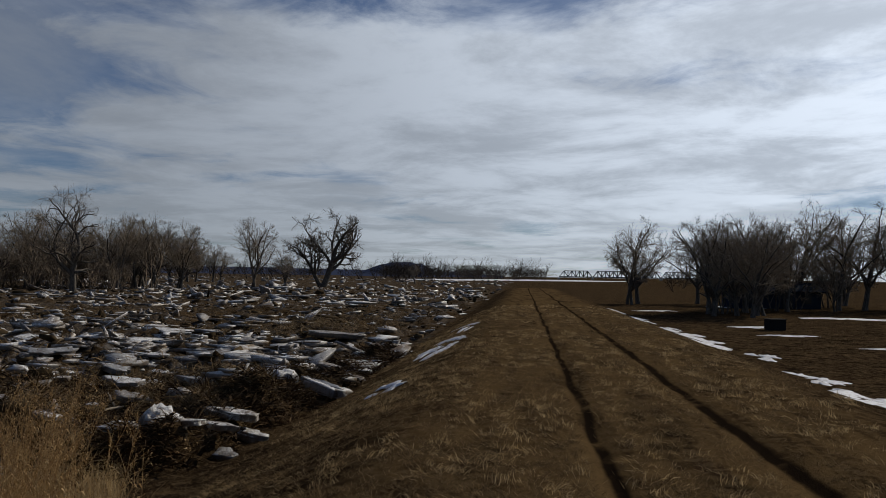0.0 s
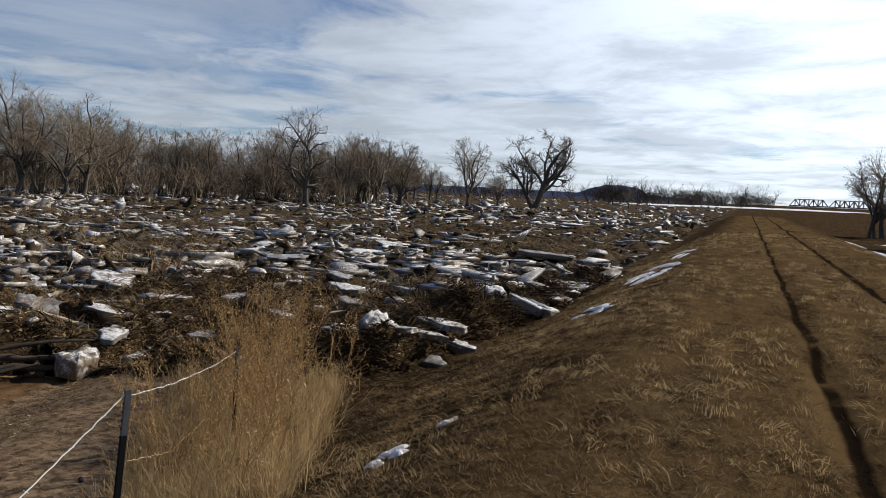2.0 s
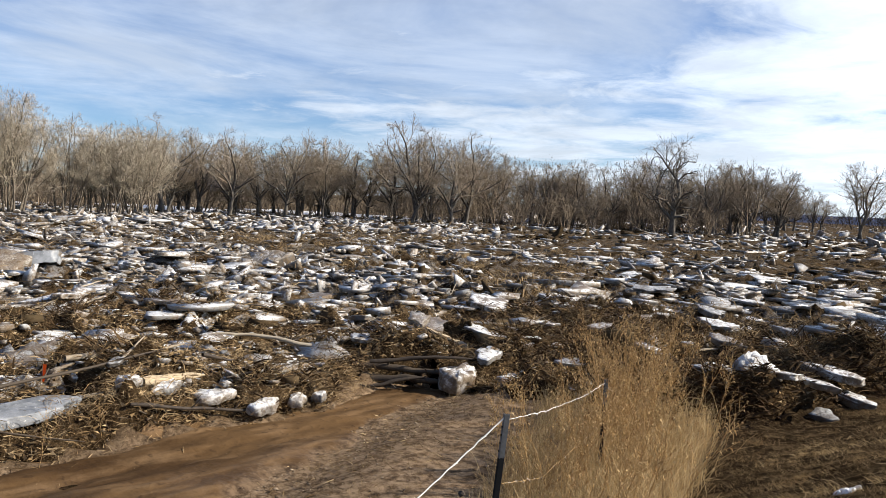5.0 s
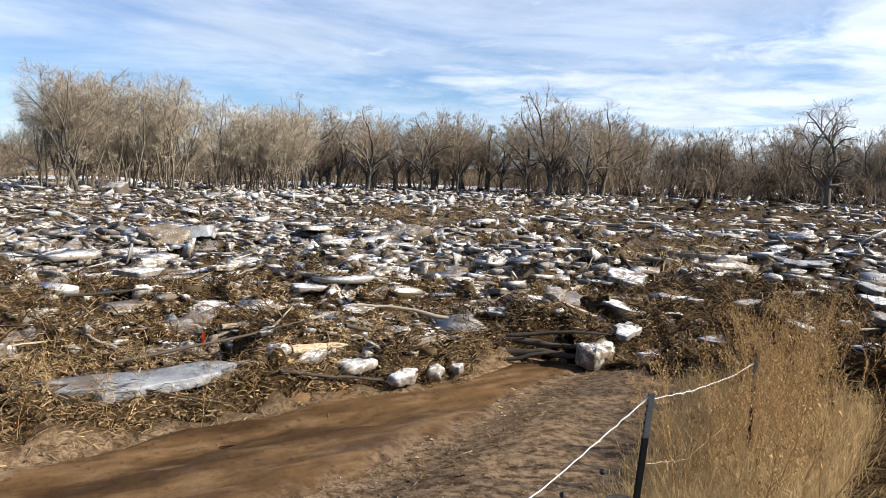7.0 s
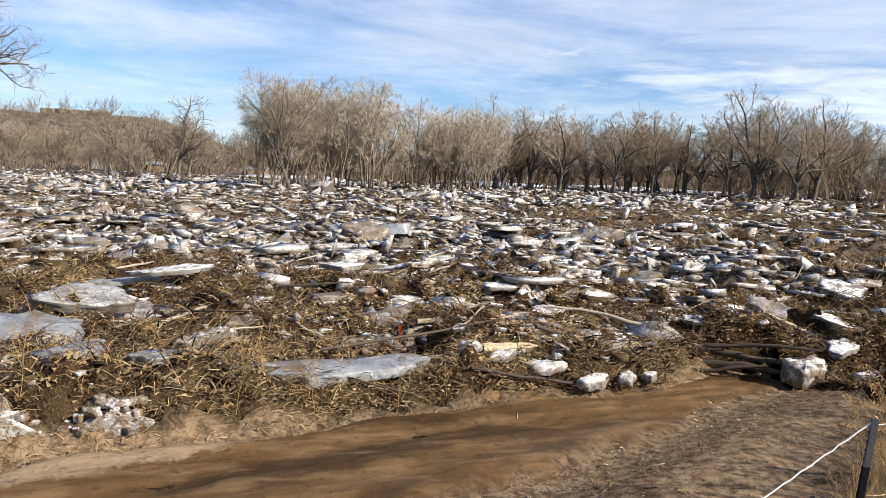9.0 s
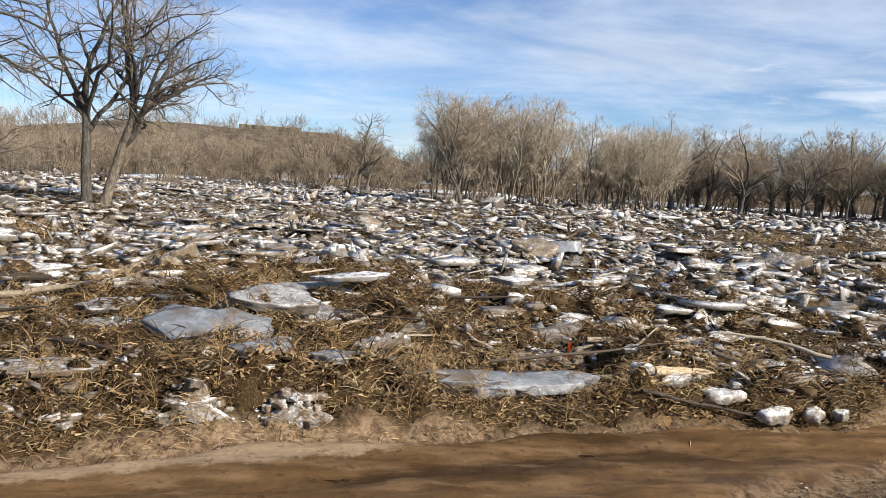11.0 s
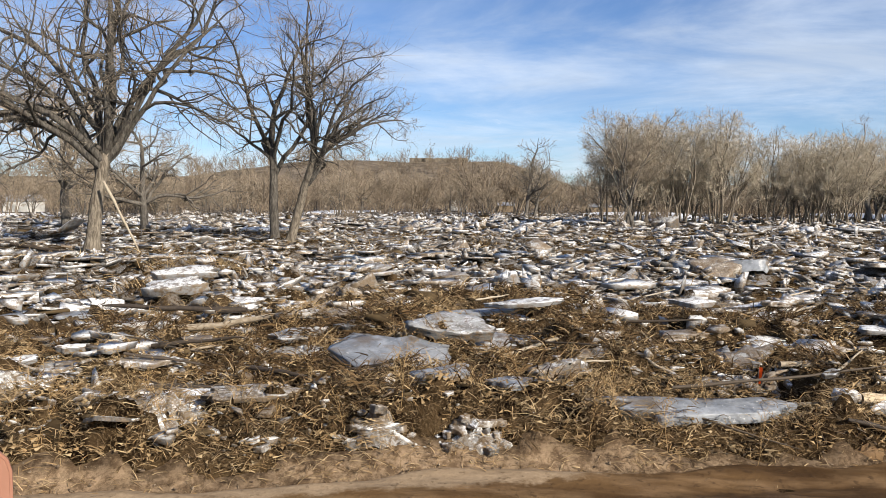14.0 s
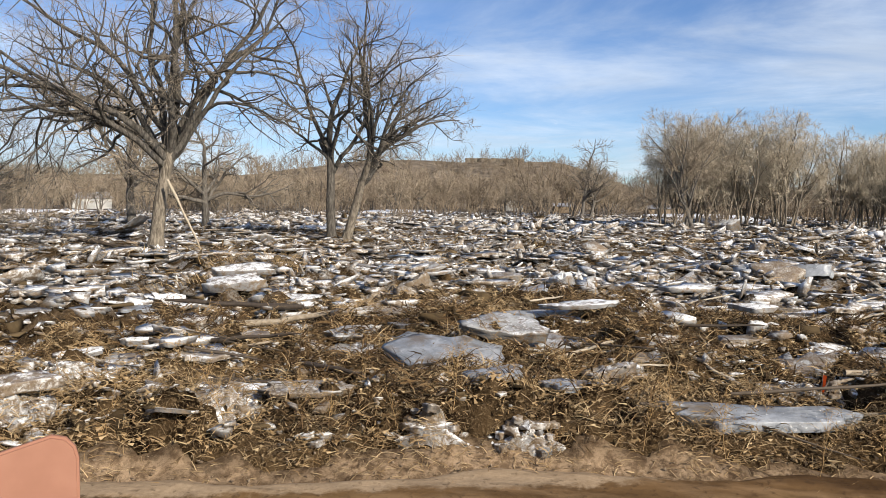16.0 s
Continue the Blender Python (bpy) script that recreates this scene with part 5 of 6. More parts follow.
def chips(rng, at, long, wide, thick, corners, tip, roll, turn, ragged=0.3, taper=(0.75, 1.0)):
    """Many broken lumps or plates at once, each with a ragged outline, a crowned top and a base; angles in radians."""
    m, n = len(long), corners
    a = (np.arange(n)[None] + rng.uniform(-0.36, 0.36, (m, n))) * 2 * np.pi / n + rng.uniform(0, 6.28, (m, 1))
    r = 0.5 * (1 + rng.uniform(-ragged, ragged, (m, n)) * 1.5)
    ring = np.stack([np.cos(a) * r * long[:, None], np.sin(a) * r * wide[:, None]], -1)
    low, top, peak = np.zeros((m, n, 3)), np.zeros((m, n, 3)), np.zeros((m, 1, 3))
    low[..., :2] = ring * rng.uniform(0.8, 1.0, (m, n, 1))
    top[..., :2] = ring * rng.uniform(*taper, (m, n, 1)) + (rng.uniform(-0.2, 0.2, (m, 2)) * thick[:, None])[:, None]
    top[..., 2] = thick[:, None] * (1 + rng.uniform(-0.28, 0.28, (m, n)))
    peak[..., :2] = top[..., :2].mean(1, keepdims=True) + rng.normal(0, 0.09, (m, 1, 2)) * long[:, None, None]
    peak[:, 0, 2] = thick * rng.uniform(0.85, 1.12, m)
    v = np.concatenate([low, top, peak], 1)
    cx, sx, cy, sy, cz, sz = np.cos(tip), np.sin(tip), np.cos(roll), np.sin(roll), np.cos(turn), np.sin(turn)
    zero, one = np.zeros(m), np.ones(m)
    rx = np.stack([np.stack([one, zero, zero], -1), np.stack([zero, cx, -sx], -1), np.stack([zero, sx, cx], -1)], 1)
    ry = np.stack([np.stack([cy, zero, sy], -1), np.stack([zero, one, zero], -1), np.stack([-sy, zero, cy], -1)], 1)
    rz = np.stack([np.stack([cz, -sz, zero], -1), np.stack([sz, cz, zero], -1), np.stack([zero, zero, one], -1)], 1)
    v = np.einsum("mij,mkj->mki", rz @ ry @ rx, v) + at[:, None]
    i, j = np.arange(n), (np.arange(n) + 1) % n
    base = (np.arange(m) * (2 * n + 1))[:, None, None]
    quads = (np.column_stack([i, j, j + n, i + n])[None] + base).reshape(-1, 4)
    tris = (np.column_stack([i + n, j + n, np.full(n, 2 * n)])[None] + base).reshape(-1, 3)
    under = (np.column_stack([np.zeros(n - 2, int), np.arange(2, n), np.arange(1, n - 1)])[None] + base).reshape(-1, 3)
    return v.reshape(-1, 3), quads, np.vstack([tris, under])


def richness(x, y):
    """How much of the jam is ice here, and how little straw."""
    bank = np.where(y > 9.8, toe(y), road_far(y)) - x
    return 0.5 * lattice(x * 0.1 + 3, y * 0.15, 44.0) + 0.35 * lattice(x * 0.31, y * 0.42, 45.0) + 0.15 * lattice(x * 1.1, y * 1.3, 46.0) + 0.12 * step(bank, 3.0, 14.0) - 0.06 - 0.07 * step(y + 0.75 * x, -6.0, 6.0)


def rubble_field(name, label, count, seed, chooser, sizes, mat="ice_far", shape="lump", category="ice rubble", corners=5, skew=2.4, low=0.4):
    """Ice past counting, in one mesh: lumps, flat plates, dirt, or clods of straw."""
    rng = np.random.default_rng(seed)
    xs, ys = chooser(rng, count)
    if shape == "dirt":
        keep = in_field(xs, ys) < 0.6
    else:
        keep = (in_field(xs, ys) > 0.85) & free(xs, ys, 1.05)
        rich = richness(xs, ys) + rng.normal(0, 0.07, len(xs))
        keep &= (rich < low) if shape == "clod" else (rich > low) & ((ys < -xs) | (rng.random(len(xs)) < (1.0 if shape == "plate" else 0.42)))
    xs, ys = xs[keep], ys[keep]
    m = len(xs)
    size = sizes[0] + (sizes[1] - sizes[0]) * rng.random(m) ** skew
    wide = size * rng.uniform(0.8, 1.6, m)
    if shape == "plate":
        thick = rng.uniform(0.05, 0.16, m) * (0.5 + 0.35 * np.minimum(size, 2))
        steep = rng.random(m) < 0.06
        lean = np.where(steep, 0.3, 0.045)
        sink = 0.45 * thick
    else:
        thick = size * (rng.uniform(0.2, 0.5, m) if shape == "dirt" else rng.uniform(0.09, 0.34, m))
        lean = np.where(rng.random(m) < 0.26, 0.75, 0.16)
        sink = thick * rng.uniform(0.3, 0.75, m)
    at = np.column_stack([xs, ys, land(xs, ys) - sink + rng.uniform(0, 0.05, m)])
    v, q, t = chips(rng, at, size, wide, thick, corners, rng.normal(0, 1, m) * lean, rng.normal(0.03, 1, m) * lean, rng.uniform(-3.1, 3.1, m), 0.42 if shape == "plate" else 0.6, (0.72, 1.1) if shape != "plate" else (0.88, 1.0))
    return tagged(new(name, mesh_of(name, v, [q, t], mat)), label, category, kind="stuff")


def wedge(r0, r1, az0=-6, az1=140):
    def choose(rng, count):
        a, r = np.radians(rng.uniform(az0, az1, count)), r0 * (r1 / r0) ** (rng.uniform(0, 1, count) ** 0.8)
        return -np.sin(a) * r, np.cos(a) * r
    return choose


def heaps(r0, r1, count, seed, az0=-6, az1=140):
    def choose(rng, total):
        cx, cy = wedge(r0, r1, az0, az1)(np.random.default_rng(seed), count)
        who = rng.integers(0, count, total)
        wide = 0.25 + 0.035 * np.hypot(cx, cy)[who]
        return cx[who] + rng.normal(0, 1, total) * wide * 0.6, cy[who] + rng.normal(0, 1, total) * wide
    return choose


rubble_field("ice_rubble", "heaps of crumbled white ice in flood straw", 3000, 55, heaps(10.5, 34, 190, 56), (0.04, 0.32), low=0.4)
rubble_field("ice_rubble", "crumbs of ice in the straw along the road", 5200, 66, wedge(9.3, 16, 25, 130), (0.02, 0.17), low=0.26, skew=2.6, corners=4)
rubble_field("ice_rubble", "small broken ice scattered through flood straw", 9000, 51, wedge(9.5, 30), (0.03, 0.34), low=0.42, skew=3.0)
rubble_field("ice_rubble", "flat dirty ice plates lying across the jam", 1100, 63, wedge(14, 26), (0.25, 1.1), "ice_plate", "plate", corners=8, skew=1.8, low=0.42)
rubble_field("ice_rubble", "flat dirty ice plates in the middle of the jam", 1900, 65, wedge(24, 60), (0.4, 1.9), "ice_plate", "plate", corners=8, skew=2.2, low=0.4)
rubble_field("ice_rubble", "flat white ice plates along the levee", 900, 68, wedge(13, 45, -4, 42), (0.4, 1.5), "ice_plate", "plate", corners=7, skew=1.5, low=0.36)
rubble_field("ice_rubble", "flat dirty ice plates further out", 1400, 64, wedge(55, 140), (0.8, 2.8), "ice_plate", "plate", corners=6, skew=1.8, low=0.4)
rubble_field("ice_rubble", "dense dirty ice rubble filling the flood plain", 21000, 52, wedge(20, 75, -6, 133), (0.08, 0.7), corners=4, low=0.38, skew=2.0)
rubble_field("flood_clods", "small clods of mud and roots along the road", 4200, 67, wedge(9.3, 17, 15, 130), (0.03, 0.3), "clump", "clod", low=0.6, corners=4)
rubble_field("flood_clods", "dark clods of straw and mud between the ice", 6500, 57, wedge(15, 85), (0.12, 0.75), "clump", "clod", low=0.5, corners=4)
rubble_field("flood_clods", "dark clods of straw and mud on the far ice", 3500, 59, wedge(70, 180), (0.4, 1.6), "clump", "clod", low=0.47, corners=4)
rubble_field("ice_rubble", "pale ice rubble reaching to the far bank", 13000, 53, wedge(65, 190, -6, 130), (0.3, 1.5), corners=4, low=0.36, skew=2.0)
rubble_field("ice_rubble", "pale ice rubble far up the river", 2200, 54, wedge(150, 600, -2, 45), (0.8, 3.6), corners=4, low=0.3)


def wayside(rng, count):
    y = rng.uniform(-9, 9.5, count)
    return road_far(y) + rng.normal(0.05, 0.4, count), y


def shoulder(rng, count):
    y = rng.uniform(-3, 10.4, count)
    return road_near(y) + np.abs(rng.normal(0, 1.1, count)) - 0.5, y


rubble_field("dirt_clods", "crumbs of mud and bark along the road's edge", 1500, 62, wayside, (0.008, 0.04), "clod", "dirt", "earth clods")
rubble_field("dirt_clods", "loose clods of earth on the road's shoulder", 2000, 61, shoulder, (0.008, 0.035), "clod", "dirt", "earth clods")

# ---- snow ----


def snow(x, y, long, wide, turn, seed, label="thin patch of old snow on dead grass", crust=False):
    """A lens of old snow that follows the ground."""
    s, a = np.meshgrid(np.linspace(0, 1, 6), np.arange(40) * 2 * np.pi / 40, indexing="ij")
    rim = 0.5 * (0.7 + 0.9 * (lattice(np.cos(a) * 1.7 + seed, np.sin(a) * 1.7, seed) - 0.35) + 0.7 * (lattice(np.cos(a) * 4 + seed, np.sin(a) * 4, seed) - 0.5) + 0.22 * (lattice(np.cos(a) * 11 + seed, np.sin(a) * 11, seed) - 0.5))
    rim = np.clip(rim, 0.1, 0.8)
    u, v = np.cos(a) * rim * s * long, np.sin(a) * rim * s * wide
    c, d = math.cos(radians(turn)), math.sin(radians(turn))
    px, py = x + u * c - v * d, y + u * d + v * c
    pz = land(px, py) + (0.045 if long < 20 else 0.5) * (1 - s ** 3) - 0.012 + 0.02 * (lattice(px * 6, py * 6, 3.0) - 0.5) * (1 - s)
    if crust:   # rough, and proud of the straw
        pz = pz + (0.03 + 0.07 * (lattice(px * 8, py * 8, seed) - 0.5) + 0.05 * (lattice(px * 17, py * 17, seed) - 0.5)) * (1 - s ** 4) - 0.08 * s ** 4
    i = np.arange(px.size).reshape(px.shape)
    j = np.roll(i, -1, axis=1)
    q = np.stack([i[:-1], i[1:], j[1:], j[:-1]], -1).reshape(-1, 4)
    m = Matrix.Translation((x, y, lie(x, y)))
    data = mesh_of("snow_patch", np.stack([px - x, py - y, pz - m.translation.z], -1), [q], "crust" if crust else "snow", not crust)
    ob = new("ice_crust" if crust else "snow_patch", data)
    ob.matrix_basis = m
    return tagged(ob, label, "ice crust" if crust else "snow patch", "ice crusts in the straw" if crust else "snow patches on the levee")


for k, (x, y, long, wide) in enumerate([(-9.9, -4.7, 1.9, 1.5), (-9.75, -0.5, 0.9, 0.35), (-9.65, -1.8, 1.2, 0.35), (-8.9, -6.9, 1.3, 1.3), (-11.1, -7.8, 1.7, 1.7), (-14.3, -0.6, 1.7, 1.6), (-14.7, -4.2, 1.5, 1.6), (-12.4, 3.5, 1.0, 1.6),
                                        (-13.4, 6.1, 1.1, 1.8), (-15.6, 2.0, 1.0, 1.9), (-16.3, 8.5, 1.2, 2.2), (-12.7, -3.9, 0.9, 1.2), (-13.0, -10.2, 1.4, 1.8), (-16.6, -7.6, 1.2, 2.4), (-10.8, -9.2, 1.2, 1.6), (-18.3, 1.8, 1.2, 2.4), (-19.2, 6.0, 1.4, 2.6), (-18.9, -3.0, 1.2, 2.2), (-15.5, 11.8, 1.2, 2.4), (-11.9, 14.6, 1.2, 2.2), (-8.6, 14.4, 1.0, 1.9), (-7.6, 18.9, 1.2, 2.0)]):
    snow(x, y, long, wide, 70 + 11 * k, 210.0 + k, "crumbling dirty white ice crust in flood straw", True)
for k, (x, y, long, wide) in enumerate([(-2.0, 23.5, 6.5, 1.5), (-1.85, 31, 6.0, 0.8), (-2.4, 15.5, 1.6, 0.9), (-2.4, 5.75, 0.55, 0.35), (-2.2, 6.6, 0.25, 0.18)]):
    for m in range(5):
        snow(x + wide * 0.3 * math.sin(m * 2.4 + k), y + long * (m - 2) * 0.17, long * (0.42, 0.3, 0.5, 0.26, 0.36)[(m + k) % 5], wide * (0.55, 0.4, 0.7, 0.35, 0.5)[(m + k) % 5], 78 + 9 * m, 60.0 + 5 * k + m)
for k, (x, y, long, wide) in enumerate([(8.7, 68, 9, 1.0), (8.9, 56, 8, 1.2), (9.1, 46, 7, 1.6), (9.1, 38, 8, 1.8), (9.9, 32, 3, 0.9), (9.4, 25.0, 2.6, 1.3), (9.2, 21.2, 3.0, 1.6)]):
    for m in range(4):
        snow(x + wide * 0.25 * math.sin(m * 2.1 + k), y + long * (m - 1.5) * 0.24, long * (0.5, 0.36, 0.6, 0.42)[(m + k) % 4], wide * (0.8, 0.5, 0.9, 0.6)[(m + k) % 4], 84 + 5 * m, 100.0 + 4 * k + m, "old snow drift along the levee's dry foot")
for k, (x, y, long, wide) in enumerate([(15.1, 44.5, 4, 1.6), (15.4, 52, 3.5, 1.8), (17.5, 37, 3.5, 1.6), (26, 66, 7, 5), (36, 66, 9, 5), (24, 88, 8, 6), (13, 75, 4, 3)]):
    snow(x, y, long, wide, 0, 80.0 + k, "thin snow patch on dead pasture")
snow(6, 640, 260, 160, 70, 91.0, "snow-covered river flat before the bridge")
for k, (x, y, long, wide) in enumerate([(-190, -42, 60, 16), (-160, 72, 50, 24), (-150, 100, 60, 24), (-175, 30, 60, 20), (-128, -104, 44, 24)]):
    snow(x, y, long, wide, 0, 94.0 + k, "snow lying on the flat behind the trees")


# ---- flood straw and turf ----
def blades(name, label, xs, ys, height, width, flop, seed, mat, category, lift=0.0, bend=0.3, fine=False):
    """Single dry stalks: each a narrow bent strip of two faces."""
    rng = np.random.default_rng(seed)
    n_all = len(xs)
    z = land(xs, ys) - 0.01 + lift * rng.random(n_all)
    a, tip = rng.uniform(0, 2 * np.pi, n_all), rng.normal(flop, 0.3, n_all)
    h = height * rng.uniform(0.5, 1.3, n_all)
    w = width * rng.uniform(0.6, 1.3, n_all)
    way = np.column_stack([np.cos(a) * np.sin(tip), np.sin(a) * np.sin(tip), np.cos(tip)])
    droop = np.column_stack([np.cos(a), np.sin(a), np.full(n_all, -0.6)]) * (bend * h * rng.uniform(0.2, 1.0, n_all))[:, None]
    cross = unit(np.cross(way, rng.normal(0, 1, way.shape))) * w[:, None]
    root = np.column_stack([xs, ys, z])
    if fine:
        v = np.stack([root - cross / 2, root + cross / 2, root + way * h[:, None] + droop], 1).reshape(-1, 3)
        return tagged(new(name, mesh_of(name, v, [np.arange(n_all)[:, None] * 3 + np.array([[0, 1, 2]])], mat)), label, category, kind="stuff")
    mid, end = root + way * (h * 0.55)[:, None], root + way * h[:, None] + droop
    v = np.stack([root - cross / 2, root + cross / 2, mid - cross * 0.4, mid + cross * 0.4, end], 1).reshape(-1, 3)
    i = np.arange(n_all)[:, None] * 5
    return tagged(new(name, mesh_of(name, v, [i + np.array([[0, 1, 3, 2]]), i + np.array([[2, 3, 4]])], mat)), label, category, kind="stuff")


rng = np.random.default_rng(61)


def clumped(rng, count, x0, x1, y0, y1, scale, seed, low):
    """Random places, thicker where the noise is high."""
    xs, ys = rng.uniform(x0, x1, count * 3), rng.uniform(y0, y1, count * 3)
    keep = np.flatnonzero(lattice(xs * scale, ys * scale, seed) * 0.6 + lattice(xs * scale * 3.1, ys * scale * 3.1, seed + 1) * 0.4 > low + rng.uniform(-0.12, 0.12, count * 3))[:count]
    return xs[keep], ys[keep]


def proud(x, y, low=-0.02):
    """True on the heaps, false in the hollows between them."""
    mean = sum(land(x + a, y + b) for a, b in ((0.5, 0), (-0.5, 0), (0, 0.5), (0, -0.5), (0.3, 0.3), (-0.3, -0.3))) / 6
    return land(x, y) > mean + low


# turf of the levee: thick near the path's start, thinner further on
cy = 2.6 + 40 * rng.random(26000) ** 2.3
cx = rng.uniform(-5.4, 5.6, 26000)
keep = (in_field(cx, cy) < 0.4) & (rut_at(cx, cy) < 0.15) & ((cx > road_near(cy) + 0.5) | (cy > 9.5)) & (cx < 1.0 + 0.3 * cy)
keep &= lattice(cx * 0.7, cy * 0.7, 62.0) + 0.5 * lattice(cx * 2, cy * 2, 63.0) > rng.uniform(0.0, 0.8, 26000)
cx, cy = np.repeat(cx[keep], 15), np.repeat(cy[keep], 15)
away = 0.024 + 0.003 * cy
blades("turf", "short dead brown grass on the levee", cx + rng.normal(0, 1, len(cx)) * away, cy + rng.normal(0, 1, len(cx)) * away, 0.075, 0.0065, 0.75, 64, "turf", "grass", fine=True, bend=0.5)
xs, ys = clumped(rng, 60000, -24, -5, -10, 26, 0.9, 65.0, 0.3)
keep = (in_field(xs, ys) > 0.6) & (np.hypot(xs, ys) < 27) & proud(xs, ys, -0.07)
xf, yf = clumped(rng, 100000, -22, -4.4, -10, 24, 0.9, 65.0, 0.15)
inside = (in_field(xf, yf) > 0.4) & (np.hypot(xf, yf) < 24) & proud(xf, yf, -0.05)
blades("flood_straw", "fine broken straw matted over the flood litter", xf[inside], yf[inside], 0.15, 0.018, 1.15, 77, "straw", "straw", 0.05, 0.4, True)
blades("flood_straw", "tangled brown flood straw between the ice slabs", xs[keep][::2], ys[keep][::2], 0.2, 0.013, 1.2, 66, "straw", "straw", 0.16, 0.6)
ys = rng.uniform(-9, 9.5, 26000)
xs = road_far(ys) - np.abs(rng.normal(0, 1.7, 26000)) + 0.3
keep = (lattice(xs * 1.1, ys * 1.1, 75.0) + rng.uniform(-0.2, 0.2, 26000) > 0.38) & proud(xs, ys, -0.08)
blades("flood_straw", "loose ochre straw heaped along the mud road", xs[keep][::2], ys[keep][::2], 0.2, 0.009, 1.15, 76, "straw", "straw", 0.3, 0.6)
xs, ys = clumped(rng, 18000, -60, -5, -30, 60, 0.25, 67.0, 0.52)
keep = (in_field(xs, ys) > 0.6) & (np.hypot(xs, ys) > 24)
blades("flood_straw", "mats of brown flood straw out in the jam", xs[keep][::2], ys[keep][::2], 0.5, 0.025, 1.15, 68, "straw", "straw", 0.3, 0.5)
xf, yf = clumped(rng, 110000, -20, -4.4, -10, 20, 1.3, 78.0, 0.3)
inside = (in_field(xf, yf) > 0.3) & (np.hypot(xf, yf) < 21) & proud(xf, yf, -0.08)
blades("dead_leaves", "dead leaves and bark flakes caught in the straw", xf[inside], yf[inside], 0.08, 0.045, 1.15, 79, "straw", "leaf litter", 0.06, 0.2, True)
# matted tussocks: stalks of one tuft lean the same way
def tussocks(name, label, cx, cy, each, long, width, seed, mat, category, rise=(0.25, 1.0), wide=0.16, lift=0.12):
    rng = np.random.default_rng(seed)
    who = np.repeat(np.arange(len(cx)), each)
    n_all = len(who)
    a = rng.uniform(0, 6.28, len(cx))[who] + rng.normal(0, 0.55, n_all)
    b = rng.uniform(*rise, len(cx))[who] + rng.normal(0, 0.22, n_all)
    size = rng.uniform(0.6, 1.4, len(cx))[who]
    xs, ys = cx[who] + rng.normal(0, wide, n_all) * size, cy[who] + rng.normal(0, wide, n_all) * size
    root = np.column_stack([xs, ys, land(xs, ys) - 0.02 + lift * rng.random(n_all) * size])
    h = long * size * rng.uniform(0.4, 1.25, n_all)
    way = np.column_stack([np.cos(a) * np.cos(b), np.sin(a) * np.cos(b), np.sin(b)])
    cross = unit(np.cross(way, rng.normal(0, 1, way.shape))) * (width * rng.uniform(0.5, 1.3, n_all))[:, None] / 2
    mid = root + way * (h * 0.55)[:, None]
    end = root + way * h[:, None] + np.column_stack([np.cos(a), np.sin(a), np.full(n_all, -0.9)]) * (0.3 * h * rng.uniform(0.2, 1.0, n_all))[:, None]
    v = np.stack([root - cross, root + cross, mid - cross * 0.8, mid + cross * 0.8, end], 1).reshape(-1, 3)
    i = np.arange(n_all)[:, None] * 5
    return tagged(new(name, mesh_of(name, v, [i + np.array([[0, 1, 3, 2]]), i + np.array([[2, 3, 4]])], mat)), label, category, kind="stuff")


cx, cy = rng.uniform(-20, -4.5, 5200), rng.uniform(-10, 22, 5200)
keep = (in_field(cx, cy) > 0.7) & (np.hypot(cx, cy) < 22) & (richness(cx, cy) < 0.5 + rng.normal(0, 0.06, 5200)) & free(cx, cy)
tussocks("flood_straw", "tussocks of matted golden flood straw", cx[keep], cy[keep], 18, 0.3, 0.013, 85, "straw", "straw")
cx, cy = rng.uniform(-20, -4.5, 6400), rng.uniform(-10, 22, 6400)
keep = (in_field(cx, cy) > 0.7) & (np.hypot(cx, cy) < 22) & (richness(cx, cy) < 0.52) & (lattice(cx * 0.8, cy * 0.8, 87.0) > 0.36) & free(cx, cy)
tussocks("flood_straw", "mats of wet dark straw and roots", cx[keep], cy[keep], 18, 0.3, 0.024, 88, "wet_straw", "straw", (0.05, 0.8), 0.18, 0.2)
cx, cy = rng.uniform(-48, -6, 7000), rng.uniform(-26, 46, 7000)
keep = (in_field(cx, cy) > 0.7) & (np.hypot(cx, cy) > 20) & (richness(cx, cy) < 0.36 + rng.normal(0, 0.05, 7000))
tussocks("flood_straw", "tussocks of brown straw out in the jam", cx[keep], cy[keep], 14, 0.5, 0.022, 86, "straw", "straw", wide=0.3)

# dry grass at the road's far edge
ys = rng.uniform(-9, 8.5, 8000)
xs = road_far(ys) - rng.normal(0.25, 0.4, 8000)
blades("verge_grass", "thin dry grass along the mud road", xs[::2], ys[::2], 0.17, 0.008, 1.0, 69, "straw", "grass", 0, 0.4)
ys = rng.uniform(-9, 10, 1500)
xs = np.where(rng.random(1500) < 0.5, road_far(ys) + np.abs(rng.normal(0, 0.35, 1500)), road_near(ys) + rng.normal(0.3, 0.6, 1500))
blades("road_litter", "bits of straw dropped on the mud", xs, ys, 0.12, 0.012, 1.45, 73, "straw", "straw", 0.06, 0.2)
ys = rng.uniform(1.5, 10.2, 5000)
xs = road_near(ys) + np.abs(rng.normal(0, 1.0, 5000)) - 0.2
blades("shoulder_grass", "trampled brown grass on the road's shoulder", xs, ys, 0.09, 0.005, 1.0, 74, "turf", "grass", 0, 0.3)
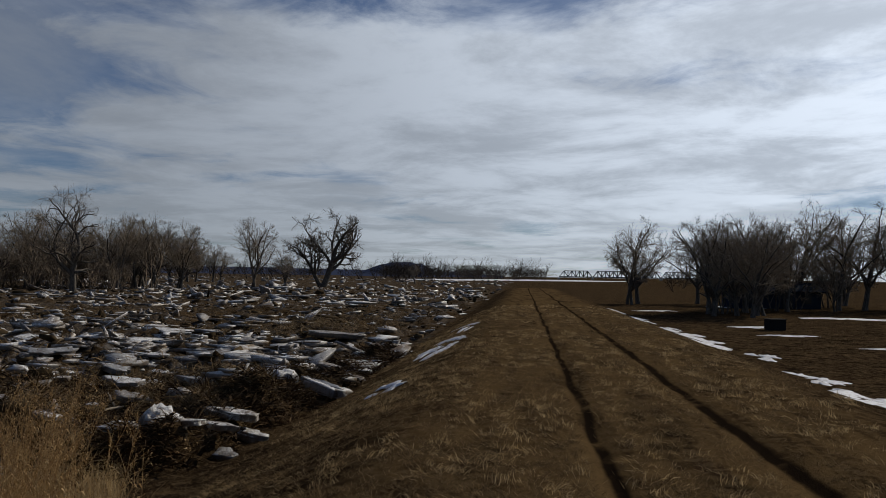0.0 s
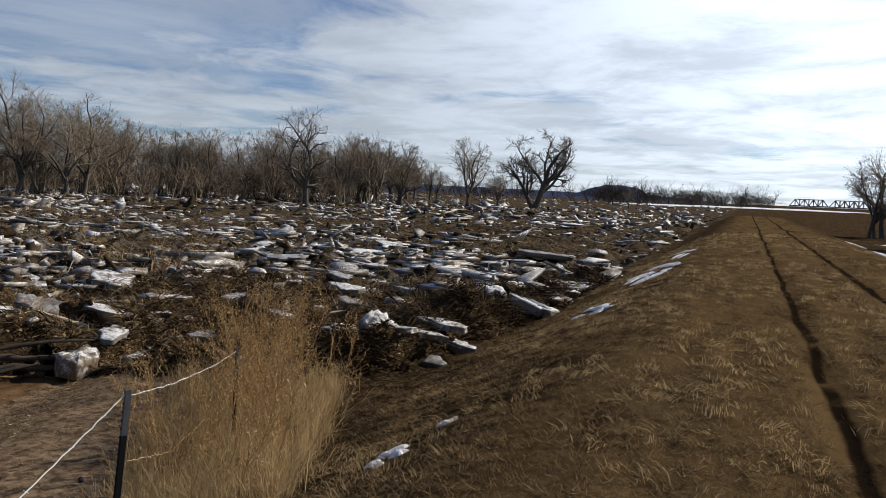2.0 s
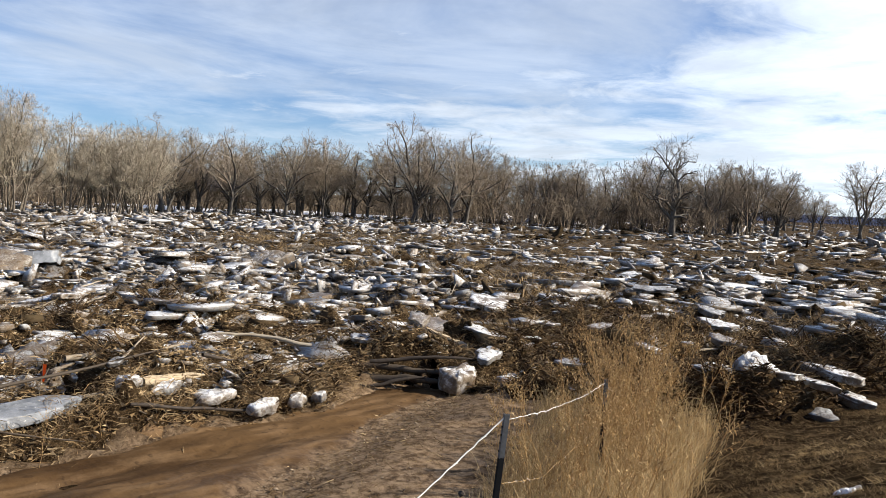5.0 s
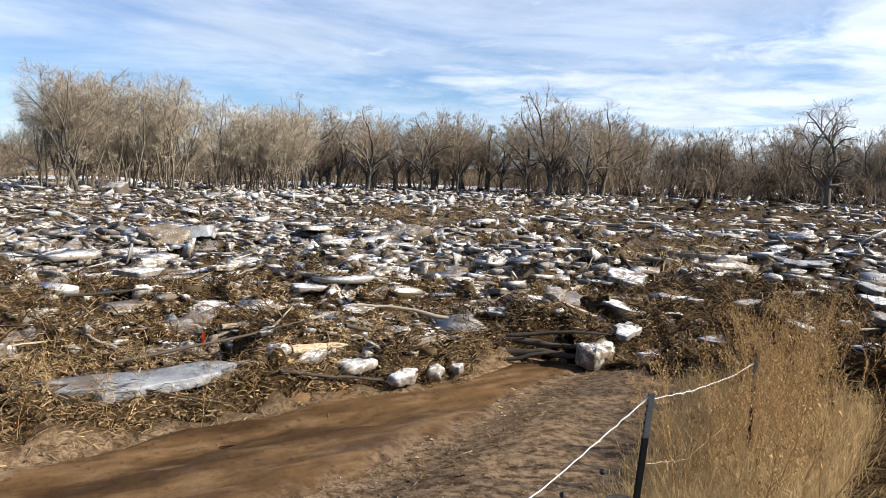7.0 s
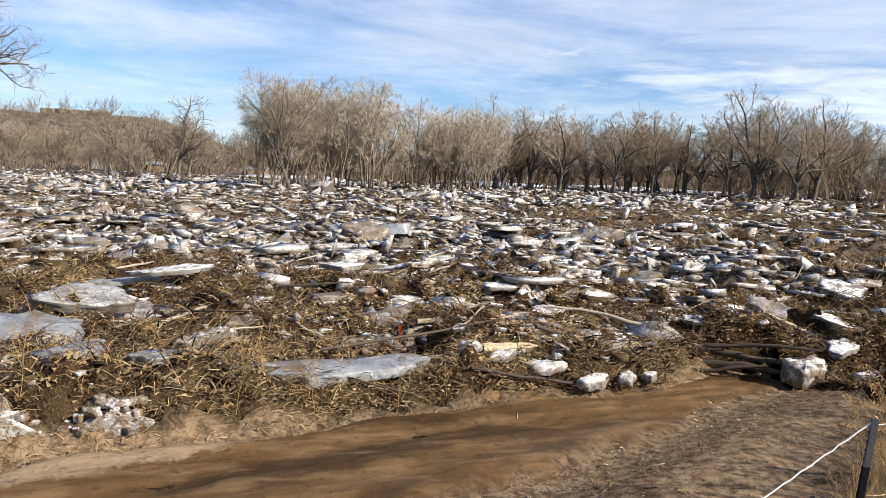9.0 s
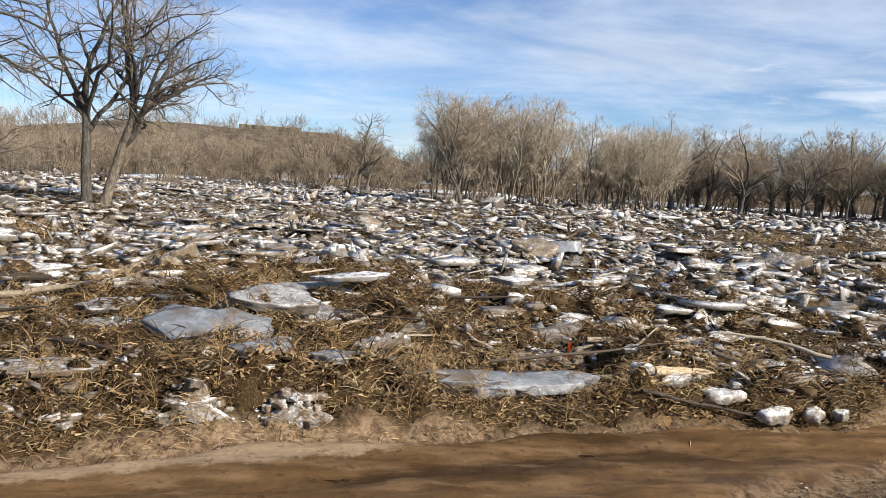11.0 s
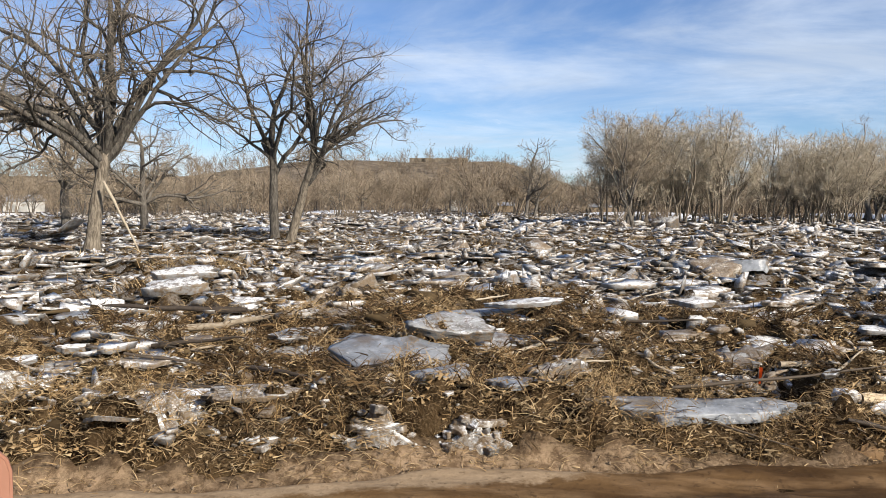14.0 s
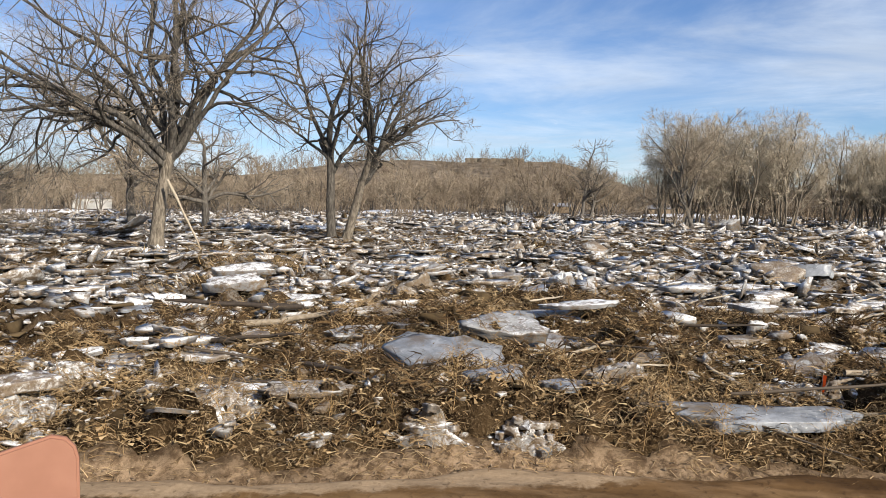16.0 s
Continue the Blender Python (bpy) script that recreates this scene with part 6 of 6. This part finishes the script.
# pale levee tufts, and wet near-black mats painting in shaded gaps at its foot
cy = 3.0 + 45 * rng.random(5200) ** 1.7
cx = rng.uniform(-4.2, 6.0, 5200)
keep = (in_field(cx, cy) < 0.3) & (rut_at(cx, cy) < 0.1) & ((cx > road_near(cy) + 1.2) | (cy > 9.5)) & (cx < 1.0 + 0.35 * cy) & (lattice(cx * 0.8, cy * 0.5, 91.0) + 0.35 * lattice(cx * 2.5, cy * 2.5, 92.0) > 0.7 + rng.normal(0, 0.1, 5200))
tussocks("levee_tufts", "pale golden tufts of dead grass on the levee", cx[keep], cy[keep], 22, 0.1, 0.006, 93, "tall", "grass", (0.35, 1.3), 0.05, 0.0)
cy = rng.uniform(10.5, 30, 1100)
cx = toe(cy) - 0.1 - np.abs(rng.normal(0, 0.9, 1100))
keep = free(cx, cy)
tussocks("flood_straw", "wet black straw painting in shaded gaps at the levee's foot", cx[keep], cy[keep], 20, 0.26, 0.03, 94, "wet_straw", "straw", (0.05, 0.7), 0.2, 0.14)
# the tall grass on the fence line
u = rng.uniform(0, 1, 900) ** 1.25
w = rng.normal(0.0, 1, 900).clip(-1.6, 1.4) * 0.34
tussocks("tall_grass", "tall pale dry grass along the fence", -3.7 - 3.2 * u + w * (1 + 0.8 * u), 4.75 + 6.2 * u + w * (1 + 0.6 * u), 26, 0.42, 0.0075, 70, "tall", "grass", (1.0, 1.55), 0.1, 0.0)


def weed(seed, height):
    """A dry branching weed: stem, side stalks, curled leaves and seed heads."""
    rng = np.random.default_rng(seed)
    s_pts, s_rd = grow(rng, np.zeros((1, 3)), np.array([[rng.normal(0, .2), rng.normal(0, .2), 1.0]]), np.array([height]), np.array([0.008]), 9, 0.09, 0.0, 0.5)
    b_pts, b_rd = grow(rng, *spawn(rng, s_pts, s_rd, 12, 0.3, 36, 0.4, 0.6), 5, 0.13, 0.07, 0.5)
    c_pts, c_rd = grow(rng, *spawn(rng, b_pts, np.maximum(b_rd, 0.003), 4, 0.3, 38, 0.42, 0.8), 3, 0.12, 0.03, 0.6)
    foot = tagged(new("weed"), "tall dry rusty weed with seed heads", "weed", "weeds along the fence")
    part("stem", skin("stem", [(s_pts, s_rd, 5), (b_pts, b_rd, 3), (c_pts, c_rd, 3)], "weed"), foot)
    l_at, l_way, _, _ = spawn(rng, b_pts, b_rd, 5, 0.1, 60, 0.3, 1.0)
    long = rng.uniform(0.03, 0.075, len(l_at))
    cross = unit(np.cross(l_way, rng.normal(0, 1, l_way.shape))) * (long * 0.22)[:, None]
    mid, end = l_at + l_way * (long * 0.5)[:, None], l_at + l_way * long[:, None] + np.column_stack([np.zeros((len(long), 2)), -long * 0.6])
    leaf = np.stack([l_at, mid - cross, end, mid + cross], 1).reshape(-1, 3)
    tagged(part("leaves", mesh_of("leaves", leaf, [np.arange(len(l_at))[:, None] * 4 + np.array([[0, 1, 2, 3]])], "weed"), foot, "curled brown leaves"), kind="stuff")
    ends = np.concatenate([b_pts[:, -1], c_pts[::4, -1]])
    v, q, base = [], [], 0
    for e in ends:
        r = rng.uniform(0.006, 0.017)
        v.append(e + np.array([[r, 0, 0], [0, r, 0], [-r, 0, 0], [0, -r, 0], [0, 0, r * 1.3], [0, 0, -r * 1.3]]) * rng.uniform(0.7, 1.2, (6, 3)))
        for a, b in ((0, 1), (1, 2), (2, 3), (3, 0)):
            q += [[base + a, base + b, base + 4], [base + b, base + a, base + 5]]
        base += 6
    tagged(part("seed_fluff", mesh_of("seed_fluff", np.concatenate(v), [np.array(q)], "weed"), foot, "rusty dry seed heads"), kind="stuff")
    return foot


weeds = [weed(80 + k, h) for k, h in enumerate((1.75, 1.6, 1.9, 1.45))]
rng = np.random.default_rng(82)
for k in range(88):
    u = rng.uniform(0.12, 1.0)
    x, y = -3.6 - 3.4 * u + rng.normal(0.05, 0.42), 4.75 + 6.4 * u + rng.normal(0, 0.4)
    spot_at = pose(x, y, lie(x, y) - 0.03, 0, 0, rng.uniform(0, 360)) @ Matrix.Diagonal((0.8, 0.8, rng.uniform(0.7, 0.98) * (1.0 + 0.12 * u), 1))
    if k < 4:
        weeds[k].matrix_basis = spot_at
    else:
        copy_thing(weeds[k % 4], spot_at)
for k, (x, y, h) in enumerate([(-10.0, 1.9, 0.62), (-9.9, 0.9, 0.45), (-9.7, 2.9, 0.5), (-9.3, -3.0, 0.5), (-9.0, -4.2, 0.55), (-9.5, -0.3, 0.4), (-8.6, -5.6, 0.5), (-10.2, 3.8, 0.42), (-9.9, -1.5, 0.6), (-9.7, -2.2, 0.5), (-10.6, 1.3, 0.55), (-10.7, 2.6, 0.5), (-9.6, -3.7, 0.42), (-10.9, -0.6, 0.4), (-10.4, 0.2, 0.5), (-9.2, -4.8, 0.45), (-10.3, -2.8, 0.4), (-8.9, -6.2, 0.4)]):
    tagged(copy_thing(weeds[k % 4], pose(x, y, lie(x, y) - 0.03, 0, 0, 70 * k) @ Matrix.Diagonal((h, h, h, 1))), "dry branching weed at the road's edge", group="weeds along the road")


# ---- logs and sticks ----
def log(a, b, radius, mat, label, seed, lift=0.1, name="log", bend=0.35):
    """A bent trunk between two places on the ground, with stubs."""
    rng = np.random.default_rng(seed)
    pa, pb = [np.array([p[0], p[1], (lie(p[0], p[1]) + lift if len(p) < 3 else p[2])]) for p in (a, b)]
    s = np.linspace(0, 1, 9)
    pts = pa + (pb - pa) * s[:, None] + np.vstack([np.zeros(3), np.cumsum(rng.normal(0, radius * bend, (7, 3)), axis=0) * np.sin(np.linspace(0.4, 2.74, 7))[:, None], np.zeros(3)])
    rad = radius * (1 - 0.5 * s) * rng.uniform(0.85, 1.15, 9)
    rad[0] *= 0.75
    rad[-1] *= 0.45
    stubs = grow(rng, *spawn(rng, pts[None], rad[None], 3, 0.3, 50, 0.1, 0.5), 4, 0.1, 0.05, 0.5)
    shift = pts[0].copy()
    groups = [((pts - shift)[None], rad[None], 8), (stubs[0] - shift, stubs[1], 5)]
    ob = new(name, skin(name, groups, mat))
    ob.matrix_basis = Matrix.Translation(shift)
    return tagged(ob, label, name, "driftwood in the jam")


log((-13.47, -0.18), (-14.45, 1.28), 0.035, "log", "pale barkless driftwood pole on straw", 1, 0.15, bend=0.9)
log((-13.1, 8.9), (-14.0, 7.2), 0.045, "log", "long pale driftwood pole on straw", 2, 0.25, bend=0.9)
log((-12.0, 3.9), (-12.6, 6.0), 0.05, "log", "thin pale driftwood pole", 3, 0.25)
log((-10.9, 4.6), (-11.1, 5.6), 0.09, "split_wood", "freshly split yellow log end", 4, 0.2, bend=0.05)
log((-11.5, 11.7), (-12.3, 11.0), 0.06, "split_wood", "freshly split yellow log", 5, 0.25, bend=0.05)
# Three added dark logs stand in for the shaded hollow under the straw.
log((-11.35, 8.3, 0.16), (-10.05, 9.75, 0.14), 0.09, "dark_log", "added black log filling in a shaded hollow", 19, bend=0.3)
log((-11.3, 8.6, 0.34), (-10.1, 9.9, 0.3), 0.075, "dark_log", "added black log filling in a shaded hollow", 20, bend=0.4)
log((-11.1, 8.0, 0.1), (-10.15, 9.4, 0.24), 0.05, "dark_log", "added black branch filling in a shaded hollow", 21, bend=0.5)
log((-10.95, 8.7, 0.46), (-9.85, 10.2, 0.54), 0.045, "dark_log", "broken dark log bridging a hollow at the road's end", 18, bend=0.25)
log((-11.3, 2.2), (-11.5, 5.2), 0.03, "dark_log", "wet dark log behind an ice slab", 6, 0.2)
log((-10.3, 4.2), (-10.15, 6.1), 0.035, "dark_log", "wet dark branch at the road's edge", 7, 0.1, bend=0.8)
log((-18.2, -6.4), (-18.0, -9.9), 0.09, "dark_log", "wet dark log among ice", 8, 0.2)
log((-17.0, -7.9), (-17.3, -4.6), 0.08, "log", "grey log among ice", 9, 0.1)
log((-11.4, -5.6), (-11.0, -4.2), 0.06, "dark_log", "wet dark branch in straw", 10, 0.2)
log((-12.4, -4.4), (-11.4, -2.9), 0.05, "dark_log", "forked dark branch in straw", 11, 0.25)
log((-41.5, -22.5, 4.2), (-41.0, -20.2), 0.09, "log", "bleached dead limb leaning against a tree", 12, 0.1, "dead_limb")
log((-43.5, -30.5), (-41.5, -25.0), 0.16, "dark_log", "fallen grey limb at a tree's foot", 13, 0.4)
log((-14.5, -7.0), (-14.0, -5.0), 0.05, "dark_log", "wet dark branch in straw", 14, 0.2)
log((-20.0, 24.0), (-23.0, 23.0), 0.1, "dark_log", "wet dark log across the jam", 15, 0.1)
log((-16.0, 14.0), (-18.0, 12.5), 0.07, "dark_log", "wet dark log across the jam", 17, 0.1)
rng = np.random.default_rng(90)
for k in range(120):
    x, y = rng.uniform(-24, -8), rng.uniform(-9, 24)
    if float(in_field(np.array([x]), np.array([y]))[0]) < 0.9:
        continue
    a, long = rng.uniform(0.6, 2.4), rng.uniform(0.5, 1.8)
    log((x, y), (x + math.cos(a) * long, y + math.sin(a) * long), rng.uniform(0.014, 0.035), "dark_log" if rng.random() < 0.55 else "log", "broken stick in flood straw", 100 + k, rng.uniform(0.05, 0.25), "stick")


# ---- fence ----
def t_post(x, y, top, label, lean):
    """A steel T-post: flange, web, studs, a grey tip."""
    foot = tagged(new("fence_post"), label, "fence post", "posts of the wire fence")
    z = lie(x, y)
    long, tip = top - z, 0.3
    over = Vector((0.56, 0.83, 0)) * math.tan(radians(lean)) * long
    foot.matrix_basis = Matrix.Translation((x - over.x, y - over.y, z)) @ Matrix.Rotation(radians(lean), 4, Vector((-0.83, 0.56, 0))) @ pose(0, 0, 0, 0, 0, -35)
    for name, low, high, mat, tag in (("shaft", -0.2, long - tip, "post_paint", "black painted shaft"), ("tip", long - tip, long, "post_tip", "bare grey tip")):
        bm = box_bm((0.042, 0.007, high - low), (0, 0, (low + high) / 2), 0.0015)
        box_bm((0.007, 0.034, high - low), (0, 0.0205, (low + high) / 2), 0.0015, bm)
        part(name, bm_mesh(name, bm, mat), foot, tag)
    for k in range(int((long - 0.1) / 0.055)):
        part("stud", stud_data, foot).matrix_basis = Matrix.Translation((0, -0.006, 0.1 + 0.055 * k))
    return foot


stud_data = bm_mesh("stud", box_bm((0.014, 0.008, 0.012), (0, 0, 0), 0.002), "post_paint")
t_post(-3.47, 3.99, 1.93, "black steel fence post with a grey tip", 5)
t_post(-5.36, 7.85, 1.32, "thin black steel fence post in tall weeds", 1.5)


def wire(places, label, radius=0.0045, mat="wire"):
    """A slack strand with a twist and barbs."""
    places = np.array(places, float)
    s = np.linspace(0, len(places) - 1, 60)
    i = np.clip(s.astype(int), 0, len(places) - 2)
    w = (s - i)[:, None]
    pts = places[i] * (1 - w) + places[i + 1] * w
    for _ in range(6):
        pts[1:-1] = (pts[:-2] + 2 * pts[1:-1] + pts[2:]) / 4
    pts += 0.0028 * np.column_stack([np.sin(s * 20), np.cos(s * 17), np.sin(s * 23)])
    foot = tagged(new("fence_wire"), label, "wire", "strands of the wire fence")
    foot.location = pts[0]
    part("strand", skin("strand", [((pts - pts[0])[None], np.full((1, 60), radius), 6)], mat), foot)
    rng = np.random.default_rng(5)
    at = (pts - pts[0])[4:-2:5]
    way = unit(rng.normal(0, 1, at.shape))
    barb = skin("barb", [(np.array([[[-0.018, 0, 0], [0, 0, 0.003], [0.018, 0, 0]]]), np.full((1, 3), 0.0022), 4)], "wire")
    for spot_at, turn in zip(at, way):
        part("barb", barb, foot).matrix_basis = Matrix.Translation(spot_at) @ Vector((1, 0, 0)).rotation_difference(Vector(turn)).to_matrix().to_4x4()


wire([(-3.47, 3.99, 1.9), (-3.55, 3.67, 1.66), (-3.59, 3.15, 1.36), (-3.59, 2.65, 1.23), (-3.54, 2.13, 1.21), (-3.47, 1.64, 1.2), (-3.42, 1.2, 1.1), (-3.38, 0.85, lie(-3.38, 0.85))], "slack barbed wire trailing down from a post", 0.0048)
wire([(-3.47, 3.99, 1.88), (-4.1, 5.2, 1.62), (-4.8, 6.7, 1.4), (-5.36, 7.85, 1.28)], "slack barbed wire between two posts", 0.002)
wire([(-3.47, 3.99, 1.45), (-4.2, 5.3, 1.0), (-5.36, 7.85, 0.8)], "rusty lower strand between two posts", 0.003, "weed")


def cut_post(x, y, top, radius):
    """A sawn-off round wooden post: a weathered shaft and a pale end."""
    foot = tagged(new("wooden_post"), "sawn-off dark wooden post with a grey top", "fence post")
    z = lie(x, y)
    foot.matrix_basis = pose(x, y, z, 2, -3, 20)
    rng = np.random.default_rng(17)
    a = np.arange(24) * 2 * np.pi / 24
    worn = 1 + 0.03 * np.sin(a * 5) + rng.normal(0, 0.012, 24)
    heights = np.array([-0.2, 0.1, (top - z) * 0.5, top - z - 0.012, top - z])
    grow_in = np.array([1.05, 1.02, 1.0, 1.0, 0.95])
    v = np.concatenate([np.column_stack([np.cos(a) * radius * worn * g, np.sin(a) * radius * worn * g, np.full(24, h)]) for h, g in zip(heights, grow_in)])
    i, j = np.arange(24), (np.arange(24) + 1) % 24
    part("shaft", mesh_of("shaft", v, [np.vstack([np.column_stack([k * 24 + i, k * 24 + j, (k + 1) * 24 + j, (k + 1) * 24 + i]) for k in range(4)])], "dark_log", True), foot, "dark weathered shaft")
    cap = np.concatenate([v[-24:] + np.array([0, 0, 0.001]), v[-24:] * np.array([0.5, 0.5, 1]) + np.array([0, 0, 0.004]), [[0, 0, top - z + 0.003]]])
    part("sawn_end", mesh_of("sawn_end", cap, [np.column_stack([i, j, 24 + j, 24 + i]), np.column_stack([24 + i, 24 + j, np.full(24, 48)])], "grey_bark"), foot, "grey sawn end")


cut_post(-3.37, 3.71, 1.3, 0.1)


def seed_stalk(x, y, tall, seed):
    """A dead flower stalk with one dark drooping head."""
    rng = np.random.default_rng(seed)
    foot = tagged(new("dead_flower"), "dead flower stalk with a dark round head", "weed", "weeds along the fence")
    foot.matrix_basis = Matrix.Translation((x, y, lie(x, y) - 0.02))
    pts, rad = grow(rng, np.zeros((1, 3)), np.array([[0.05, -0.05, 1.0]]), np.array([tall]), np.array([0.005]), 8, 0.08, 0.0, 0.5)
    part("stem", skin("stem", [(pts, rad, 5)], "weed"), foot)
    bm = bmesh.new()
    bmesh.ops.create_icosphere(bm, subdivisions=2, radius=1.0, matrix=Matrix.Translation(pts[0, -1]) @ pose(0, 0, 0, 50, 20, 0) @ Matrix.Diagonal((0.024, 0.024, 0.014, 1)))
    for vert in bm.verts:
        vert.co += Vector(rng.normal(0, 0.0018, 3))
    part("flower_head", bm_mesh("flower_head", bm, "dark_log"), foot, "dark dried flower head")


for k, (x, y, tall) in enumerate(((-4.0, 3.95, 0.75), (-4.35, 3.55, 0.6), (-3.85, 3.7, 0.45), (-4.2, 3.3, 0.4), (-4.1, 4.3, 0.8))):
    seed_stalk(x, y, tall, 300 + k)

# ---- the painted board near the path's end ----
def painted_board():
    foot = tagged(new("painted_board"), "salmon painted wooden board with a rounded top corner", "board")
    x, y, top = -1.73, -1.23, 2.69
    z = lie(x, y)
    foot.matrix_basis = pose(x, y, z, 0, 0, 120)
    h = top - z
    wide, thick = 0.62, 0.022
    bm = bmesh.new()
    outline = [(-wide, -0.15), (0, -0.15), (0, h - 0.06), (-0.008, h - 0.03), (-0.028, h - 0.008), (-0.06, h)]
    outline += [(-wide, h - 0.16)]
    front = [bm.verts.new((px, -thick / 2, pz)) for px, pz in outline]
    back_side = [bm.verts.new((px, thick / 2, pz)) for px, pz in outline]
    bm.faces.new(front)
    bm.faces.new(back_side[::-1])
    for k in range(len(outline)):
        j = (k + 1) % len(outline)
        bm.faces.new((front[j], front[k], back_side[k], back_side[j]))
    bmesh.ops.recalc_face_normals(bm, faces=bm.faces)
    bmesh.ops.bevel(bm, geom=[e for e in bm.edges if abs(e.verts[0].co.y - e.verts[1].co.y) < 0.001], offset=0.006, segments=2, affect="EDGES")
    part("panel", bm_mesh("panel", bm, "board"), foot)


painted_board()

# ---- small marker ----
marker = tagged(new("survey_flag"), "small orange plastic marker on a stick", "flag")
marker.matrix_basis = pose(-11.8, 3.5, lie(-11.8, 3.5), 0, 8, 20)
part("stick", skin("stick", [(np.array([[[0, 0, -0.1], [0.01, 0, 0.2], [0, 0.01, 0.5]]]), np.full((1, 3), 0.006), 5)], "log"), marker)
ribbon = bmesh.new()
rows = [[ribbon.verts.new((0.01 + s, 0.03 * math.sin(3 * z + s * 9), 0.48 - z)) for s in (0, 0.03, 0.06 - 0.1 * z)] for z in (0, 0.08, 0.16, 0.26)]
for r0, r1 in zip(rows, rows[1:]):
    for k in range(2):
        ribbon.faces.new((r0[k], r0[k + 1], r1[k + 1], r1[k]))
bmesh.ops.solidify(ribbon, geom=ribbon.faces[:], thickness=0.004)
part("ribbon", bm_mesh("ribbon", ribbon, "orange"), marker, "orange plastic ribbon")


# ---- far bridge and buildings ----
def bridge():
    """A steel truss bridge on piers, seen far up the river."""
    foot = tagged(new("truss_bridge"), "dark steel truss bridge on concrete piers", "bridge")
    foot.matrix_basis = pose(52, 1000, 0, 0, 0, 0)
    span, high, deck = 42.0, 7.5, 3.6
    for k in range(6):
        bm = bmesh.new()
        for side in (-3, 3):
            box_bm((span - 1, 0.8, 1.1), (k * span + span / 2, side, deck), 0, bm)
            box_bm((span - 13, 0.8, 0.8), (k * span + span / 2, side, deck + high), 0, bm)
            for j in range(7):
                box_bm((0.6, 0.6, high), (k * span + 6.5 + j * (span - 13) / 6, side, deck + high / 2), 0, bm)
            for j in range(8):
                x0 = k * span + 0.5 + (0 if j == 0 else 6 + (j - 1) * (span - 13) / 6)
                x1 = k * span + 6.5 + (0 if j == 0 else j * (span - 13) / 6) if j < 7 else (k + 1) * span - 0.5
                z0, z1 = (deck, deck + high) if j % 2 == 0 else (deck + high, deck)
                c = Vector(((x0 + x1) / 2, side, (z0 + z1) / 2))
                long, a = math.hypot(x1 - x0, z1 - z0), math.atan2(z1 - z0, x1 - x0)
                bmesh.ops.create_cube(bm, size=1, matrix=Matrix.Translation(c) @ Matrix.Rotation(-a, 4, "Y") @ Matrix.Diagonal((long, 0.5, 0.6, 1)))
        box_bm((span - 0.4, 6.4, 0.6), (k * span + span / 2, 0, deck - 0.4), 0, bm)
        part("span", bm_mesh("span", bm, "steel"), foot)
    for k in range(7):
        bm = box_bm((2.4, 8, deck), (k * span, 0, deck / 2 - 0.9), 0.2)
        part("pier", bm_mesh("pier", bm, "concrete"), foot, "concrete pier")


bridge()


def shed(x, y, turn, size, wall, label, roof_mat="roofing", name="shed"):
    """A gabled building: walls, roof, door and windows."""
    long, wide, high = size
    foot = tagged(new(name), label, "building")
    foot.matrix_basis = pose(x, y, lie(x, y) - 0.1, 0, 0, turn)
    bm = bmesh.new()
    ends = []
    for px in (-long / 2, long / 2):
        ends.append([bm.verts.new((px, py, pz)) for py, pz in ((-wide / 2, 0), (wide / 2, 0), (wide / 2, high), (0, high + wide * 0.22), (-wide / 2, high))])
    bm.faces.new(ends[0])
    bm.faces.new(ends[1][::-1])
    for k in range(5):
        j = (k + 1) % 5
        bm.faces.new((ends[0][j], ends[0][k], ends[1][k], ends[1][j]))
    bmesh.ops.recalc_face_normals(bm, faces=bm.faces)
    part("wall", bm_mesh("wall", bm, wall), foot)
    bm = bmesh.new()
    for side in (-1, 1):
        a = math.atan2(wide * 0.22, wide / 2)
        bmesh.ops.create_cube(bm, size=1, matrix=Matrix.Translation((0, side * wide / 4 * 1.04, high + wide * 0.11 + 0.1)) @ Matrix.Rotation(-side * a, 4, "X") @ Matrix.Diagonal((long + 0.8, wide / 2 / math.cos(a) + 0.5, 0.14, 1)))
    part("roof", bm_mesh("roof", bm, roof_mat), foot)
    part("door", bm_mesh("door", box_bm((1.1, 0.08, 2.1), (long * 0.1, -wide / 2 - 0.03, 1.1), 0.01), "dark_glass"), foot)
    for px in (-long * 0.3, long * 0.32):
        part("window", bm_mesh("window", box_bm((1.2, 0.08, 1.0), (px, -wide / 2 - 0.03, high * 0.6), 0.01), "dark_glass"), foot)
    return foot


shed(27.5, 88, 12, (9.5, 3.4, 1.9), "blue_metal", "dark blue metal shed in the bare grove", "blue_metal")
shed(-232, -16, -84, (5, 5, 3.2), "white_wall", "pale gabled house behind the brush", name="house")
shed(-210, -2, -80, (4, 3, 1.8), "tan_wall", "low tan shed behind the brush")
shed(-205, 22, -70, (6, 3, 1.5), "tan_wall", "long low tan building behind the trees")
shed(-180, -118, -50, (9, 6, 2.6), "white_wall", "white house beyond the clearing", name="house")
crate = tagged(new("feed_box"), "dark wooden box on dead pasture", "box")
crate.matrix_basis = pose(15.8, 49.4, lie(15.8, 49.4), 0, 0, 12)
part("body", bm_mesh("body", box_bm((1.0, 0.8, 0.62), (0, 0, 0.3), 0.03), "post_paint"), crate)
part("lid", bm_mesh("lid", box_bm((1.08, 0.88, 0.06), (0, 0, 0.64), 0.015), "post_paint"), crate)
